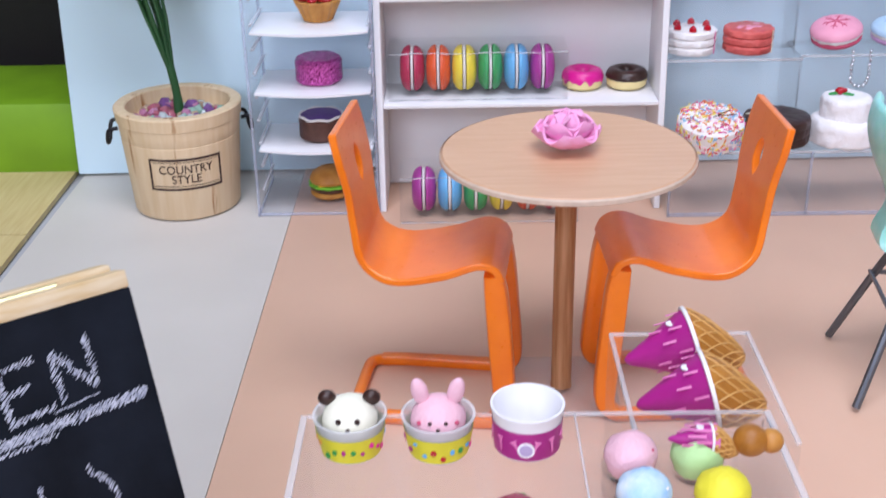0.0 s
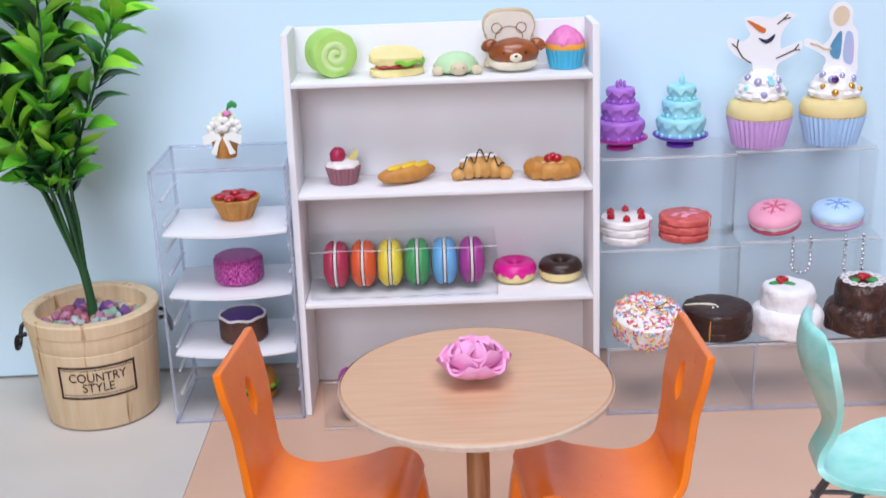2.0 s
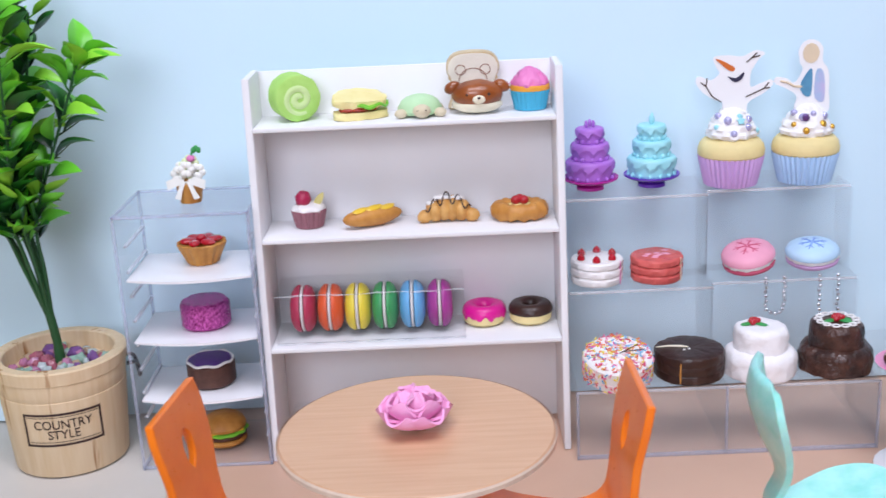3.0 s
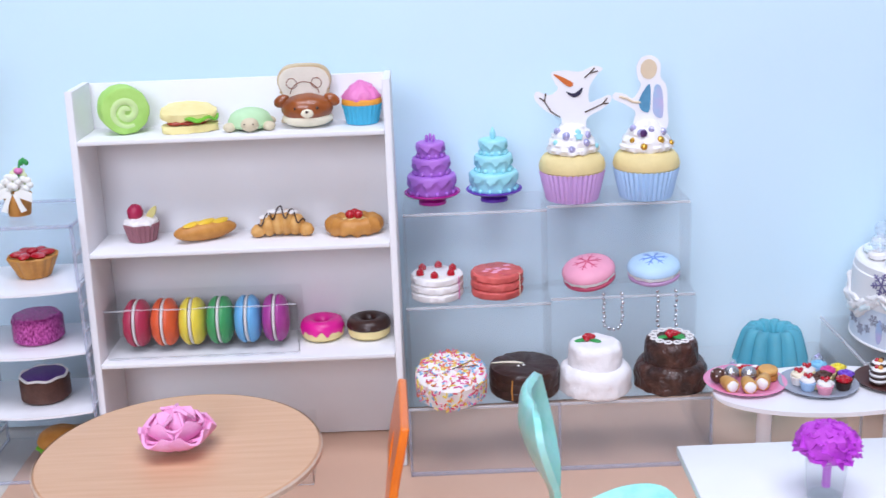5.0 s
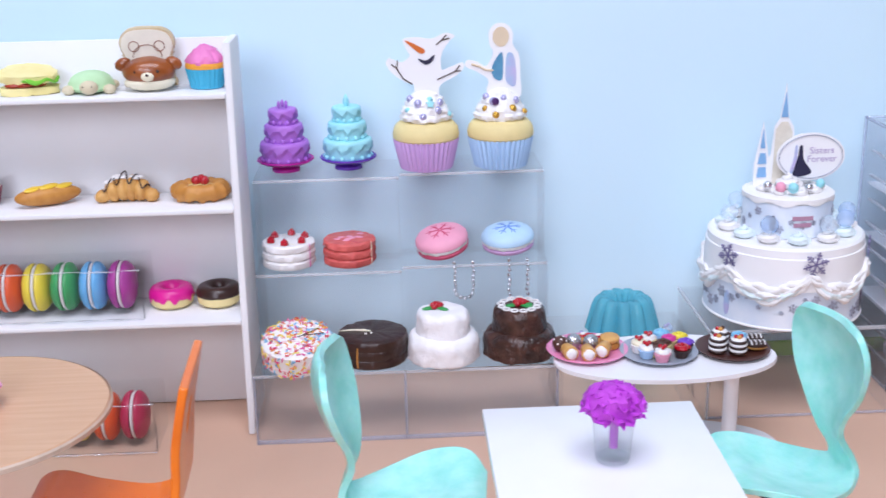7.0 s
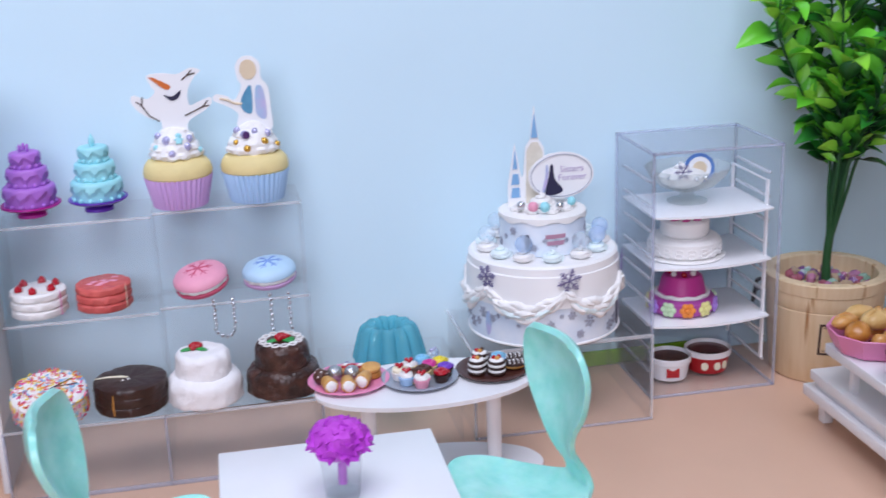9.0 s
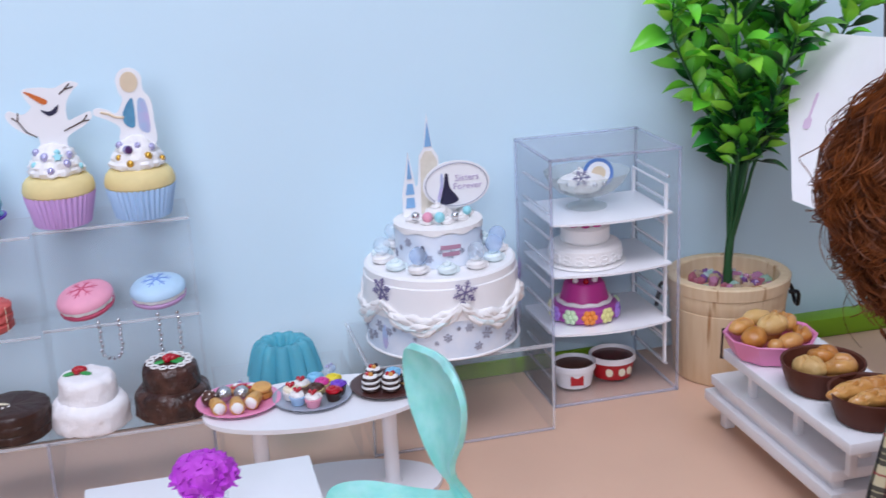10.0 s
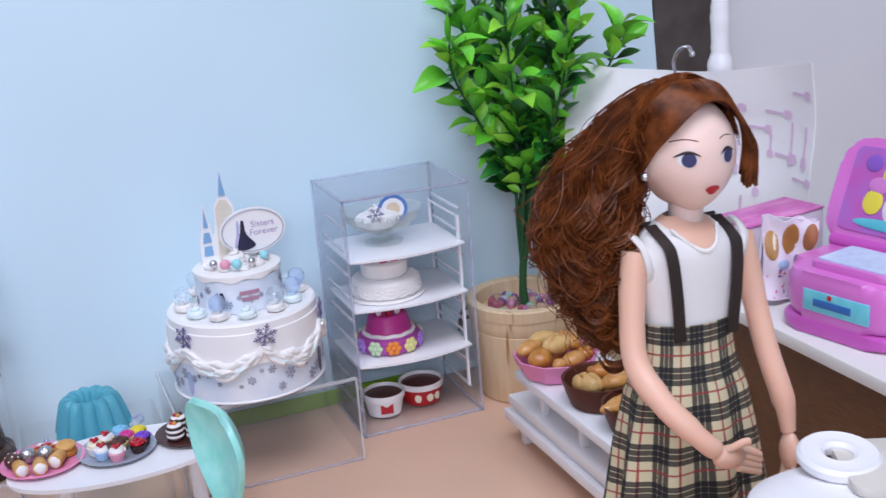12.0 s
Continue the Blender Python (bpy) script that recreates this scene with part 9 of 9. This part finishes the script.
# ---- clear counter of ice creams ----
ZF = 0.0722
fs = thing("ice_cream_stand", "clear acrylic stand of ice cream cups and scoops", "display stand", (0, 0, 0))
part("top_plate", box(B(), (0.037, 0.1465, ZF - 0.0010), (0.124, 0.121, 0.0018), 0.0003), M_clear, fs)
for x in (-0.0245, 0.0985):
    part("side_panel", box(B(), (x, 0.1465, ZF / 2 - 0.0009), (0.0018, 0.121, ZF - 0.0022), 0.0003), M_clear, fs)
    part("edge", box(B(), (x, 0.1465, ZF - 0.0002), (0.0018, 0.121, 0.0010), 0.0002), M_edge_f, fs)
part("back_panel", box(B(), (0.037, 0.2065, ZF / 2 - 0.0009), (0.1212, 0.0018, ZF - 0.0022), 0.0003), M_clear, fs)
part("edge", box(B(), (0.037, 0.2068, ZF - 0.0002), (0.1212, 0.0010, 0.0010), 0.0002), M_edge_f, fs)
part("divider", box(B(), (0.0475, 0.170, ZF - 0.0001), (0.0006, 0.073, 0.0008), 0.0002), M_edge_f, fs)
rs = thing("cone_stand", "small clear acrylic stand holding waffle cones", "display stand", (0, 0, 0))
ZK = 0.0600
part("top_plate", box(B(), (0.0872, 0.2400, ZK - 0.0008), (0.0445, 0.062, 0.0016), 0.0002), M_clear, rs)
for x in (0.0655, 0.1090):
    part("side_panel", box(B(), (x, 0.2400, ZK / 2 - 0.0008), (0.0014, 0.062, ZK - 0.0018), 0.0002), M_clear, rs)
    part("edge", box(B(), (x, 0.2400, ZK), (0.0014, 0.062, 0.0010), 0.0002), M_edge_f, rs)
part("edge", box(B(), (0.0872, 0.2708, ZK), (0.0445, 0.0012, 0.0010), 0.0002), M_edge_f, rs)

M_frost = clear("frosted_cup", (0.93, 0.94, 0.95), 0.3, 1.45, 0.42, (0.92, 0.93, 0.94))
M_yband = mat("yellow_printed_band", "e6df3c", 0.45, h2="d8d030", vscale=120, bump=0.02)
M_mag = mat("magenta_print", "b8248e", 0.4, h2="a01a7a", vscale=60, bump=0.03)
F_panda = pl("pale_cream_ice", "f3f0dc", 0.6, var=0.04)
F_bunny = pl("pink_ice", "f2c0ce", 0.7, var=0.08, bump=0.6, bscale=900)


def tub(x, y, label, kind):
    t = thing("ice_cream_tub", label, "ice cream tub", pose(x, y, ZF + 0.0003) @ Matrix.Scale(0.9, 4), "ice cream tubs")
    body = M_frost if kind < 2 else M_white
    hk = 0.86 if kind < 2 else 1.0
    part("cup", lathe(B(), [(0, 0.0002), (0.0083 if kind < 2 else 0.0092, 0.0002), (0.0100, 0.0128 * hk), (0.0104, 0.0131 * hk), (0.0104, 0.0138 * hk), (0.0097, 0.0138 * hk), (0.0092, 0.0126 * hk), (0.0078, 0.0012), (0, 0.0012)], 56), body, t)
    part("printed_band", lathe(B(), [(0.0085 if kind < 2 else 0.0094, 0.0006), (0.00985 if kind < 2 else 0.0100, 0.0084 if kind < 2 else 0.0098)], 56), M_yband if kind < 2 else M_mag, t, "yellow printed band" if kind < 2 else "magenta printed band")
    if kind < 2:
        R2_ = random.Random(kind)
        for k in range(22):
            a = 2 * math.pi * k / 22
            z = R2_.uniform(0.002, 0.0066)
            c = R2_.choice((F_hot, F_or, F_leaf, MAC[4], M_mag, F_red))
            stick(plate(B(), oval(R2_.uniform(0.0005, 0.0010), R2_.uniform(0.0005, 0.0010), 10), 0.0002), a, 0.0085 + 0.00135 * (z - 0.0006) / 0.0078 + 0.0001, z, c, "printed_spot", "", t)
        m = F_panda if kind == 0 else F_bunny
        part("scoop", ball(B(), (0, 0, 0.0098), (0.0078, 0.0078, 0.0072), 28, 18, rough=0.03, rs=400), m, t)
        for s in (-1, 1):
            if kind == 0:
                part("ear_knob", ball(B(), (s * 0.0062, 0.0010, 0.0162), (0.0026, 0.0018, 0.0024), 14, 10), F_choc, t, "dark brown ear knob")
                part("dot", ball(B(), (s * 0.0026, -0.0067, 0.0130), (0.0008, 0.0006, 0.0009), 8, 6), F_choc, t)
            else:
                part("ear_knob", ball(B(), (0, 0, 0.0034), (0.0024, 0.0016, 0.0044), 14, 12, Matrix.Translation((s * 0.0042, 0.0004, 0.0152)) @ ry(s * 14)), F_bunny, t, "pink ear knob")
                part("dot", ball(B(), (s * 0.0022, -0.0069, 0.0126), (0.0006, 0.0005, 0.0006), 8, 6), F_choc, t)
                part("cheek_dot", ball(B(), (s * 0.0052, -0.0054, 0.0120), (0.0007, 0.0006, 0.0007), 8, 6), F_macrose, t)
        part("dot", ball(B(), (0, -0.0076, 0.0110), (0.0007, 0.0005, 0.0005), 8, 6), F_choc, t)
        part("arc", tube(B(), spline([(-0.0012, -0.0076, 0.0100), (0, -0.0077, 0.0094), (0.0012, -0.0076, 0.0100)], 4), 0.0002, 5), F_choc, t)
    else:
        stick(plate(B(), oval(0.0024, 0.0024, 24), 0.0003), -95 * DEG, 0.0098, 0.0045, M_white, "round_label", "round white label", t)
        stick(plate(B(), oval(0.0018, 0.0018, 24), 0.0004), -95 * DEG, 0.0098, 0.0045, mat("pale_lilac_print", "b8a8d0", 0.4), "label_disc", "", t)
        for k in range(12):
            stick(plate(B(), [(-0.0003, -0.0022), (0.0003, -0.0022), (0.0004, 0.0010), (0.0011, 0.0022), (-0.0011, 0.0022), (-0.0004, 0.0010)], 0.0002), (k * 30 + 10) * DEG, 0.00985, 0.0050, F_pink, "printed_spoon", "", t, 25 * (k % 3) - 20)


tub(-0.0106, 0.1915, "frosted tub with a cream ice ball and dark knobs", 0)
tub(0.0116, 0.1910, "frosted tub with a pink ice ball and long knobs", 1)
tub(0.0340, 0.1925, "empty white tub with a magenta band", 2)


def scoop(x, y, m, label, fleck):
    t = thing("ice_cream_scoop", label, "ice cream scoop", (x, y, ZF + 0.0003), "ice cream scoops")
    part("holder", lathe(B(), [(0, 0.0002), (0.0052, 0.0002), (0.0070, 0.0030), (0.0074, 0.0032), (0.0070, 0.0038), (0.0050, 0.0010), (0, 0.0008)], 36), M_blister, t, "clear holder")
    part("ball", lump(ball(B(), (0, 0, 0.0066), (0.0064, 0.0064, 0.0060), 40, 26, rough=0.05, rs=300), 0.0003, 1100), m, t)
    if fleck is not None:
        for k in range(4):
            a = k * 1.7 - 2.2
            part("fleck", ball(B(), (0.0052 * math.cos(a) * 0.9, 0.0052 * math.sin(a) * 0.9, 0.0090 + 0.0006 * (k % 3)), (0.0011, 0.0009, 0.0006), 8, 6), fleck, t)


scoop(0.0580, 0.1775, F_bunny, "pale pink ice cream scoop with red flecks", F_macrose)
scoop(0.0590, 0.1625, pl("sky_blue_ice", "8ec4ee", 0.6, h2="e6f0f8", vscale=150), "sky blue and white ice cream scoop", F_white)
scoop(0.0770, 0.1625, pl("lemon_ice", "f0e43c", 0.6, bump=0.3), "lemon yellow ice cream scoop", None)
scoop(0.0740, 0.1775, pl("pale_green_ice", "b6dc9a", 0.6, bump=0.3), "pale green ice cream scoop", F_lettuce)
scoop(0.0290, 0.1530, pl("berry_ice", "a8485c", 0.5, bump=0.4), "berry red ice cream scoop", F_leaf)

F_waffle = pl("golden_waffle", "b97c30", 0.45, h2="a06420", vscale=160, bump=0.2)


F_waffrib = pl("pale_waffle_rib", "dca860", 0.5)


def cone(at, label, L=0.034, r=0.0088, s=1.0):
    """A waffle cone lying with a printed sleeve on its point; local axis +x from point to rim."""
    t = thing("waffle_cone", label, "waffle cone", at, "waffle cones")
    mm = ry(90)
    fall = lambda x: 0.0 if x < L * 0.60 else r * 0.78 * min(1.0, (x / L - 0.60) / 0.42) ** 1.15
    prof = [(r * 0.90, L * 0.56), (r * 1.0, L * 0.60), (r * 0.97, L * 0.66), (r * 0.90, L * 0.73), (r * 0.79, L * 0.80), (r * 0.64, L * 0.87), (r * 0.46, L * 0.94), (r * 0.26, L * 1.0), (r * 0.10, L * 1.03), (0, L * 1.04)]
    g = lathe(B(), prof, 48, m=mm)
    for v in g.verts:
        v.co.z -= fall(v.co.x)
    part("wafer", g, F_waffle, t)
    part("sleeve", lathe(B(), [(0, 0), (r * 0.08, L * 0.01), (r * 0.16, L * 0.04), (r * 0.96, L * 0.585), (r * 0.92, L * 0.59)], 48, m=mm), M_mag, t, "magenta printed sleeve")
    part("sleeve_rim", lathe(B(), [(r * 0.97, L * 0.575), (r * 1.035, L * 0.58), (r * 1.035, L * 0.61), (r * 0.99, L * 0.612)], 48, m=mm), M_white, t, "white sleeve rim")
    at_r = lambda u: float(np.interp(u, [q[1] / L for q in prof], [q[0] for q in prof]))
    for k in range(14):
        a = 2 * math.pi * k / 14
        for s_ in (-1, 1):
            pts = []
            for i in range(10):
                u = 0.615 + 0.40 * i / 9
                b = a + s_ * 0.9 * i / 9
                v = mm @ Vector((at_r(u) * 1.01 * math.cos(b), at_r(u) * 1.01 * math.sin(b), L * u))
                pts.append(v - Vector((0, 0, fall(v.x))))
            part("waffle_rib", tube(B(), pts, 0.00030, 4), F_waffrib, t)
    for k in range(16):
        a = 2 * math.pi * k / 16
        x = L * (0.34, 0.50, 0.42, 0.53)[k % 4]
        rr = r * (0.16 + 0.80 * (x / L - 0.04) / 0.545) + 0.00015
        M = mm @ Matrix.Translation((rr * math.cos(a), rr * math.sin(a), x)) @ rz(math.degrees(a)) @ ry(90) @ rz(90)
        part("printed_spoon", plate(B(), [(-0.0003, -0.0030), (0.0003, -0.0030), (0.0004, 0.0010), (0.0011, 0.0026), (-0.0011, 0.0026), (-0.0004, 0.0010)], 0.0003, M), F_pink, t)
    M = mm @ Matrix.Translation((0, 0, L * 0.45)) @ rz(180) @ Matrix.Translation((r * 0.76, 0, 0)) @ ry(78)
    part("round_label", plate(B(), oval(0.0013, 0.0015, 20), 0.0003, M), M_white, t, "round white label")
    return t


c_ = cone(Matrix.Translation((0.0665, 0.2225, ZK + 0.0042)) @ rz(2) @ ry(-14), "waffle cone with a magenta sleeve lying on its side", 0.0345, 0.0110)
copy_thing(c_, Matrix.Translation((0.0665, 0.2470, ZK + 0.0042)) @ rz(5) @ ry(-14))
c2 = cone(Matrix.Translation((0.0665, 0.1770, ZF + 0.0120)) @ rz(2) @ ry(4), "slim ice cream cone with a magenta sleeve lying on a scoop", 0.017, 0.0040)
part("ice_knob", ball(B(), (0.0200, 0, 0.0002), (0.0042, 0.0040, 0.0040), 18, 12), F_waffle, c2)
part("ice_knob", ball(B(), (0.0250, 0, 0.0002), (0.0030, 0.0030, 0.0030), 16, 12), F_tan, c2)
